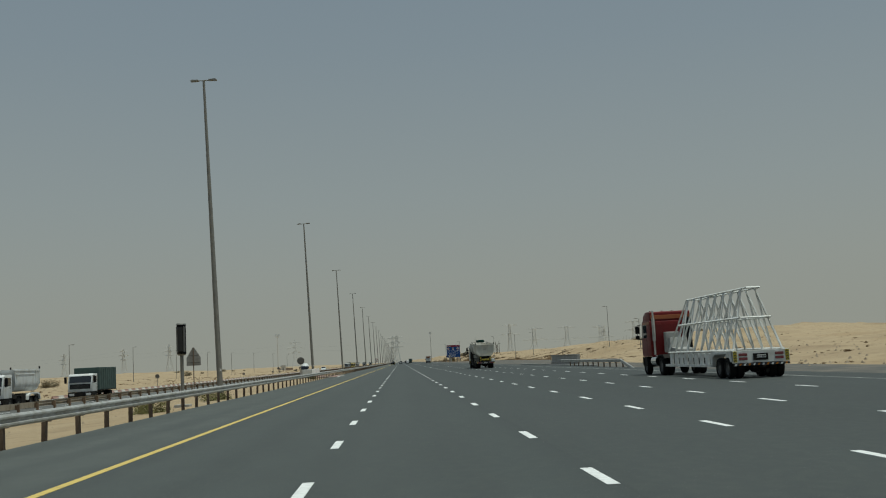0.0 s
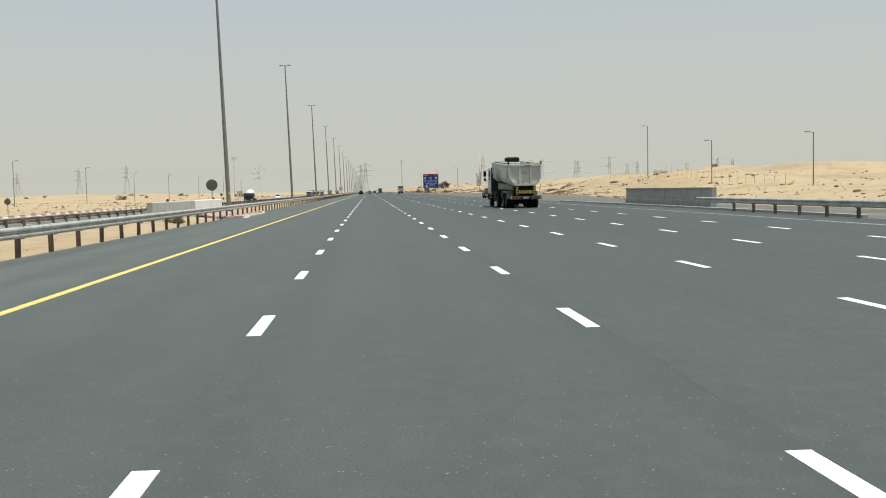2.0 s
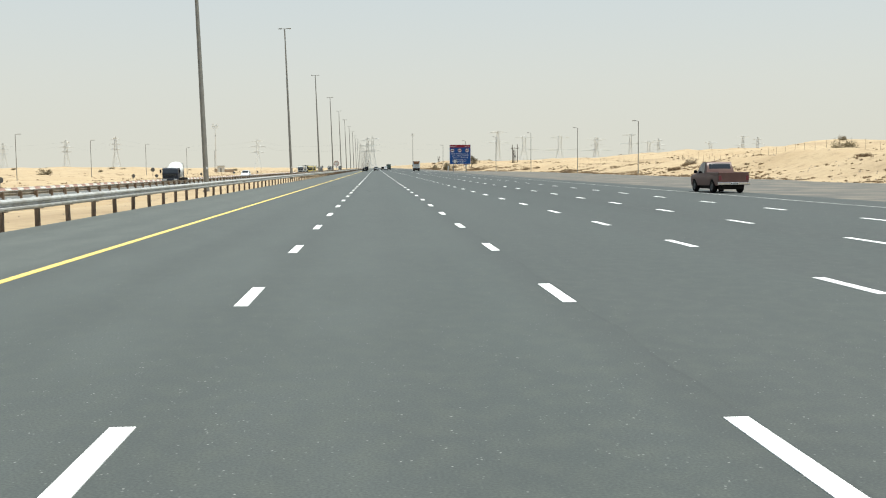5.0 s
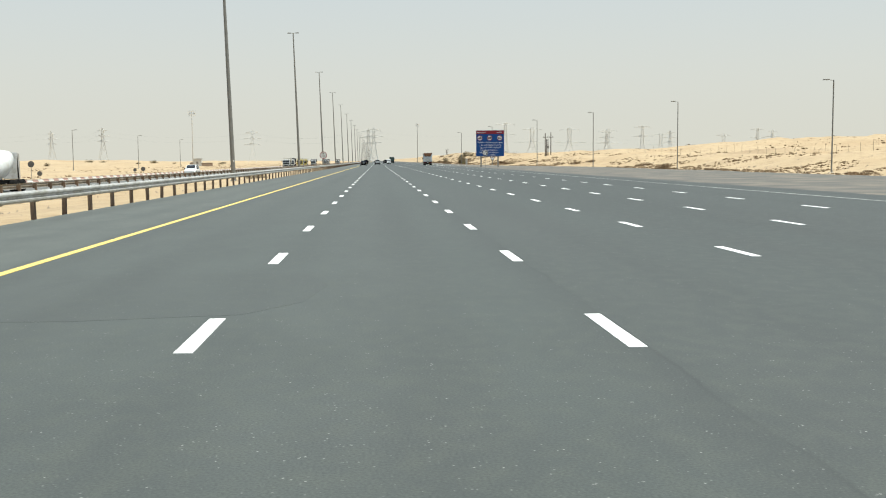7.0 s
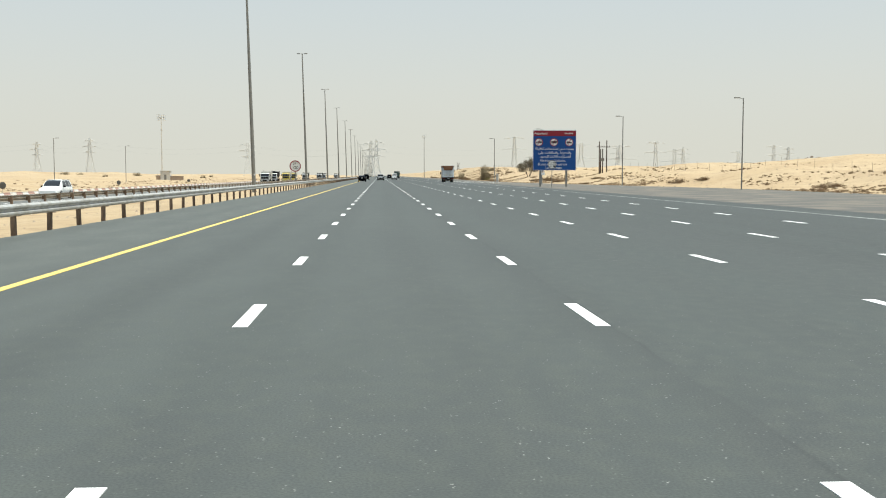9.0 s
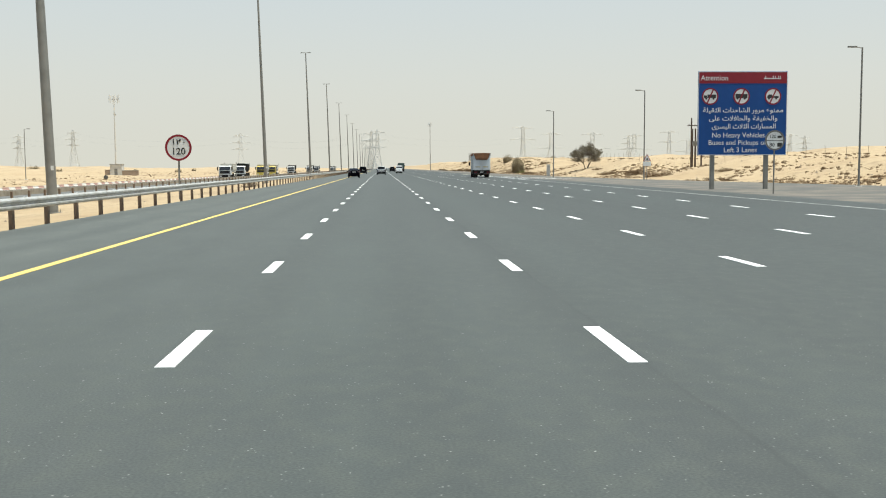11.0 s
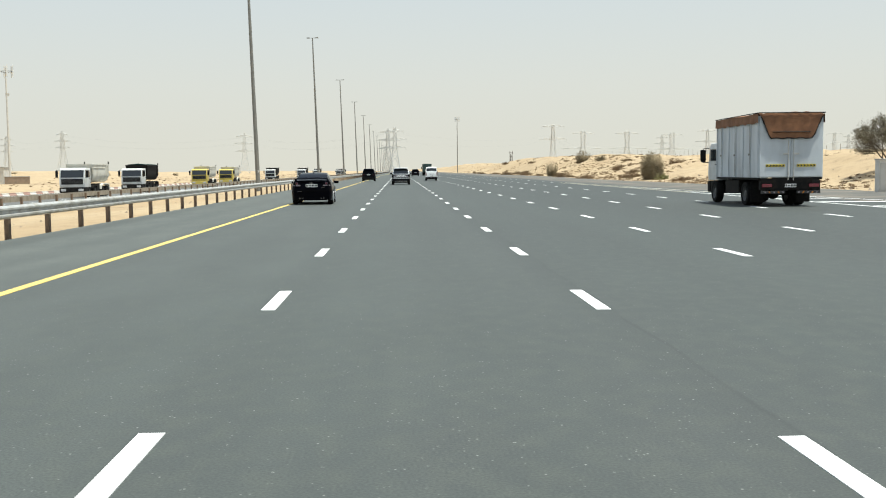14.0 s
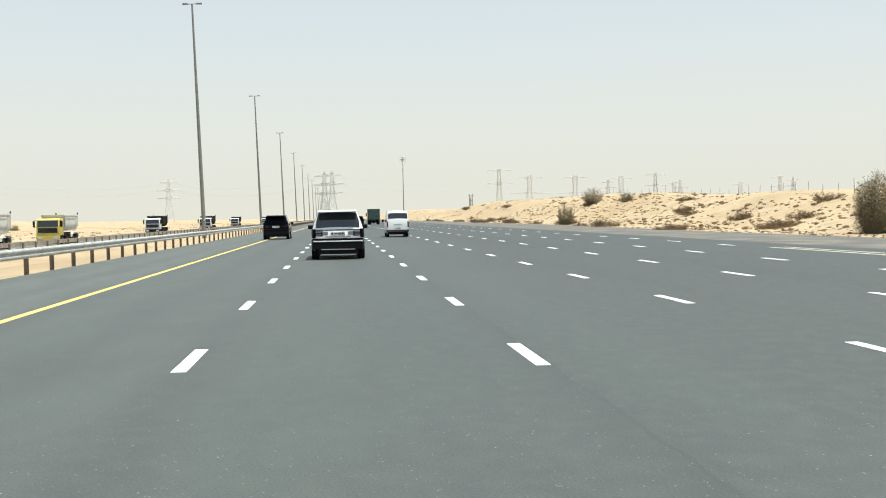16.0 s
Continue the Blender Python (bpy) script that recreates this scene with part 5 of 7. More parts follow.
# ---------------------------------------------------------------- black saloon
def saloon(at):
    c = thing("car", "glossy black saloon car with boot spoiler and alloy wheels", "car", at=at)
    sh = Shell(4.9, [(0, .25), (.14, .20), (4.7, .20), (4.9, .26)],
               [(0, .86), (.06, 1.00), (.5, 1.02), (.9, 1.01), (3.2, .94), (3.75, .90), (4.5, .76), (4.84, .60), (4.9, .50)],
               [(0, .92), (.05, 1.09), (.30, 1.13), (.62, 1.14), (.74, 1.155), (1.0, 1.235), (1.45, 1.36), (1.85, 1.425), (2.3, 1.45), (2.62, 1.44), (2.9, 1.40), (3.2, 1.27), (3.72, .97), (4.2, .90), (4.6, .80), (4.84, .66), (4.9, .52)],
               [(0, .77), (.10, .86), (.4, .915), (4.5, .905), (4.8, .76), (4.9, .66)],
               [(0, .80), (.10, .89), (.4, .935), (1.05, .955), (1.6, .92), (3.4, .915), (3.96, .945), (4.5, .90), (4.8, .78), (4.9, .66)],
               [(0, .74), (.12, .84), (.6, .885), (1.2, .90), (3.2, .87), (3.8, .84), (4.55, .76), (4.9, .58)],
               [(0, .70), (.10, .77), (.60, .80), (.75, .74), (1.1, .67), (1.6, .62), (2.6, .62), (3.1, .66), (3.72, .76), (4.5, .66), (4.9, .5)],
               0.022, (1.05, 3.965), 0.385, 0.60)
    part("body", sh.mesh(), M_CARBLACK, c, smooth=True)
    part("rear_window", sh.top_pane(0.80, 1.62, 0.90), M_GLASS_BLACK, c, "dark tinted rear window", True)
    part("windscreen", sh.top_pane(2.86, 3.66, 0.92), M_GLASS_BLACK, c, smooth=True)
    for s in (-1, 1):
        part("side_window", sh.side_pane(s, 1.12, 1.98, 1.55, 1.98), M_GLASS_BLACK, c, smooth=True)
        part("side_window", sh.side_pane(s, 2.06, 3.22, 2.06, 2.86), M_GLASS_BLACK, c, smooth=True)
        for q in (1.55, 2.40):
            bm = B()
            box(bm, min(s * .885, s * .925), max(s * .885, s * .925), q, q + .20, .845, .875, .008)
            part("door_handle", bm, M_CARBLACK, c)
        for q in (2.02, 3.15):
            bm = B()
            x = sh.wb(q) + 0.009
            box(bm, min(s * x, s * (x + .004)), max(s * x, s * (x + .004)), q - .004, q + .004, .42, .92)
            part("door_gap", bm, M_BLACK, c)
        bm = B()
        box(bm, min(s * .90, s * 1.13), max(s * .90, s * 1.13), 2.92, 3.10, .94, 1.06, .035)
        box(bm, min(s * .84, s * .92), max(s * .84, s * .92), 2.96, 3.04, .935, .975, .01)
        part("mirror", bm, M_CARBLACK, c, "black door mirror", True)
        # tail lamp: dark housing wrapped round the corner, round red lens, pale lower lens
        bm = B()
        prism(bm, [(s * .48, -.004), (s * .70, .000), (s * .815, .07), (s * .865, .22), (s * .80, .24), (s * .50, .10)], "z", .87, 1.035, .012)
        tl = part("tail_lamp", bm, M_CARBLACK, c, "dark tail lamp with round red lens")
        bm = B()
        disc(bm, .050, -.018, .04, s * .66, .97, 20)
        part("red_lens", bm, M_TAIL_DARK, tl, "dark red round lens")
        bm = B()
        ring(bm, .050, .058, -.022, .04, s * .66, .97, 20)
        part("lens_ring", bm, M_LAMP_DIM, tl)
        bm = B()
        prism(bm, [(s * .50, -.012), (s * .70, -.008), (s * .823, .06), (s * .873, .21), (s * .80, .22), (s * .52, .06)], "z", .855, .905, .006)
        part("clear_lens", bm, M_LAMP_DIM, tl, "pale lower lens")
        bm = B()
        prism(bm, [(1.50, .20), (3.50, .19), (3.50, .29), (1.50, .32)], "x", min(s * .86, s * .925), max(s * .86, s * .925), .01)
        part("side_skirt", bm, M_CARBLACK, c)
        for q in (.42, .54):
            bm = B()
            rod(bm, (s * q, -.02, .30), (s * q, .14, .30), .033, .033, 14)
            part("exhaust_tip", bm, M_DULL, c, "sooty exhaust tip", True)
        bm = B()
        box(bm, min(s * .952, s * .958), max(s * .952, s * .958), 3.50, 3.62, .70, .735)
        part("fender_vent", bm, M_DULL, c)
    # spoiler: a thin wing whose ends sweep forward and down on to the rear wings
    bm, sec, n = B(), [], 28
    for i in range(n + 1):
        x = -.83 + 1.66 * i / n
        k = abs(x) / .83
        z, y, t = 1.215 + .012 * (1 - k * k) - .105 * k ** 7, -.02 + .20 * k ** 5, .5 + .5 * (1 - k ** 6)
        sec.append([bm.verts.new((x, y + q * (1 - .25 * k ** 6), z + h * t)) for q, h in ((0, -.012), (.02, .016), (.15, .018), (.26, .002), (.15, -.016))])
    for a, b in zip(sec, sec[1:]):
        for j in range(5):
            bm.faces.new((a[j], a[(j + 1) % 5], b[(j + 1) % 5], b[j]))
    bm.faces.new(sec[0])
    bm.faces.new(sec[-1])
    sp = part("spoiler", bm, M_CARBLACK, c, "raised boot spoiler", True)
    for s in (-1, 1):
        bm = B()
        prism(bm, [(.10, 1.09), (.34, 1.11), (.30, 1.185), (.10, 1.20)], "x", min(s * .68, s * .76), max(s * .68, s * .76), .006)
        part("spoiler_foot", bm, M_CARBLACK, sp)
    bm = B()
    box(bm, -.52, .52, -.008, .04, 1.03, 1.06, .006)
    part("boot_strip", bm, M_CARBLACK, c, "dark trim strip under the boot edge")
    bm = B()
    prism(bm, [(-.09, .998), (-.03, .998), (-.03, 1.01), (.03, 1.01), (.03, .998), (.09, .998), (.09, .982), (.03, .982), (.03, .968), (-.03, .968), (-.03, .982), (-.09, .982)], "y", -.030, -.0)
    part("badge", bm, M_CHROME, c, "small bright emblem")
    number_plate(c, -.012, .875)
    bm = B()
    box(bm, -.64, -.46, -.016, .05, .605, .625)
    box(bm, .44, .60, -.016, .05, .78, .795)
    part("lettering", bm, M_DULL, c, "small bright bars")
    bm = B()
    box(bm, -.50, .50, .004, .2, .22, .36, .02)
    part("diffuser", bm, M_CARBLACK, c)
    bm = B()
    rod(bm, (0, 1.80, 1.44), (0, 1.72, 1.56), .006, .003, 6)
    prism(bm, [(1.74, 1.435), (1.88, 1.455), (1.84, 1.475)], "x", -.012, .012, .002)
    part("aerial", bm, M_BLACK, c)
    car_common(c, sh, 1.62, .345, .245, (1.05, 3.965))
    return c


def wagon(at, paint, label, name="suv", white=False):
    """Tall five-door off-roader."""
    c = thing(name, label, "car", at=at)
    sh = Shell(4.85, [(0, .46), (.14, .36), (4.65, .34), (4.85, .42)],
               [(0, .95), (.08, 1.06), (3.3, 1.07), (3.75, 1.05), (4.55, .96), (4.8, .78), (4.85, .66)],
               [(0, 1.02), (.05, 1.14), (.16, 1.42), (.34, 1.70), (.50, 1.765), (1.2, 1.80), (2.4, 1.79), (2.85, 1.72), (3.25, 1.52), (3.72, 1.12), (4.5, 1.02), (4.8, .84), (4.85, .70)],
               [(0, .78), (.2, .88), (4.6, .88), (4.85, .72)],
               [(0, .86), (.12, .95), (.6, .985), (4.2, .985), (4.6, .93), (4.85, .78)],
               [(0, .84), (.12, .93), (.6, .955), (3.4, .95), (3.9, .92), (4.6, .86), (4.85, .70)],
               [(0, .80), (.1, .82), (.34, .72), (.6, .71), (2.6, .71), (3.1, .76), (3.72, .84), (4.5, .78), (4.85, .6)],
               0.03, (0.95, 3.87), 0.42, 0.72)
    part("body", sh.mesh(), paint, c, smooth=True)
    part("rear_window", sh.top_pane(0.058, 0.345, 0.97), M_GLASS if white else M_GLASS_BLACK, c, "dark rear window", True)
    part("windscreen", sh.top_pane(2.82, 3.66, 0.92), M_GLASS, c, smooth=True)
    for s in (-1, 1):
        part("side_window", sh.side_pane(s, .42, 1.02, .62, 1.02), M_GLASS, c, smooth=True)
        part("side_window", sh.side_pane(s, 1.10, 2.05, 1.10, 2.05), M_GLASS, c, smooth=True)
        part("side_window", sh.side_pane(s, 2.12, 3.25, 2.12, 2.86), M_GLASS, c, smooth=True)
        bm = B()
        prism(bm, [(s * .55, -.006), (s * .82, .0), (s * .925, .10), (s * .95, .26), (s * .90, .27), (s * .60, .10)], "z", .86, 1.05, .012)
        tl = part("tail_lamp", bm, M_BLACK, c, "dark tail lamp cluster")
        for z in (.90, .985):
            bm = B()
            box(bm, min(s * .60, s * .80), max(s * .60, s * .80), -.02, .02, z, z + .035, .006)
            part("red_lens", bm, M_LAMP_DIM if white else M_TAIL_DARK, tl)
        if white:
            bm = B()
            prism(bm, [(s * .80, -.02), (s * .90, .0), (s * .955, .12), (s * .965, .30), (s * .90, .30), (s * .82, .10)], "z", .80, 1.13, .012)
            part("outer_lens", bm, M_GLASS_BLACK, tl, "smoked dark outer lens")
        bm = B()
        box(bm, min(s * .36, s * .56), max(s * .36, s * .56), -.012, .03, .90, 1.03, .008)
        part("inner_lens", bm, M_LAMP_DIM if white else M_BLACK, tl, "grey inner lens")
        bm = B()
        box(bm, min(s * .95, s * 1.17), max(s * .95, s * 1.17), 3.02, 3.20, 1.10, 1.26, .035)
        part("mirror", bm, M_BLACK, c, smooth=True)
        bm = B()
        rod(bm, (s * .69, .55, 1.80), (s * .69, 2.5, 1.815), .016, .016, 6)
        part("roof_rail", bm, M_BLACK, c)
    bm = B()
    prism(bm, [(.10, 1.74), (-.05, 1.735), (-.06, 1.765), (.30, 1.815), (.5, 1.81)], "x", -.70, .70, .01)
    part("roof_spoiler", bm, paint, c, smooth=True)
    bm = B()
    prism(bm, [(-.91, -.02), (.91, -.02), (.97, .22), (-.97, .22)], "z", .38, .79, .03)
    part("bumper", bm, M_BLACK, c, "black rear bumper")
    bm = B()
    box(bm, -.84, .84, -.012, .05, 1.075, 1.105, .006)
    part("window_ledge", bm, M_BLACK, c)
    bm = B()
    prism(bm, [(-.90, -.028), (.90, -.028), (.96, .20), (-.96, .20)], "z", .66, .70, .008)
    part("bumper_strip", bm, paint, c)
    if white:
        # bright strip along the lower edge of the black bumper
        bm = B()
        prism(bm, [(-.62, -.034), (.62, -.034), (.66, .10), (-.66, .10)], "z", .36, .40, .008)
        part("skid_plate", bm, M_CHROME, c, "bright strip under the bumper")
    bm = B()
    box(bm, -.46, .46, -.024, .03, .83, .875, .006)
    part("tailgate_strip", bm, M_CHROME if white else M_BLACK, c)
    number_plate(c, -.014, .955)
    car_common(c, sh, 1.70, .375, .26, (0.95, 3.87))
    return c


def van(at):
    c = thing("van", "white passenger van with dark rear window", "van", at=at)
    sh = Shell(4.7, [(0, .38), (.1, .30), (4.55, .28), (4.7, .36)],
               [(0, 1.00), (.06, 1.04), (3.6, 1.04), (4.2, 1.02), (4.55, .92), (4.7, .70)],
               [(0, 1.06), (.03, 1.12), (.12, 1.60), (.22, 1.90), (.38, 1.96), (2.6, 1.98), (3.2, 1.92), (3.65, 1.68), (4.3, 1.10), (4.55, .98), (4.7, .76)],
               [(0, .74), (.15, .80), (4.4, .80), (4.7, .66)],
               [(0, .80), (.10, .84), (.5, .85), (4.2, .85), (4.5, .80), (4.7, .70)],
               [(0, .80), (.10, .835), (.5, .845), (3.8, .84), (4.4, .80), (4.7, .66)],
               [(0, .77), (.10, .77), (.22, .73), (.5, .715), (2.8, .715), (3.65, .74), (4.3, .78), (4.7, .6)],
               0.035, (0.95, 3.50), 0.36, 0.62)
    part("body", sh.mesh(), M_CARWHITE, c, smooth=True)
    part("rear_window", sh.top_pane(.035, .18, .95), M_GLASS, c, "dark rear window", True)
    part("windscreen", sh.top_pane(3.3, 4.22, .92), M_GLASS, c, smooth=True)
    for s in (-1, 1):
        for a, b in ((.25, 1.1), (1.2, 2.2), (2.3, 3.3)):
            part("side_window", sh.side_pane(s, a, b, a, b, .12, .80), M_GLASS, c, smooth=True)
        bm = B()
        box(bm, min(s * .72, s * .835), max(s * .72, s * .835), -.012, .06, .74, 1.18, .012)
        part("tail_lamp", bm, M_TAIL, c)
        bm = B()
        box(bm, min(s * .86, s * 1.04), max(s * .86, s * 1.04), 3.6, 3.7, 1.12, 1.34, .02)
        part("mirror", bm, M_BLACK, c)
    bm = B()
    box(bm, -.82, .82, -.06, .12, .36, .56, .03)
    part("bumper", bm, M_BLACK, c, "dark rear bumper with reflective marks")
    for i in range(7):
        bm = B()
        prism(bm, [(-.74 + .22 * i, .42), (-.66 + .22 * i, .42), (-.60 + .22 * i, .51), (-.68 + .22 * i, .51)], "y", -.072, -.058)
        part("reflective_mark", bm, M_LAMP_DIM, c)
    number_plate(c, -.012, .68, .40)
    bm = B()
    box(bm, -.30, .30, -.012, .04, .94, .98, .006)
    part("tailgate_handle", bm, M_CHROME, c)
    car_common(c, sh, 1.46, .33, .20, (.95, 3.50), "steel")
    return c


def pickup(at):
    c = thing("pickup", "faded red-brown pickup truck with an open bed", "pickup truck", at=at)
    sh = Shell(4.95, [(0, .48), (.1, .40), (4.8, .36), (4.95, .44)],
               [(0, .95), (2.2, .97), (3.5, 1.00), (4.6, .92), (4.95, .66)],
               [(0, .96), (2.0, .985), (2.08, 1.0), (2.2, 1.50), (2.4, 1.64), (3.1, 1.64), (3.35, 1.50), (3.75, 1.06), (4.6, .98), (4.95, .70)],
               [(0, .76), (4.7, .78), (4.95, .66)], [(0, .82), (4.6, .84), (4.95, .72)], [(0, .82), (4.6, .80), (4.95, .66)],
               [(0, .80), (2.0, .80), (2.2, .68), (3.2, .66), (3.75, .74), (4.95, .6)], 0.02, (1.05, 4.0), 0.40, 0.68)
    part("body", sh.mesh(), M_CARRED, c, smooth=True)
    part("rear_window", sh.top_pane(2.11, 2.26, .84), M_GLASS, c, smooth=True)
    part("windscreen", sh.top_pane(3.3, 3.72, .9), M_GLASS, c, smooth=True)
    bm = B()
    box(bm, -.68, .68, .06, 1.95, .99, 1.012, .004)
    part("bed_floor", bm, M_CHASSIS, c, "dark load bed")
    for s in (-1, 1):
        bm = B()
        box(bm, min(s * .69, s * .81), max(s * .69, s * .81), .02, 2.02, .96, 1.10, .02)
        part("bed_side", bm, M_CARRED, c)
        part("side_window", sh.side_pane(s, 2.35, 3.5, 2.45, 3.2), M_GLASS, c, smooth=True)
        bm = B()
        box(bm, min(s * .66, s * .80), max(s * .66, s * .80), -.015, .05, .68, .92, .01)
        part("tail_lamp", bm, M_TAIL, c)
        bm = B()
        box(bm, min(s * .84, s * 1.02), max(s * .84, s * 1.02), 3.4, 3.5, 1.02, 1.2, .02)
        part("mirror", bm, M_BLACK, c)
    bm = B()
    box(bm, -.80, .80, -.01, .06, .62, 1.09, .015)
    part("tailgate", bm, M_CARRED, c)
    bm = B()
    box(bm, -.85, .85, -.12, .02, .44, .58, .02)
    part("bumper", bm, M_CHROME, c)
    number_plate(c, -.12, .52, .4, .10)
    car_common(c, sh, 1.44, .36, .22, (1.05, 4.0), "steel")
    return c


# ---------------------------------------------------------------- lorries
def cab(c, y0, length, z0, z1, paint, w=2.42, sleeper=False, visor=None, glass=None):
    """A forward-control cab whose back wall stands at y0."""
    y1, glass = y0 + length, glass or M_GLASS_CLEAR
    zw = z0 + 0.50 * (z1 - z0)
    bm = B()
    prism(bm, [(y0, z0), (y1, z0), (y1 + .03, z0 + .35), (y1, zw), (y1 - .16, z1 - .16), (y1 - .36, z1), (y0 + .10, z1), (y0, z1 - .08)], "x", -w / 2, w / 2, .045)
    body = part("cab", bm, paint, c, smooth=True)
    bm = B()
    prism(bm, [(y1 + .012, zw + .02), (y1 - .138, z1 - .22), (y1 - .118, z1 - .22), (y1 + .030, zw + .02)], "x", -w / 2 + .12, w / 2 - .12)
    part("windscreen", bm, M_GLASS, body)
    bm = B()
    box(bm, -w / 2 + .18, w / 2 - .18, y1 + .012, y1 + .05, z0 + .28, zw - .12, .01)
    part("grille", bm, M_BLACK, body)
    for i in range(4):
        bm = B()
        zz = z0 + .34 + i * (zw - z0 - .5) / 4
        box(bm, -w / 2 + .24, w / 2 - .24, y1 + .05, y1 + .062, zz, zz + .03)
        part("grille_bar", bm, M_RIM, body)
    bm = B()
    box(bm, -w / 2 - .01, w / 2 + .01, y1 - .30, y1 + .08, z0 - .52, z0 - .02, .04)
    part("bumper", bm, M_CHASSIS if paint == M_RED or paint == M_TRUCKWHITE else paint, body)
    for s in (-1, 1):
        bm = B()
        box(bm, min(s * (w / 2 - .62), s * (w / 2 - .14)), max(s * (w / 2 - .62), s * (w / 2 - .14)), y1 + .06, y1 + .10, z0 - .38, z0 - .14, .02)
        part("headlamp", bm, M_LENS, body)
        a, b = (y0 + (.85 if sleeper else .30)), y1 - .14
        bm = B()
        prism(bm, [(a, zw + .04), (b, zw + .04), (b - .15, z1 - .24), (a, z1 - .24)], "x", min(s * (w / 2 - .01), s * (w / 2 + .008)), max(s * (w / 2 - .01), s * (w / 2 + .008)))
        part("side_window", bm, glass, body)
        bm = B()
        box(bm, min(s * (w / 2), s * (w / 2 + .006)), max(s * (w / 2), s * (w / 2 + .006)), a - .05, a - .04, z0 + .1, z1 - .2)
        box(bm, min(s * (w / 2), s * (w / 2 + .03)), max(s * (w / 2), s * (w / 2 + .03)), a + .02, a + .18, zw - .14, zw - .10, .004)
        part("door_seam", bm, M_BLACK, body)
        bm = B()
        x = s * (w / 2 + .24)
        rod(bm, (s * w / 2, y1 - .12, z1 - .20), (x, y1 - .02, z1 - .22), .018, .018, 6)
        rod(bm, (s * w / 2, y1 - .10, zw - .02), (x, y1 - .02, zw - .02), .018, .018, 6)
        rod(bm, (x, y1 - .02, zw - .02), (x, y1 - .02, z1 - .22), .016, .016, 6)
        arm = part("mirror_arm", bm, M_BLACK, body)
        bm = B()
        box(bm, x - .12, x + .12, y1 - .06, y1 + .06, z1 - .72, z1 - .27, .03)
        box(bm, x - .11, x + .11, y1 - .05, y1 + .05, zw + .0, zw + .22, .03)
        part("mirror", bm, M_BLACK, arm)
        bm = B()
        box(bm, min(s * (w / 2 - .35), s * (w / 2 - .01)), max(s * (w / 2 - .35), s * (w / 2 - .01)), y1 - .95, y1 - .35, z0 - .55, z0 - .02, .02)
        part("step", bm, M_CHASSIS, body)
    bm = B()
    box(bm, -w / 2 + .35, w / 2 - .35, y0 - .02, y0 - .004, zw + .1, z1 - .25, .01)
    part("back_panel", bm, M_BLACK if paint is M_TRUCKWHITE else paint, body)
    if visor:
        bm = B()
        box(bm, -w / 2 + .03, w / 2 - .03, y0 + .12, y1 - .42, z1 - .01, z1 + .06, .02)
        part("roof_panel", bm, visor, body)
    return body


def frame_rails(c, y0, y1, z=.80, w=.42):
    for s in (-1, 1):
        bm = B()
        box(bm, s * w - .05, s * w + .05, y0, y1, z - .14, z + .14, .01)
        part("chassis_rail", bm, M_CHASSIS, c)


def axle(c, y, r, w=2.44, dual=False):
    bm = B()
    rod(bm, (-w / 2 + .15, y, r), (w / 2 - .15, y, r), .09, .09, 8)
    if dual:
        bmesh.ops.create_uvsphere(bm, u_segments=10, v_segments=6, radius=.24, matrix=Matrix.Translation((0, y, r)))
    part("axle", bm, M_CHASSIS, c)
    for s in (-1, 1):
        wheel(c, s * (w / 2 - .16), y, r, .30, "truck")
        if dual:
            wheel(c, s * (w / 2 - .50), y, r, .30, "truck")


def chevrons(bm, x0, x1, y, z0, z1, n):
    d = (x1 - x0) / n
    for i in range(n):
        a = x0 + i * d
        prism(bm, [(a, z0), (a + d * .5, z0), (a + d * .85, (z0 + z1) / 2), (a + d * .5, z1), (a, z1), (a + d * .35, (z0 + z1) / 2)], "y", y - .006, y)


def tail_bar(c, y, z, w, chev=True):
    bm = B()
    box(bm, -w / 2, w / 2, y, y + .10, z, z + .24, .015)
    bar = part("rear_bumper", bm, M_BAR if chev else M_CHASSIS, c)
    for s in (-1, 1):
        bm = B()
        box(bm, min(s * (w / 2 - .62), s * (w / 2 - .16)), max(s * (w / 2 - .62), s * (w / 2 - .16)), y - .03, y, z + .05, z + .19, .01)
        tl = part("tail_lamp", bm, M_TAIL, bar)
        bm = B()
        box(bm, min(s * (w / 2 - .14), s * (w / 2 - .04)), max(s * (w / 2 - .14), s * (w / 2 - .04)), y - .03, y, z + .05, z + .19, .01)
        part("reflector", bm, M_YEL if chev else M_AMBER, bar)
    return bar


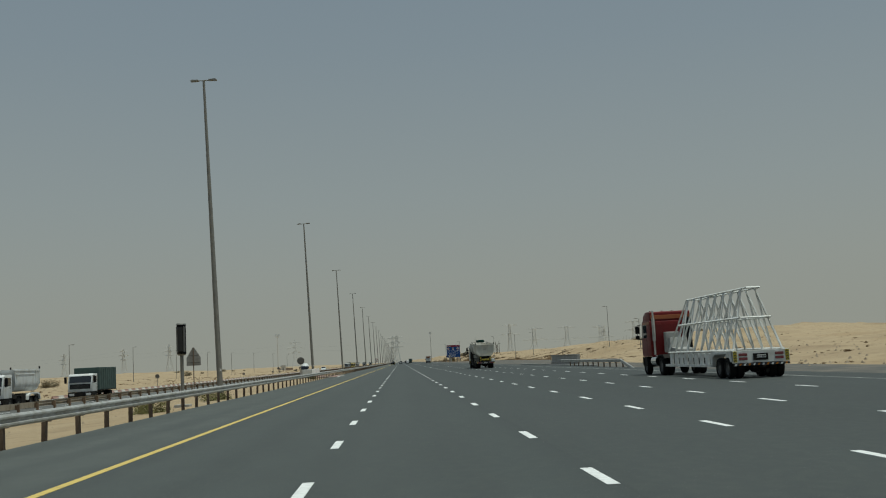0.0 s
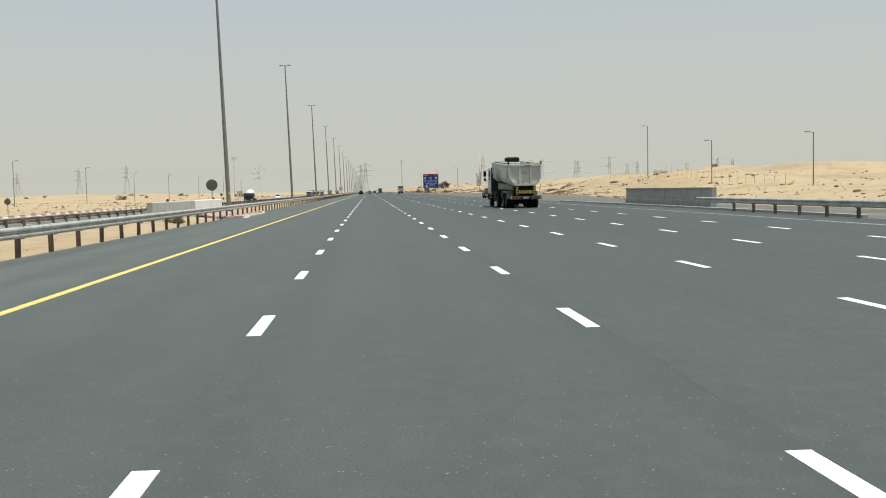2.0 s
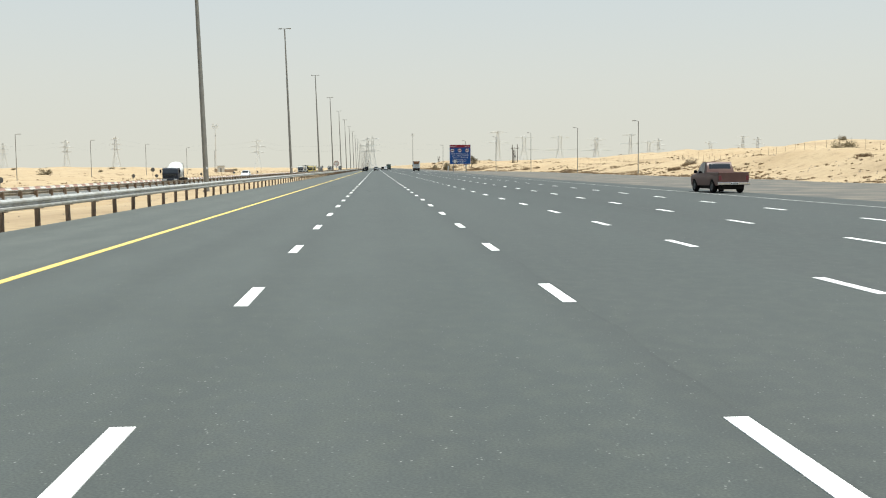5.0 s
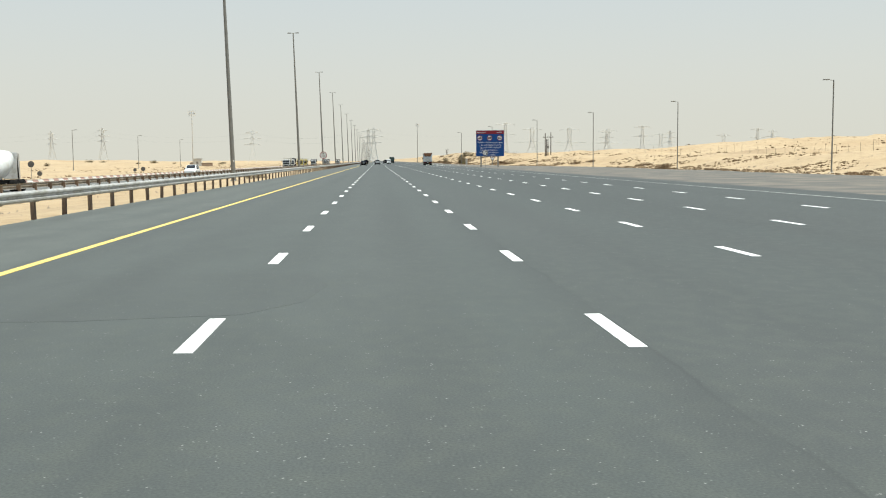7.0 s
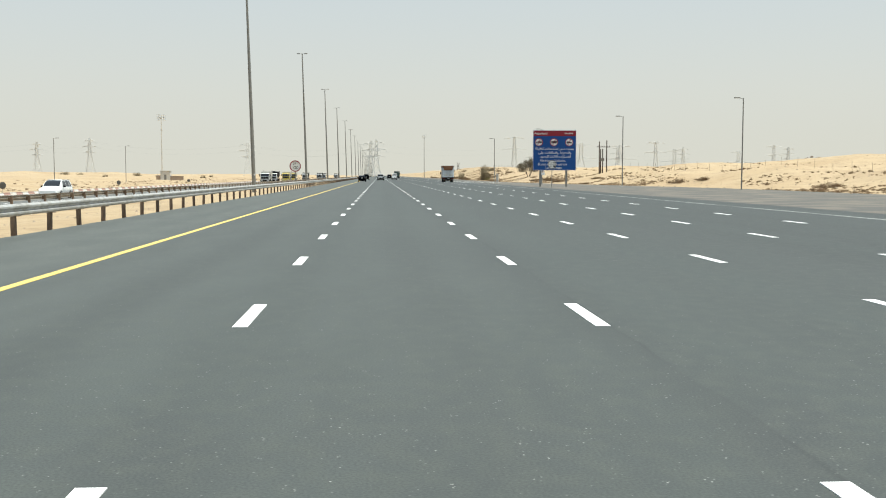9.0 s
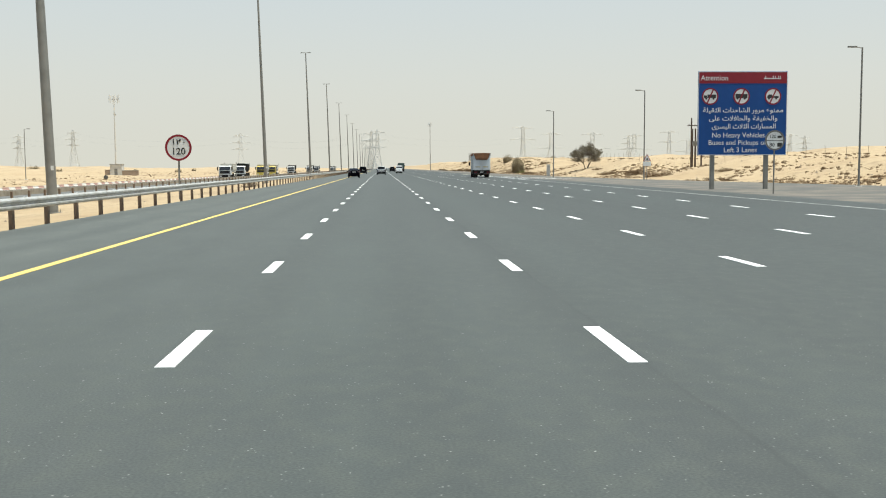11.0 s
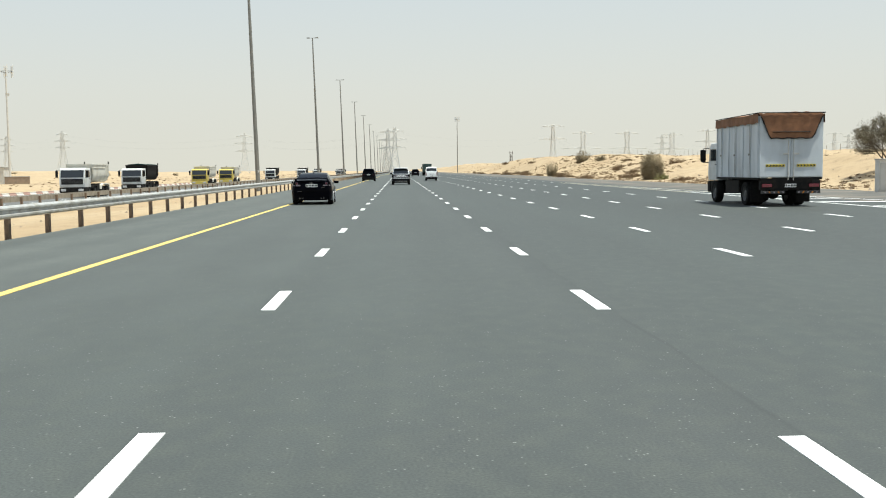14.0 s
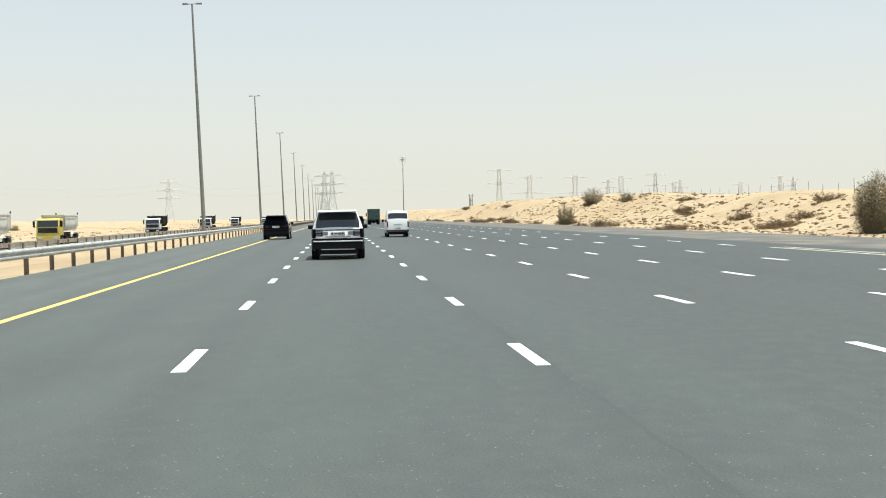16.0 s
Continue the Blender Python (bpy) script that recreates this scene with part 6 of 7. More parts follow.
def tipper_body(c, y0, y1, zf, zt, w, paint, ribs=True, rise=0.0):
    """A steel tipping body: sloped lower sides, a hexagonal tailgate with three framed panels."""
    def lift(bm):
        for v in bm.verts:
            v.co.z += rise * (v.co.y - y0) / (y1 - y0)

    side = [(w / 2 - .48 + .48 * math.sin(q), zf + .80 - .80 * math.cos(q)) for q in (math.pi / 2 * k / 7 for k in range(8))]
    sec = side + [(w / 2, zt), (w / 2 - .10, zt), (w / 2 - .12, zf + .80), (w / 2 - .52, zf + .1)]
    sec += [(-px, pz) for px, pz in reversed(sec)]
    bm = B()
    prism(bm, sec, "y", y0 + .10, y1)
    # the front of the floor rises like a boat's bow
    for v in bm.verts:
        if v.co.y > y1 - .01:
            v.co.y += -0.55 * max(0.0, (zt - v.co.z) / (zt - zf)) + 0.10
        elif v.co.y < y0 + .11:
            v.co.y += .16 * (zt - v.co.z) / (zt - zf) * -1 + .16
    lift(bm)
    body = part("tipper_body", bm, paint, c, smooth=True)
    bm = B()
    prism(bm, [(-w / 2 + .42, zf), (w / 2 - .42, zf), (w / 2, zf + .75), (w / 2, zt), (-w / 2, zt), (-w / 2, zf + .75)], "y", y1 - .10, y1)
    for v in bm.verts:
        v.co.y += -0.55 * max(0.0, (zt - v.co.z) / (zt - zf)) + 0.08
    lift(bm)
    part("front_wall", bm, paint, body)
    for s in (-1, 1):
        bm = B()
        box(bm, min(s * (w / 2 - .10), s * (w / 2 + .05)), max(s * (w / 2 - .10), s * (w / 2 + .05)), y0 + .1, y1 + .05, zt - .12, zt + .02, .012)
        lift(bm)
        part("top_rail", bm, paint, body)
        if ribs:
            for q in (y0 + .32, y0 + .9):
                bm = B()
                prism(bm, [(s * (w / 2 - .40), zf + .02), (s * (w / 2 + .05), zf + .60), (s * (w / 2 + .06), zt - .1), (s * (w / 2 - .02), zt - .1), (s * (w / 2 - .02), zf + .7)], "y", q, q + .12, .008)
                lift(bm)
                part("rib", bm, paint, body)
        bm = B()
        box(bm, min(s * (w / 2), s * (w / 2 + .04)), max(s * (w / 2), s * (w / 2 + .04)), y0 + 1.3, y1 - .2, zt - .42, zt - .34, .008)
        box(bm, min(s * (w / 2), s * (w / 2 + .03)), max(s * (w / 2), s * (w / 2 + .03)), y1 - .55, y1 - .47, zf + .7, zt - .1, .006)
        box(bm, min(s * (w / 2), s * (w / 2 + .03)), max(s * (w / 2), s * (w / 2 + .03)), y1 - .25, y1 - .17, zf + .7, zt - .1, .006)
        lift(bm)
        part("side_rail", bm, paint, body)
    # tailgate
    zt2 = zt + .05
    out = [(-w / 2 + .50, zf - .02), (w / 2 - .50, zf - .02), (w / 2 + .02, zf + .62), (w / 2 + .02, zt2), (-w / 2 - .02, zt2), (-w / 2 - .02, zf + .62)]
    bm = B()
    prism(bm, out, "y", 0.03, .07)
    gate = part("tailgate", bm, paint, c, "framed tailgate", at=pose(0, y0, 0, 0, 0, 0))
    bm = B()
    for x in (-w / 2 + .0, -w / 6 - .04, w / 6 - .04, w / 2 - .10):
        lo = zf + .62 if abs(x + .05) > w / 3 else zf
        box(bm, x, x + .10, -.05, .03, lo, zt2, .008)
    box(bm, -w / 2, w / 2, -.06, .03, zt2 - .16, zt2, .01)
    prism(bm, [(-w / 2 + .52, zf - .02), (w / 2 - .52, zf - .02), (w / 2 - .46, zf + .10), (-w / 2 + .46, zf + .10)], "y", -.06, .03, .008)
    for s in (-1, 1):
        prism(bm, [(s * (w / 2 - .56), zf - .02), (s * (w / 2 - .44), zf + .0), (s * (w / 2 + .03), zf + .60), (s * (w / 2 - .06), zf + .68)], "y", -.06, .03, .006)
    part("frame", bm, paint, gate)
    for s in (-1, 1):
        bm = B()
        box(bm, s * (w / 2 - .01) - .05, s * (w / 2 - .01) + .05, -.04, .10, zt2, zt2 + .22, .015)
        part("hinge", bm, M_CHASSIS, gate)
    return body


def tipper(at, cab_paint, body_paint, label, near=False, sheet=False):
    c = thing("tipper_truck", label, "truck", at=at)
    ex = 3.9 if near else 0.0
    frame_rails(c, .2, 8.0 + ex)
    for y, d in ((2.1, True), (3.5, True), (6.6, False), (10.8, False)) if near else ((1.0, True), (2.4, True), (5.15, False), (7.0, False)):
        axle(c, y, .52, 2.46, d)
    cab(c, 6.55 + ex, 1.85, 1.12 if near else .98, 3.28 if near else 2.85, cab_paint, 2.42)
    tipper_body(c, .35, 9.2 if near else 6.15, 1.70 if near else 1.46, 3.24, 2.46, body_paint, rise=.42 if near else 0.0)
    tail_bar(c, .06, .66, 2.42)
    bm = B()
    box(bm, -.42, .42, .02, .06, .70, .86, .006)
    part("bar_panel", bm, M_CHASSIS, c)
    number_plate(c, .02, .78, .46, .12)
    for s in (-1, 1):
        bm = B()
        dy = 1.05 if near else 0.0
        prism(bm, [(dy + a, b) for a, b in ((.25, .72), (.30, 1.18), (1.0, 1.30), (2.5, 1.30), (3.1, 1.10), (3.2, .72), (3.05, .72), (2.95, 1.0), (2.45, 1.2), (1.0, 1.2), (.42, 1.08), (.38, .72))], "x",
              min(s * .78, s * 1.25), max(s * .78, s * 1.25), .008)
        part("mudguard", bm, M_GRIME if near else body_paint, c)
        bm = B()
        box(bm, min(s * .55, s * 1.15), max(s * .55, s * 1.15), 7.5 if near else 3.4, 9.4 if near else 4.4, .50, 1.30, .05)
        part("fuel_tank", bm, M_CHASSIS, c)
        bm = B()
        fy = 1.45 if near else 0.0
        prism(bm, [(4.45 + fy, .9), (4.65 + fy, 1.20), (5.65 + fy, 1.20), (5.85 + fy, .9), (5.75 + fy, .9), (5.6 + fy, 1.1), (4.7 + fy, 1.1), (4.55 + fy, .9)], "x", min(s * .90, s * 1.24), max(s * .90, s * 1.24), .006)
        part("mudguard", bm, M_CHASSIS, c)
    if near:
        # chevron board above the bar, white corner box, green roll of sheeting, beacon, ladder, round marking
        bm = B()
        box(bm, -.54, .54, .12, .17, 1.08, 1.36, .006)
        for s in (-1, 1):
            box(bm, min(s * .56, s * .74), max(s * .56, s * .74), .11, .16, .98, 1.62, .006)
        brd = part("chevron_board", bm, M_SIGN_BLACK, c, "black and yellow chevron board")
        bm = B()
        chevrons(bm, -.52, .52, .118, 1.11, 1.33, 7)
        for s in (-1, 1):
            for i in range(5):
                z = 1.01 + .118 * i
                prism(bm, [(s * .58, z), (s * .65, z + .05), (s * .72, z), (s * .72, z + .055), (s * .65, z + .105), (s * .58, z + .055)], "y", .098, .108)
        part("chevron", bm, M_YEL, brd)
        bm = B()
        box(bm, .82, 1.22, .02, .55, .93, 1.28, .02)
        part("corner_box", bm, M_SIGN_WHITE, c, "white corner mudguard box")
        bm = B()
        lathe(bm, [(0.0, -.75), (.15, -.72), (.20, -.4), (.19, 0), (.21, .4), (.15, .72), (0, .75)], 14)
        bmesh.ops.translate(bm, vec=(0, 6.4, 3.82), verts=bm.verts[:])
        bmesh.ops.scale(bm, vec=(.8, 1.15, 1), verts=bm.verts[:], space=Matrix.Translation((0, -6.4, 0)))
        roll = part("sheet_roll", bm, M_TARP_GREEN, c, "rolled dark green tarpaulin", True)
        bm = B()
        for q in (-.4, .3):
            ring(bm, .22, .235, 6.38, 6.42, q, 3.82, 16)
        part("strap", bm, M_SIGN_WHITE, roll)
        bm = B()
        for s in (-1, 1):
            rod(bm, (s * 1.15, .6, 3.30), (s * 1.15, 8.7, 3.70), .025, .025, 6)
        rod(bm, (-1.15, 3.6, 3.45), (1.15, 3.6, 3.45), .022, .022, 6)
        rod(bm, (-1.15, 8.7, 3.70), (1.15, 8.7, 3.70), .022, .022, 6)
        part("sheet_frame", bm, M_CHASSIS, c)
        bm = B()
        rod(bm, (-.75, 11.1, 3.28), (-.75, 11.1, 3.44), .07, .06, 10)
        part("beacon", bm, M_AMBER, c)
        for s in (-1, 1):
            bm = B()
            for z in (.75, 1.02):
                box(bm, min(s * 1.17, s * 1.26), max(s * 1.17, s * 1.26), 9.85, 10.5, z, z + .07, .008)
            part("step_edge", bm, M_YEL, c, "yellow edged cab steps")
        bm = B()
        box(bm, -1.19, .9, 9.75, 10.38, .85, 3.30, .04)
        part("air_intake", bm, M_CHASSIS, c)
        bm = B()
        prism(bm, [(.75, 1.0), (9.0, 1.0), (9.0, 2.15), (.75, 1.74)], "x", -.74, .74, .02)
        part("subframe", bm, M_CHASSIS, c, "dark subframe under the load body")
        for s in (-1, 1):
            bm = B()
            prism(bm, [(4.4, 1.42), (8.2, 1.46), (8.2, 1.96), (.9, 1.74), (.9, 1.34)], "x", min(s * .76, s * .90), max(s * .76, s * .90), .01)
            part("side_skirt", bm, M_GRIME, c)
        bm = B()
        for s in (0, .32):
            rod(bm, (-1.27, 8.0 + s, 2.35), (-1.27, 8.0 + s, 3.35), .018, .018, 6)
        for z in (2.45, 2.7, 3.0, 3.25):
            rod(bm, (-1.27, 8.0, z), (-1.27, 8.32, z), .014, .014, 6)
        part("ladder", bm, body_paint, c)
        bm = B()
        seg = 20
        prism(bm, [(5.2 + .22 * math.cos(6.283 * i / seg), 2.86 + .26 * math.sin(6.283 * i / seg)) for i in range(seg)], "x", -1.238, -1.232)
        mk = part("marking", bm, mat("marking_grey", (0.16, 0.17, 0.19), 0.6), c, "dark oval marking with a pale slash")
        bm = B()
        prism(bm, [(5.12, 2.69), (5.20, 2.69), (5.30, 3.03), (5.22, 3.03)], "x", -1.243, -1.239)
        part("slash", bm, body_paint, mk)
        for x in (-.78, -.02, .74):
            bm = B()
            box(bm, x - .03, x + .03, .25, .36, 1.66, 1.92, .008)
            part("gate_lock", bm, body_paint, c)
        for s in (-1, 1):
            bm = B()
            for k in range(9):
                ring(bm, .02, .034, .30, .315, s * (1.16 - .012 * k), 1.72 - .055 * k, 8)
            part("chain", bm, M_CHASSIS, c)
        bm = B()
        prism(bm, [(.22 * math.cos(6.283 * i / 18), 2.62 + .11 * math.sin(6.283 * i / 18)) for i in range(18)], "y", .376, .382)
        part("marking_plate", bm, mat("faded_marking", (0.46, 0.44, 0.38), 0.6), c, "faded oval marking")
        bm = B()
        box(bm, .0, .42, .255, .29, 3.15, 3.19)
        part("maker_bar", bm, M_CHASSIS, c, "dark bar in place of lettering")
    if sheet:
        bm = B()
        prism(bm, [(-1.2, 3.2), (1.2, 3.2), (1.0, 3.34), (0, 3.42), (-1.0, 3.34)], "y", .4, 6.1, .02)
        part("load_sheet", bm, M_TARP_GREEN, c)
    return c


def box_truck(at):
    c = thing("box_truck", "white panelled box truck with a brown tarpaulin over its top", "truck", at=at)
    w = 2.42
    frame_rails(c, .25, 7.0, .86)
    axle(c, 1.9, .47, 2.3, True)
    axle(c, 5.95, .47, 2.3, False)
    cab(c, 5.55, 1.55, .95, 2.55, M_TRUCKWHITE, 2.15)
    bm = B()
    box(bm, -w / 2, w / 2, .10, 5.35, 1.10, 3.42, .02)
    bx = part("box_body", bm, M_BOXWHITE, c)
    for s in (-1, 1):
        for q in (.12, .95, 1.85, 2.75, 3.65, 4.55, 5.28):
            bm = B()
            box(bm, min(s * w / 2, s * (w / 2 + .035)), max(s * w / 2, s * (w / 2 + .035)), q, q + .06, 1.10, 3.40, .006)
            part("side_rib", bm, M_BOXWHITE, bx)
        for q in (.93, 2.73, 4.53):
            bm = B()
            rod(bm, (s * (w / 2 + .03), q + .10, 1.15), (s * (w / 2 + .03), q + .10, 3.3), .013, .013, 6)
            box(bm, min(s * (w / 2 + .02), s * (w / 2 + .05)), max(s * (w / 2 + .02), s * (w / 2 + .05)), q + .06, q + .22, 1.95, 2.02)
            part("lock_bar", bm, M_GRIME, bx)
        # dark boxes fill the underside between the axles
        bm = B()
        box(bm, min(s * .62, s * 1.16), max(s * .62, s * 1.16), 2.55, 4.3, .48, 1.0, .03)
        part("tool_box", bm, M_CHASSIS, c, "dark box under the body side")
        bm = B()
        box(bm, min(s * (w / 2 - .05), s * (w / 2 + .02)), max(s * (w / 2 - .05), s * (w / 2 + .02)), .1, 5.35, 1.02, 1.10, .006)
        part("skirt_rail", bm, M_CHASSIS, bx)
    for s in (-1, 1):
        bm = B()
        box(bm, min(s * .01, s * (w / 2 - .03)), max(s * .01, s * (w / 2 - .03)), .045, .098, 1.13, 3.38, .008)
        dr = part("rear_door", bm, M_BOXWHITE, bx)
        bm = B()
        rod(bm, (s * .10, .03, 1.0), (s * .10, .03, 3.2), .018, .018, 6)
        box(bm, min(s * .10, s * .30), max(s * .10, s * .30), .005, .03, 1.96, 2.02, .004)
        part("lock_bar", bm, M_GALV, dr)
        bm = B()
        box(bm, min(s * .22, s * .95), max(s * .22, s * .95), .036, .044, 1.50, 1.60)
        rf = part("reflective_strip", bm, M_YEL, dr)
        bm = B()
        chevrons(bm, min(s * .22, s * .95), max(s * .22, s * .95), .034, 1.515, 1.585, 6)
        part("chevron", bm, M_SIGN_BLACK, rf)
        bm = B()
        box(bm, min(s * .22, s * 1.12), max(s * .22, s * 1.12), -.02, .06, .50, .60, .008)
        st = part("underrun_bar", bm, M_SIGN_BLACK, c, "striped underrun bar")
        for i in range(5):
            bm = B()
            a = s * (.26 + .17 * i)
            prism(bm, [(a, .52), (a + s * .05, .52), (a + s * .08, .58), (a + s * .03, .58)], "y", -.027, -.021)
            part("stripe", bm, M_AMBER if i % 2 else M_LAMP_DIM, st)
        bm = B()
        box(bm, min(s * .70, s * 1.08), max(s * .70, s * 1.08), .02, .08, .74, .86, .01)
        part("tail_lamp", bm, M_TAIL, c)
        bm = B()
        box(bm, min(s * .62, s * 1.15), max(s * .62, s * 1.15), 1.1, 1.13, .15, .95, .004)
        part("mud_flap", bm, M_RUBBER, c)
    bm = B()
    box(bm, .82, 1.14, .05, .35, .55, 1.0, .01)
    part("step_frame", bm, M_CHASSIS, c)
    bm = B()
    box(bm, -1.12, 1.12, .09, .30, .64, 1.08, .01)
    part("rear_panel", bm, M_CHASSIS, c, "black panel under the doors")
    number_plate(c, .03, .80, .42, .13)
    # tarpaulin: a sagging cover with folds hanging over the upper edges
    bm = B()
    nx, ny = 24, 30

    def cover(i, j):
        u, v = i / nx * 2 - 1, j / ny
        x = u * (w / 2 + .05)
        y = .02 + v * 5.4
        z = 3.49 + .05 * (1 - u * u) + .02 * math.sin(9 * v + 4 * u) + .015 * math.sin(17 * u + 5 * v)
        return Vector((x, y, z))
    top = [[bm.verts.new(cover(i, j)) for i in range(nx + 1)] for j in range(ny + 1)]
    for j in range(ny):
        for i in range(nx):
            bm.faces.new((top[j][i], top[j][i + 1], top[j + 1][i + 1], top[j + 1][i]))
    for s, col in ((-1, 0), (1, nx)):
        low = [bm.verts.new(Vector((s * (w / 2 + .055 + .02 * math.sin(j * 1.9)), top[j][col].co.y, 3.14 + .025 * math.sin(j * 1.3)))) for j in range(ny + 1)]
        for j in range(ny):
            bm.faces.new((top[j][col], top[j + 1][col], low[j + 1], low[j]))
    rows = [top[0]]
    for k in range(1, 8):
        rows.append([bm.verts.new(Vector((top[0][i].co.x * (1 - .012 * k), -.004 - .010 * math.sin(i * 1.7 + k * .6) - .007 * math.sin(i * 3.1),
                                          3.49 - k / 7 * .92 * min(1.0, max(.10, (1.04 - abs(i / nx * 2 - 1)) / .34)) + .012 * math.sin(i * 1.3)))) for i in range(nx + 1)])
    for a, b in zip(rows, rows[1:]):
        for i in range(nx):
            bm.faces.new((a[i], a[i + 1], b[i + 1], b[i]))
    hem = [v.co.copy() for v in rows[-1]]
    tarp = part("tarpaulin", bm, M_TARP, c, "creased brown tarpaulin", True)
    bm = B()
    for p, q in zip(hem, hem[1:]):
        rod(bm, p, q, .022, .022, 5)
    for s in (-1, 1):
        rod(bm, (s * (w / 2 + .06), .0, 3.52), (s * (w / 2 + .06), 5.4, 3.50), .018, .018, 5)
    rod(bm, (-w / 2 - .05, -.02, 3.52), (w / 2 + .05, -.02, 3.52), .02, .02, 5)
    rod(bm, (-.72, -.028, 2.80), (.70, -.028, 2.80), .02, .02, 5)
    part("hem", bm, M_CHASSIS, tarp, "dark corded hem")
    return c


def frame_truck(at):
    """Tractor with a low trailer that carries a tall lattice rack."""
    c = thing("rack_truck", "red tractor with a white low trailer and tall lattice rack", "truck", at=at)
    y0 = 11.2
    frame_rails(c, y0 - .4, y0 + 5.2, .86)
    axle(c, y0 + 1.2, .52, 2.46, True)
    axle(c, y0 + 4.7, .52, 2.46, False)
    cab(c, y0 + 3.2, 2.1, 1.05, 3.15, M_RED, 2.46, True)
    bm = B()
    prism(bm, [(y0 + 3.22, 3.13), (y0 + 5.0, 3.13), (y0 + 4.78, 3.46), (y0 + 4.3, 3.64), (y0 + 3.28, 3.64), (y0 + 3.22, 3.58)], "x", -1.19, 1.19, .05)
    part("roof_fairing", bm, M_RED, c, smooth=True)
    bm = B()
    box(bm, -1.15, 1.15, y0 + 3.205, y0 + 3.275, 3.19, 3.43, .02)
    box(bm, -1.24, -1.215, y0 + 3.3, y0 + 5.0, 2.92, 3.06, .006)
    part("stripe", bm, M_ORANGE, c, "orange stripe")
    for x in (-1.0, -.3, .3, 1.0):
        bm = B()
        rod(bm, (x, y0 + 3.8, 3.56), (x, y0 + 3.8, 3.70), .05, .045, 8)
        part("roof_lamp", bm, M_TAIL, c)
    bm = B()
    rod(bm, (-1.05, y0 + 3.02, 1.15), (-1.05, y0 + 3.02, 2.0), .055, .055, 10)
    rod(bm, (-1.05, y0 + 3.02, 1.95), (-1.05, y0 + 3.02, 3.25), .095, .095, 12)
    rod(bm, (-1.05, y0 + 3.02, 3.25), (-1.05, y0 + 3.02, 3.68), .055, .05, 10)
    part("exhaust_stack", bm, M_GALV, c, "pale vertical exhaust stack", True)
    bm = B()
    box(bm, -.55, .25, y0 + 2.45, y0 + 2.85, 1.25, 2.42, .05)
    part("locker", bm, M_TRAILERGREY, c, "pale grey locker behind the cab")
    bm = B()
    box(bm, .75, 1.15, y0 + 2.85, y0 + 3.15, 1.4, 3.25, .08)
    part("air_intake", bm, M_BLACK, c)
    for s in (-1, 1):
        bm = B()
        rod(bm, (s * .95, y0 + 2.2, .80), (s * .95, y0 + 3.3, .80), .33, .33, 14)
        part("fuel_tank", bm, M_CHROME, c, smooth=True)
        bm = B()
        prism(bm, [(y0 + .45, .95), (y0 + .7, 1.16), (y0 + 1.7, 1.16), (y0 + 1.95, .95), (y0 + 1.85, .95), (y0 + 1.65, 1.08), (y0 + .75, 1.08), (y0 + .55, .95)], "x", min(s * .62, s * 1.23), max(s * .62, s * 1.23), .006)
        part("mudguard", bm, M_CHASSIS, c)
    # trailer
    bm = B()
    prism(bm, [(y0 + .2, 1.20), (y0 + 2.2, 1.20), (y0 + 2.3, 1.45), (y0 + 2.2, 2.05), (y0 + 1.75, 2.08), (y0 + 1.6, 1.50), (y0 + .2, 1.42)], "x", -.50, .50, .03)
    part("gooseneck", bm, M_TRAILERGREY, c)
    for s in (-1, 1):
        bm = B()
        box(bm, min(s * .95, s * 1.27), max(s * .95, s * 1.27), 3.0, y0 + .1, .50, .62, .012)
        part("deck_rail", bm, M_TRAILERWHITE, c)
        bm = B()
        prism(bm, [(.0, .75), (.0, 1.20), (3.1, 1.20), (3.1, .50), (2.95, .50), (2.85, .95), (2.5, 1.1), (.6, 1.1), (.35, .75)], "x", min(s * .72, s * 1.27), max(s * .72, s * 1.27), .01)
        part("wheel_arch", bm, M_TRAILERWHITE, c)
        for i in range(9):
            bm = B()
            y = 3.2 + .9 * i
            box(bm, min(s * 1.02, s * 1.14), max(s * 1.02, s * 1.14), y, y + .36, .62, 1.18, .01)
            part("side_panel", bm, M_TRAILERWHITE, c)
    for y in (.95, 2.15):
        axle(c, y, .46, 2.46, True)
    bm = B()
    box(bm, -1.27, 1.27, -.02, .14, .68, 1.22, .015)
    tail = part("tail_panel", bm, M_TRAILERWHITE, c)
    for s in (-1, 1):
        for z in (.80, .98):
            bm = B()
            box(bm, min(s * .62, s * 1.0), max(s * .62, s * 1.0), -.05, -.02, z, z + .12, .02)
            part("tail_lamp", bm, M_TAIL, tail)
        bm = B()
        box(bm, min(s * 1.08, s * 1.24), max(s * 1.08, s * 1.24), -.035, -.022, .72, 1.20)
        cv = part("chevron_strip", bm, M_YEL, tail)
        bm = B()
        for i in range(4):
            z = .74 + .115 * i
            prism(bm, [(s * 1.09, z), (s * 1.16, z + .05), (s * 1.23, z), (s * 1.23, z + .045), (s * 1.16, z + .095), (s * 1.09, z + .045)], "y", -.044, -.037)
        part("chevron", bm, M_SIGN_BLACK, cv)
    bm = B()
    box(bm, -1.25, 1.25, -.04, .0, .56, .66, .006)
    st = part("striped_bar", bm, M_SIGN_BLACK, tail, "striped bar")
    for i in range(12):
        bm = B()
        a = -1.22 + .205 * i
        prism(bm, [(a, .565), (a + .08, .565), (a + .13, .655), (a + .05, .655)], "y", -.048, -.041)
        share("stripe", to_mesh(bm, "stripe", M_AMBER if i % 2 else M_SIGN_WHITE), st, Matrix.Identity(4))
    bm = B()
    box(bm, -.36, .30, -.06, -.02, .78, 1.08, .01)
    part("plate_recess", bm, M_CHASSIS, tail)
    number_plate(c, -.062, .95, .40, .13)
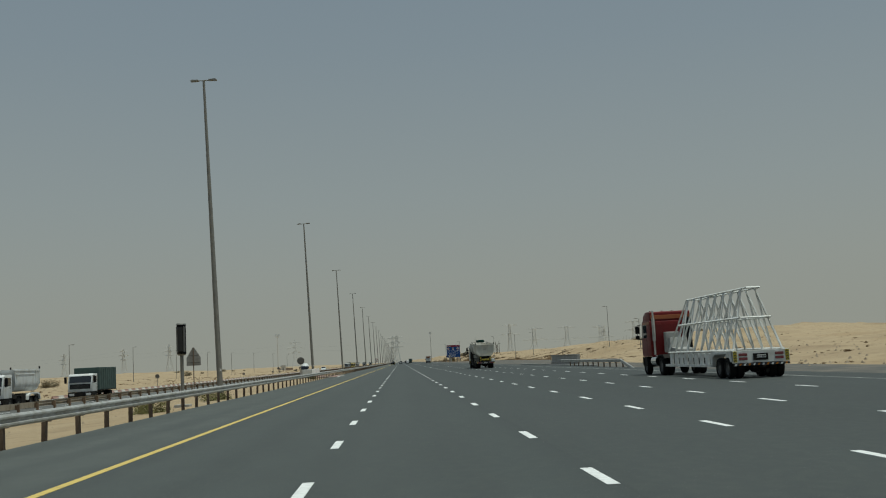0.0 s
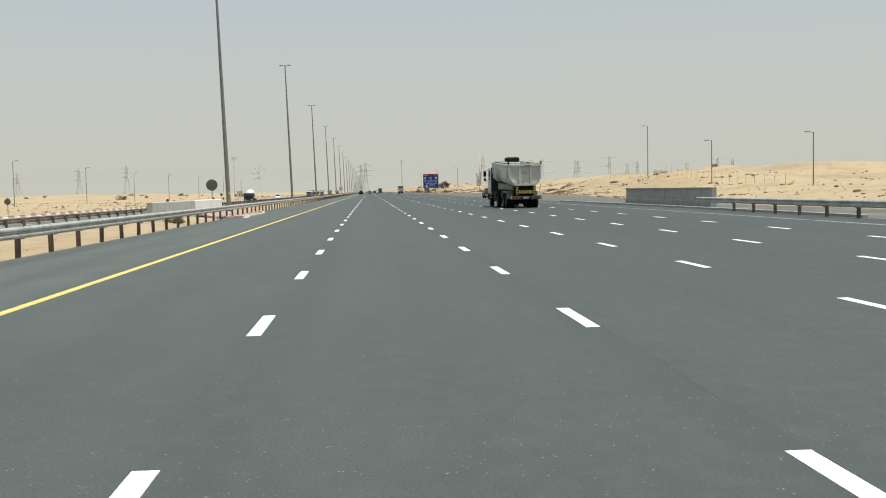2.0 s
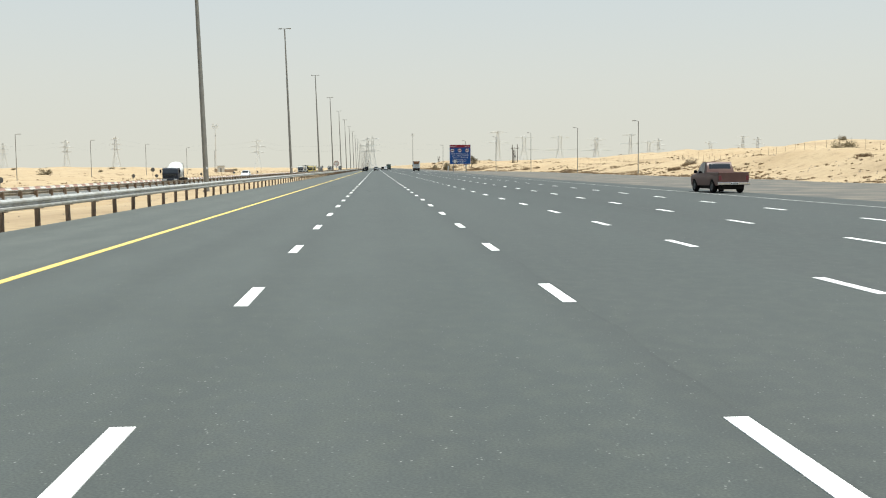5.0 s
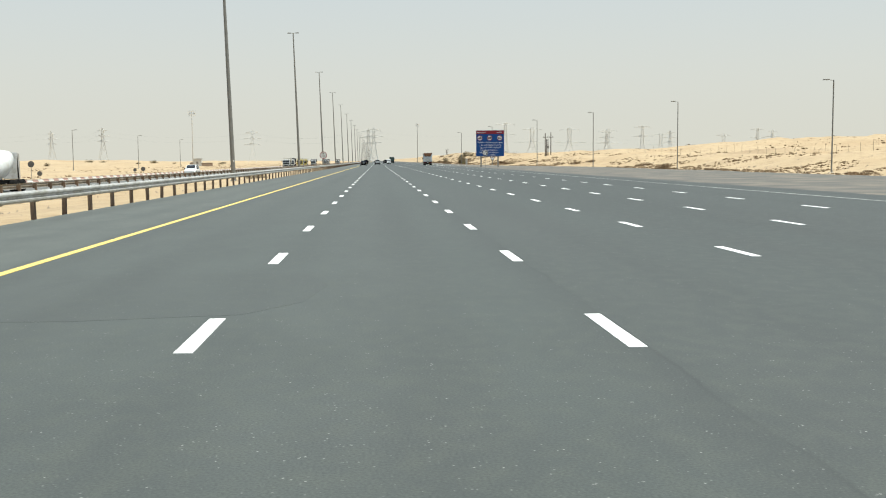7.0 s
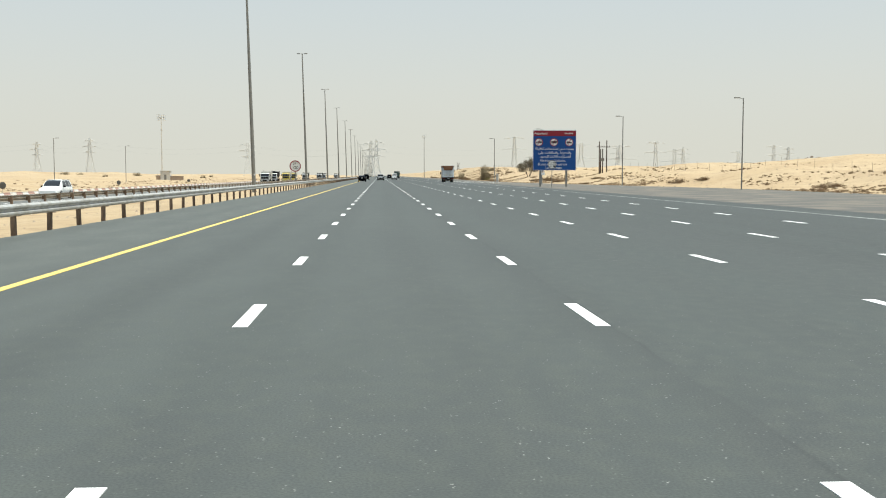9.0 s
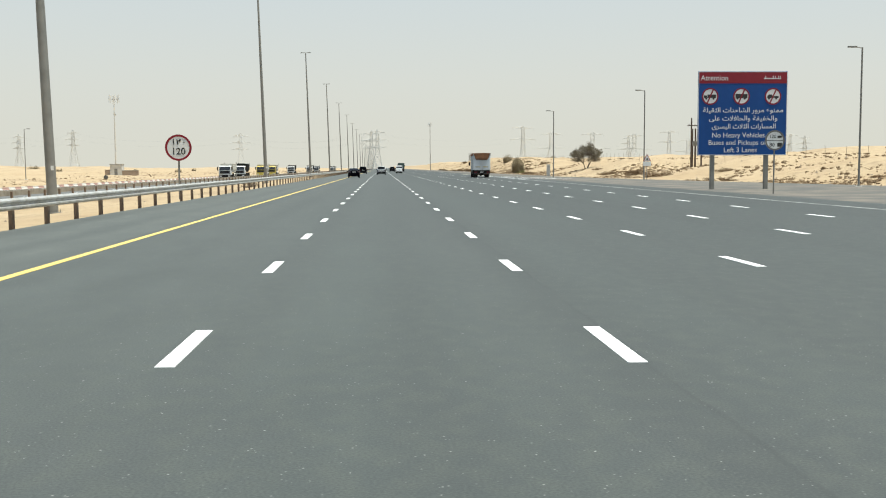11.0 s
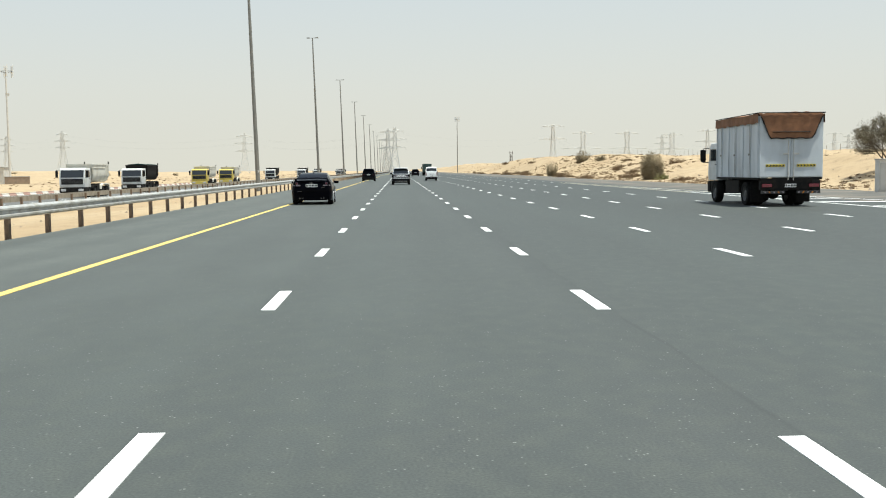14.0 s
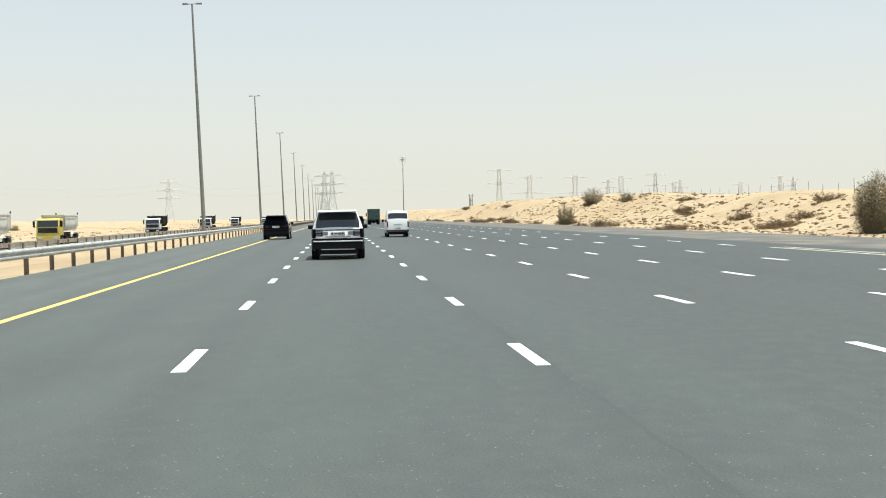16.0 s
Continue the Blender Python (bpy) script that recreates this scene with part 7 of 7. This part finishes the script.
    # rack: two leaning lattice sides that meet at the ridge
    za, zb = 1.24, 3.98
    ya, yb = .15, 10.6

    def rk(y, s, k):
        return (s * (1.10 - .78 * k), y, za + (zb - za) * k)
    for s in (-1, 1):
        bm = B()
        for k in (0.0, 0.52, 1.0):
            rod(bm, rk(ya + .15 * k + (0.1 if k else 0), s, k), rk(yb - (.95 * k if k else -.5), s, k), .055, .055, 4)
        part("rail", bm, M_TRAILERWHITE, c, "white rack rail")
        n = 8
        for i in range(n + 1):
            y = ya + .2 + (yb - .9 - ya) * i / n
            bm = B()
            if i < n:
                y2 = ya + .2 + (yb - .9 - ya) * (i + .5) / n
                rod(bm, rk(y, s, 0), rk(y2, s, 1), .054, .054, 4)
                rod(bm, rk(min(y + 2 * (y2 - y), yb - .9), s, 0), rk(y2, s, 1), .054, .054, 4)
            else:
                rod(bm, rk(yb + .5, s, 0), rk(yb - .95, s, 1), .054, .054, 4)
            part("brace", bm, M_TRAILERWHITE, c)
    for y in (ya + .15, 3.2, 6.2, yb - .95):
        bm = B()
        rod(bm, rk(y, -1, 1), rk(y, 1, 1), .05, .05, 4)
        rod(bm, rk(y, -1, .52), rk(y, 1, .52), .045, .045, 4)
        part("cross_tie", bm, M_TRAILERWHITE, c)
    bm = B()
    box(bm, -.5, .5, .15, y0 + .3, .92, 1.12, .01)
    part("spine", bm, M_TRAILERWHITE, c)
    return c


def canvas_truck(at):
    c = thing("canvas_truck", "white-cabbed lorry with a dark green canvas body", "truck", at=at)
    frame_rails(c, .2, 8.0)
    axle(c, 2.0, .48, 2.4, True)
    axle(c, 7.2, .48, 2.4, False)
    cab(c, 6.7, 1.7, .95, 2.70, M_TRUCKWHITE, 2.35)
    bm = B()
    box(bm, -1.22, 1.22, .1, 6.4, 1.05, 3.30, .05)
    part("canvas_body", bm, M_CANVAS, c)
    for q in range(9):
        for s in (-1, 1):
            bm = B()
            rod(bm, (s * 1.225, .3 + q * .74, 1.1), (s * 1.225, .3 + q * .74, 3.28), .022, .022, 5)
            part("canvas_fold", bm, M_CANVAS, c)
    bm = B()
    box(bm, -1.24, 1.24, .08, 6.42, .98, 1.05)
    part("bed_rail", bm, M_CHASSIS, c)
    return c


def mixer(at):
    c = thing("mixer_truck", "dark-cabbed concrete mixer lorry with a white drum", "truck", at=at)
    frame_rails(c, .2, 8.2)
    for y, d in ((1.4, True), (2.8, True), (7.2, False)):
        axle(c, y, .50, 2.4, d)
    cab(c, 6.8, 1.6, .95, 2.45, mat("cab_dark_blue", (0.02, 0.024, 0.035), 0.4, vary=0.1, scale=2), 2.3)
    bm = B()
    lathe(bm, [(.0, -2.6), (.85, -2.5), (1.15, -1.4), (1.18, -.3), (.95, .9), (.62, 2.1), (.50, 2.3), (.0, 2.3)], 22)
    bmesh.ops.rotate(bm, cent=(0, 0, 0), matrix=Matrix.Rotation(radians(-90), 3, "Z"), verts=bm.verts[:])
    bmesh.ops.rotate(bm, cent=(0, 0, 0), matrix=Matrix.Rotation(radians(-13), 3, "X"), verts=bm.verts[:])
    bmesh.ops.translate(bm, vec=(0, 4.0, 2.25), verts=bm.verts[:])
    part("drum", bm, M_TRUCKWHITE, c, smooth=True)
    bm = B()
    prism(bm, [(.2, 1.0), (1.3, 1.0), (.9, 3.2), (.3, 3.1)], "x", -.5, .5, .04)
    part("chute", bm, M_GALV, c)
    bm = B()
    for s in (-1, 1):
        rod(bm, (s * .6, .9, .9), (s * .45, .8, 3.0), .05, .05, 6)
        rod(bm, (s * .8, 6.3, .9), (s * .5, 6.2, 2.4), .07, .07, 6)
    part("drum_frame", bm, M_CHASSIS, c)
    bm = B()
    rod(bm, (1.0, .5, 1.0), (1.0, .5, 3.2), .03, .03, 6)
    rod(bm, (1.0, .9, 1.0), (1.0, .9, 3.2), .03, .03, 6)
    for k in range(6):
        rod(bm, (1.0, .5, 1.2 + .35 * k), (1.0, .9, 1.2 + .35 * k), .02, .02, 5)
    part("ladder", bm, M_GALV, c)
    return c


# ---------------------------------------------------------------- traffic in its places
saloon(pose(-2.53, 530.40, 0, 0, 0, 1.6))
wagon(pose(1.62, 592.0, 0), M_CARWHITE, "white off-road car with black lower bumper and dark glass", white=True)
wagon(pose(-3.0, 631.5, 0), M_CARNAVY, "dark blue off-road car with black glass")
van(pose(6.1, 630.8, 0))
box_truck(pose(16.15, 521.6, 0, 0, 0, -1.0))
tipper(pose(13.0, 125.5, 0, 0, 0, 1.0), M_TRUCKWHITE, M_SOOT_SHADE, "dusty cream eight-wheel tipper truck with framed tailgate", near=True)
frame_truck(pose(17.05, 30.3, 0))
pickup(pose(20.2, 207.0, 0))
# other carriageway
OZ = OPP
canvas_truck(pose(-30.2, 96.5, OZ, 0, 0, 180))
tipper(pose(-31.0, 76.0, OZ, 0, 0, 180), M_TRUCKWHITE, M_TRUCKWHITE, "white tipper truck on the opposite carriageway")
mixer(pose(-28.8, 315.5, OZ, 0, 0, 180))
wagon(pose(-30.0, 406.0, OZ, 0, 0, 180), M_CARWHITE, "white off-road car on the opposite carriageway")
tipper(pose(-30.0, 591.5, OZ, 0, 0, 180), M_TRUCKWHITE, M_TIPPER, "white-cabbed tipper truck queuing on the opposite carriageway")
tipper(pose(-30.2, 614.0, OZ, 0, 0, 180), M_TRUCKWHITE, M_CHASSIS, "white-cabbed truck with a dark load body", sheet=True)
yt = tipper(pose(-30.0, 653.5, OZ, 0, 0, 180), M_TRUCKYELLOW, M_TIPPER, "yellow-cabbed tipper truck on the opposite carriageway")
copy_thing(yt, pose(-30.0, 678.0, OZ, 0, 0, 180))
far_t = tipper(pose(-30.0, 741.0, OZ, 0, 0, 180), M_TRUCKWHITE, M_CHASSIS, "dusty grey truck far off on the opposite carriageway")
copy_thing(far_t, pose(-26.5, 783.0, OZ, 0, 0, 180))
copy_thing(far_t, pose(-30.0, 880.0, OZ, 0, 0, 180))
copy_thing(far_t, pose(-26.5, 960.0, OZ, 0, 0, 180))
copy_thing(far_t, pose(-30.0, 1060.0, OZ, 0, 0, 180))
ct = canvas_truck(pose(9.3, 770, 0))
ct["label"] = "lorry with a green canvas body far ahead"
wagon(pose(5.6, 748, 0), M_CARNAVY, "dark off-road car far ahead on the road")

# ---------------------------------------------------------------- plants
M_LEAF_GREY = mat("grey_thorn_leaves", (0.17, 0.150, 0.105), 0.85, vary=0.25, scale=2.5, second=(0.22, 0.19, 0.135), spec=0.15)


def blade(bm, p, d, length, width, rnd):
    d = d.normalized()
    side = d.cross(Vector((rnd.uniform(-1, 1), rnd.uniform(-1, 1), rnd.uniform(-1, 1)))).normalized() * width
    q = p + d * length
    bm.faces.new([bm.verts.new(v) for v in (p - side * 0.5, p + side * 0.5, q + side * 0.25 - Vector((0, 0, length * 0.1)))])


def stick(bm, p, q, r0, r1):
    """A thin three-sided twig."""
    d = (q - p).normalized()
    u = d.orthogonal().normalized()
    w = d.cross(u)
    ring = [u, -0.5 * u + 0.866 * w, -0.5 * u - 0.866 * w]
    a = [bm.verts.new(p + k * r0) for k in ring]
    b = [bm.verts.new(q + k * r1) for k in ring]
    for i in range(3):
        bm.faces.new((a[i], a[(i + 1) % 3], b[(i + 1) % 3], b[i]))


def shrub(name, label, seed, height, width, leaf, density, at, stems=46, leafsize=0.10, standing=False):
    """A rounded bush of fine stems that fan out from the ground, with small leaves along each of them."""
    rnd = random.Random(seed)
    ob = thing(name, label, "bush", at=at)
    bm, cr = B(), B()
    for i in range(stems):
        a = rnd.uniform(0, 2 * math.pi)
        th = math.acos(rnd.uniform(0.06, 1.0))
        lump = 0.72 + 0.34 * noise.noise(Vector((math.cos(a) * 1.7, math.sin(a) * 1.7, th * 1.5 + seed))) + rnd.uniform(0, 0.26)
        tip = Vector((math.sin(th) * math.cos(a) * width / 2, math.sin(th) * math.sin(a) * width / 2, math.cos(th) * height)) * lump
        if standing:      # taller than wide: the crown bulges half-way up
            u = rnd.uniform(-0.75, 1.0)
            f = (1 - u * u) ** 0.5 * lump * width / 2
            tip = Vector((math.cos(a) * f, math.sin(a) * f, height * (0.52 + 0.48 * u * (0.55 + 0.45 * lump))))
        tip.z = max(0.12 * height, tip.z)
        root = Vector((tip.x * 0.22, tip.y * 0.22, -0.12))
        bend = Vector((tip.x * 0.75, tip.y * 0.75, tip.z * (0.30 if standing else 0.42)))
        pts = [root.lerp(bend, t).lerp(bend.lerp(tip, t), t) for t in (0, 0.25, 0.5, 0.75, 1.0)]
        r = 0.014 if standing else 0.006 * height + 0.006
        for k in range(4):
            stick(bm, pts[k], pts[k + 1], r * (1 - 0.2 * k), r * (0.8 - 0.2 * k))
        for _ in range(density):
            t = rnd.uniform(0.12, 1.0) ** 0.75
            p = root.lerp(bend, t).lerp(bend.lerp(tip, t), t)
            d = (tip - root).normalized() * (0.3 if standing else 0.6) + Vector((rnd.gauss(0, .8), rnd.gauss(0, .8), rnd.gauss(0.15, .6)))
            o = p + Vector((rnd.gauss(0, 1), rnd.gauss(0, 1), rnd.gauss(0, .7))) * (0.020 if standing else 0.032) * (height + width)
            o.z = max(0.01, o.z)
            blade(cr, o, d, leafsize * rnd.uniform(1.0, 2.8), leafsize * rnd.uniform(0.3, 0.7), rnd)
    part("trunk", bm, M_TWIG, ob)
    part("crown", cr, leaf, ob)
    return ob


def branch(bm, cr, p, d, length, r, depth, rnd):
    q = p + d * length
    if depth > 3:
        rod(bm, p, q, r, r * 0.74, 7, cap=False)
    else:
        stick(bm, p, q, r, r * 0.7)
    if depth <= 1:
        for _ in range(7):
            o = p.lerp(q, rnd.random()) + Vector((rnd.gauss(0, .10), rnd.gauss(0, .10), rnd.gauss(0, .08)))
            blade(cr, o, d + Vector((rnd.gauss(0, .7), rnd.gauss(0, .7), rnd.gauss(0.1, .5))), rnd.uniform(.10, .26), rnd.uniform(.025, .05), rnd)
    if depth == 0:
        return
    for k in range(3 if depth in (1, 2, 4) else 2):
        out = Vector((d.x, d.y, 0)) * 0.25
        nd = (d + out + Vector((rnd.uniform(-1, 1), rnd.uniform(-1, 1), rnd.uniform(-0.45, 0.55))) * 0.62).normalized()
        nd.z = max(nd.z, -0.15)
        branch(bm, cr, p.lerp(q, rnd.uniform(0.72, 1.0) if k else 1.0), nd, length * rnd.uniform(0.66, 0.88), r * 0.66, depth - 1, rnd)


def desert_tree(label, seed, height, width, at):
    rnd = random.Random(seed)
    ob = thing("tree", label, "tree", at=at)
    bm, cr = B(), B()
    for i in range(4):
        a = 2 * math.pi * (i + 0.6 * rnd.random()) / 4
        d = Vector((math.cos(a) * 0.62, math.sin(a) * 0.62, 1)).normalized()
        branch(bm, cr, Vector((0.10 * math.cos(a), 0.10 * math.sin(a), -0.25)), d, 1.25, 0.085, 6, rnd)
    zmax = sorted(v.co.z for v in cr.verts)[-len(cr.verts) // 60]
    rmax = sorted((v.co.x ** 2 + v.co.y ** 2) ** 0.5 for v in cr.verts)[-len(cr.verts) // 60]
    kz, kr = height / zmax, (width / 2) / rmax
    for m in (bm, cr):
        for v in m.verts:
            v.co = Vector((v.co.x * kr, v.co.y * kr, v.co.z * kz))
    for i in range(760):      # fine outer twigs that round off the crown
        a, u = rnd.uniform(0, 6.283), rnd.uniform(-0.42, 1.0)
        f = (1 - u * u) ** 0.5 * (0.86 + 0.18 * noise.noise(Vector((math.cos(a) * 2, math.sin(a) * 2, u * 2 + seed))))
        tip = Vector((math.cos(a) * f * width / 2, math.sin(a) * f * width / 2, height * (0.52 + 0.47 * u))) * rnd.uniform(0.80, 1.02)
        root = Vector((tip.x * 0.55, tip.y * 0.55, height * 0.28 + (tip.z - height * 0.28) * 0.5))
        stick(bm, root, tip, 0.012, 0.005)
        for _ in range(16):
            o = root.lerp(tip, rnd.uniform(0.25, 1.0)) + Vector((rnd.gauss(0, .12), rnd.gauss(0, .12), rnd.gauss(0, .10)))
            blade(cr, o, (tip - root) + Vector((rnd.gauss(0, .7), rnd.gauss(0, .7), rnd.gauss(0.1, .5))), rnd.uniform(.08, .2), rnd.uniform(.018, .04), rnd)
    part("trunk", bm, M_BARK, ob)
    part("crown", cr, M_LEAF_GREY, ob)
    return ob


def on(x, y, dz=0.0, rz=0.0):
    return pose(x, y, land(x, y) + dz, 0, 0, rz)


desert_tree("bare thorny desert tree with a wide twiggy crown", 3, 4.5, 6.8, on(39.4, 561.0))
shrub("bush", "tall dusty grey-green bush on the sand bank", 5, 4.1, 3.1, M_LEAF, 330, on(33.6, 611.8, -0.45), 190, 0.062, True)
shrub("bush", "low fresh green bush at the foot of the bank", 6, 1.0, 2.3, M_LEAF_GREEN, 46, on(33.9, 608.6, -0.1), 40, 0.08)
shrub("bush", "dusty grey-green bush on the sand bank", 7, 3.1, 2.6, M_LEAF, 240, on(32.6, 691), 80, 0.055, True)
shrub("bush", "wide dusty bush on top of the sand bank", 8, 3.0, 3.8, M_LEAF, 240, on(45.2, 725), 90, 0.055, True)
shrub("bush", "small brown bush on the slope of the sand bank", 28, 1.5, 2.8, M_LEAF, 90, on(46.2, 708), 50, 0.09)
shrub("bush", "dark small bush on top of the sand bank", 9, 2.1, 3.4, M_LEAF, 90, on(74, 800), 60, 0.10)
shrub("bush", "low brown scrub bush beside the road", 10, 0.9, 3.4, M_TUFT, 40, on(44.5, 640), 46, 0.09)
shrub("bush", "green-yellow weed clump growing behind the guard rail", 11, 0.75, 2.4, M_LEAF_GREEN, 40, on(-9.2, 44), 40, 0.07)
shrub("bush", "green-yellow weed clump growing under the guard rail", 12, 0.7, 2.0, M_LEAF_GREEN, 40, on(-9.3, 30), 40, 0.07)
shrub("bush", "low yellow-green weed clump before the parapet wall", 51, 0.45, 1.2, M_LEAF_GREEN, 70, on(-9.0, 104.6), 40, 0.05)
shrub("bush", "dry green weed clump behind the guard rail", 13, 0.8, 2.6, M_LEAF, 40, on(-10.4, 329), 40, 0.07)
shrub("bush", "dry weed clump behind the guard rail", 14, 0.7, 1.6, M_TWIG, 36, on(-9.6, 463), 36, 0.07)
shrub("bush", "low dry scrub by the gravel shoulder", 15, 0.7, 4.0, M_TUFT, 40, on(46, 452), 46, 0.10)
shrub("bush", "low dry scrub by the gravel shoulder", 16, 0.8, 4.5, M_TUFT, 40, on(37.5, 505), 46, 0.10)
shrub("bush", "pinkish-brown round bush on the sand bank", 18, 1.7, 2.3, M_TWIG, 46, on(58.0, 334), 46, 0.10)
src = shrub("bush", "small round desert bush far off on the sand", 17, 2.2, 3.2, M_LEAF, 30, on(-120, 300), 34, 0.18)
flat = shrub("bush", "flat olive-brown scrub mat on the sand bank", 19, 0.75, 4.6, M_TUFT, 56, on(37.8, 517), 60, 0.10)
rnd = random.Random(27)
for i in range(20):
    y = 255 + 27 * i + rnd.uniform(-8, 8)
    x = lerp_table(EDGE, y) + rnd.uniform(1.5, 19)
    c = copy_thing(flat, on(x, y, 0, rnd.uniform(0, 360)))
    k = rnd.uniform(0.45, 0.95)
    c.scale = (k, k * rnd.uniform(0.6, 1.0), k * 0.9)
for i in range(22):      # ragged scrub along the foot and the slope of the far bank
    y = 622 + 13 * i + rnd.uniform(-6, 6)
    x = lerp_table(EDGE, y) + (rnd.uniform(1.0, 4.0) if i % 2 else rnd.uniform(4, 17))
    k = rnd.uniform(0.5, 0.9)
    copy_thing(flat, on(x, y, 0, rnd.uniform(0, 360))).scale = (k, k * rnd.uniform(0.6, 1.0), k * rnd.uniform(1.0, 1.7))
for x, y, k in ((-237.6, 1092, 2.7), (-203.6, 1177, 2.4), (-228, 1097, 2.0)):
    copy_thing(src, on(x, y, 0, 40 * k)).scale = (k, k, k * 0.8)
rnd = random.Random(21)
for i in range(46):
    if i < 30:
        x, y = -rnd.uniform(75, 420), rnd.uniform(150, 1100)
    else:
        x, y = rnd.uniform(60, 260), rnd.uniform(260, 1100)
    c = copy_thing(src, on(x, y, 0, rnd.uniform(0, 360)))
    k = rnd.uniform(0.5, 1.5)
    c.scale = (k * rnd.uniform(0.8, 1.6), k, k * rnd.uniform(0.7, 1.1))

# dry tufts and stones scattered over the bank
bm_t, bm_s = B(), B()
rnd = random.Random(33)
for i in range(24000):
    y = (rnd.uniform(150, 850) if i % 8 < 2 else rnd.uniform(480, 800)) if i % 4 < 2 else rnd.uniform(20, 1150)
    if i >= 17000:
        y = rnd.uniform(270, 600)
    if i % 4 == 3 and i < 17000:
        x = -41.8 - abs(rnd.gauss(0, 26))
    else:
        x = lerp_table(EDGE, y) + 0.8 + abs(rnd.gauss(0, (4 if i % 9 == 4 else 15) if i % 3 else 48))
    if noise.noise(Vector((x * 0.08, y * 0.06, 1.3))) < (0.04 if x > 0 else -0.08):
        continue
    p = Vector((x, y, land(x, y)))
    k = rnd.uniform(0.12, 0.34) if rnd.random() < 0.82 else rnd.uniform(0.34, 0.66)
    if 0 < x - lerp_table(EDGE, y) < 5 and y > 480:
        k *= 0.55
    n, a0, el = 8, rnd.uniform(0, 3.14), rnd.uniform(1.0, 1.8)
    rings = []
    hi = k * rnd.uniform(.22, .42)
    wob = [rnd.uniform(.75, 1.25) for _ in range(n)]
    for rad, zz in ((.36, -.06), (.33, .40 * hi), (.20, .85 * hi)):      # a low rounded cushion of dry stalks
        row = []
        for j in range(n):
            a, r = 6.283 * j / n, k * rad * wob[j] * rnd.uniform(.88, 1.12)
            u, v = r * math.cos(a) * el, r * math.sin(a) / el
            row.append(bm_t.verts.new(p + Vector((u * math.cos(a0) - v * math.sin(a0), u * math.sin(a0) + v * math.cos(a0), zz * rnd.uniform(.8, 1.2)))))
        rings.append(row)
    top = bm_t.verts.new(p + Vector((rnd.gauss(0, .05) * k, rnd.gauss(0, .05) * k, hi)))
    for lo, up in zip(rings, rings[1:]):
        for j in range(n):
            bm_t.faces.new((lo[j], lo[(j + 1) % n], up[(j + 1) % n], up[j]))
    for j in range(n):
        bm_t.faces.new((rings[2][j], rings[2][(j + 1) % n], top))
    for _ in range(22):
        d = Vector((rnd.gauss(0, .8), rnd.gauss(0, .8), rnd.uniform(0.3, 1.1)))
        blade(bm_t, p + Vector((rnd.gauss(0, .26) * k * el, rnd.gauss(0, .26) * k, 0.3 * hi)), d, k * rnd.uniform(0.22, 0.62), 0.07 * k + 0.012, rnd)
for i in range(2600):
    y = rnd.uniform(20, 800)
    x = lerp_table(EDGE, y) - 1.0 + abs(rnd.gauss(0, 13)) if i % 5 else -9.0 - 8 * rnd.random()
    r = rnd.uniform(0.04, 0.20) if i % 5 else rnd.uniform(0.03, 0.09)
    p = Vector((x, y, land(x, y) + r * 0.25))
    n = rnd.randint(5, 7)
    vs = [bm_s.verts.new(p + Vector((math.cos(6.283 * j / n) * r * rnd.uniform(.7, 1.2), math.sin(6.283 * j / n) * r * rnd.uniform(.7, 1.2), -r * 0.4))) for j in range(n)]
    top = bm_s.verts.new(p + Vector((rnd.uniform(-.3, .3) * r, rnd.uniform(-.3, .3) * r, r * rnd.uniform(.5, .9))))
    for j in range(n):
        bm_s.faces.new((vs[j], vs[(j + 1) % n], top))
solo("dry_tufts", bm_t, M_TUFT, "dry brown scrub tufts scattered over the sand", "grass", kind="stuff", smooth=True)
solo("stones", bm_s, M_ROCK, "small stones and clods scattered over the sand", "stones", kind="stuff")
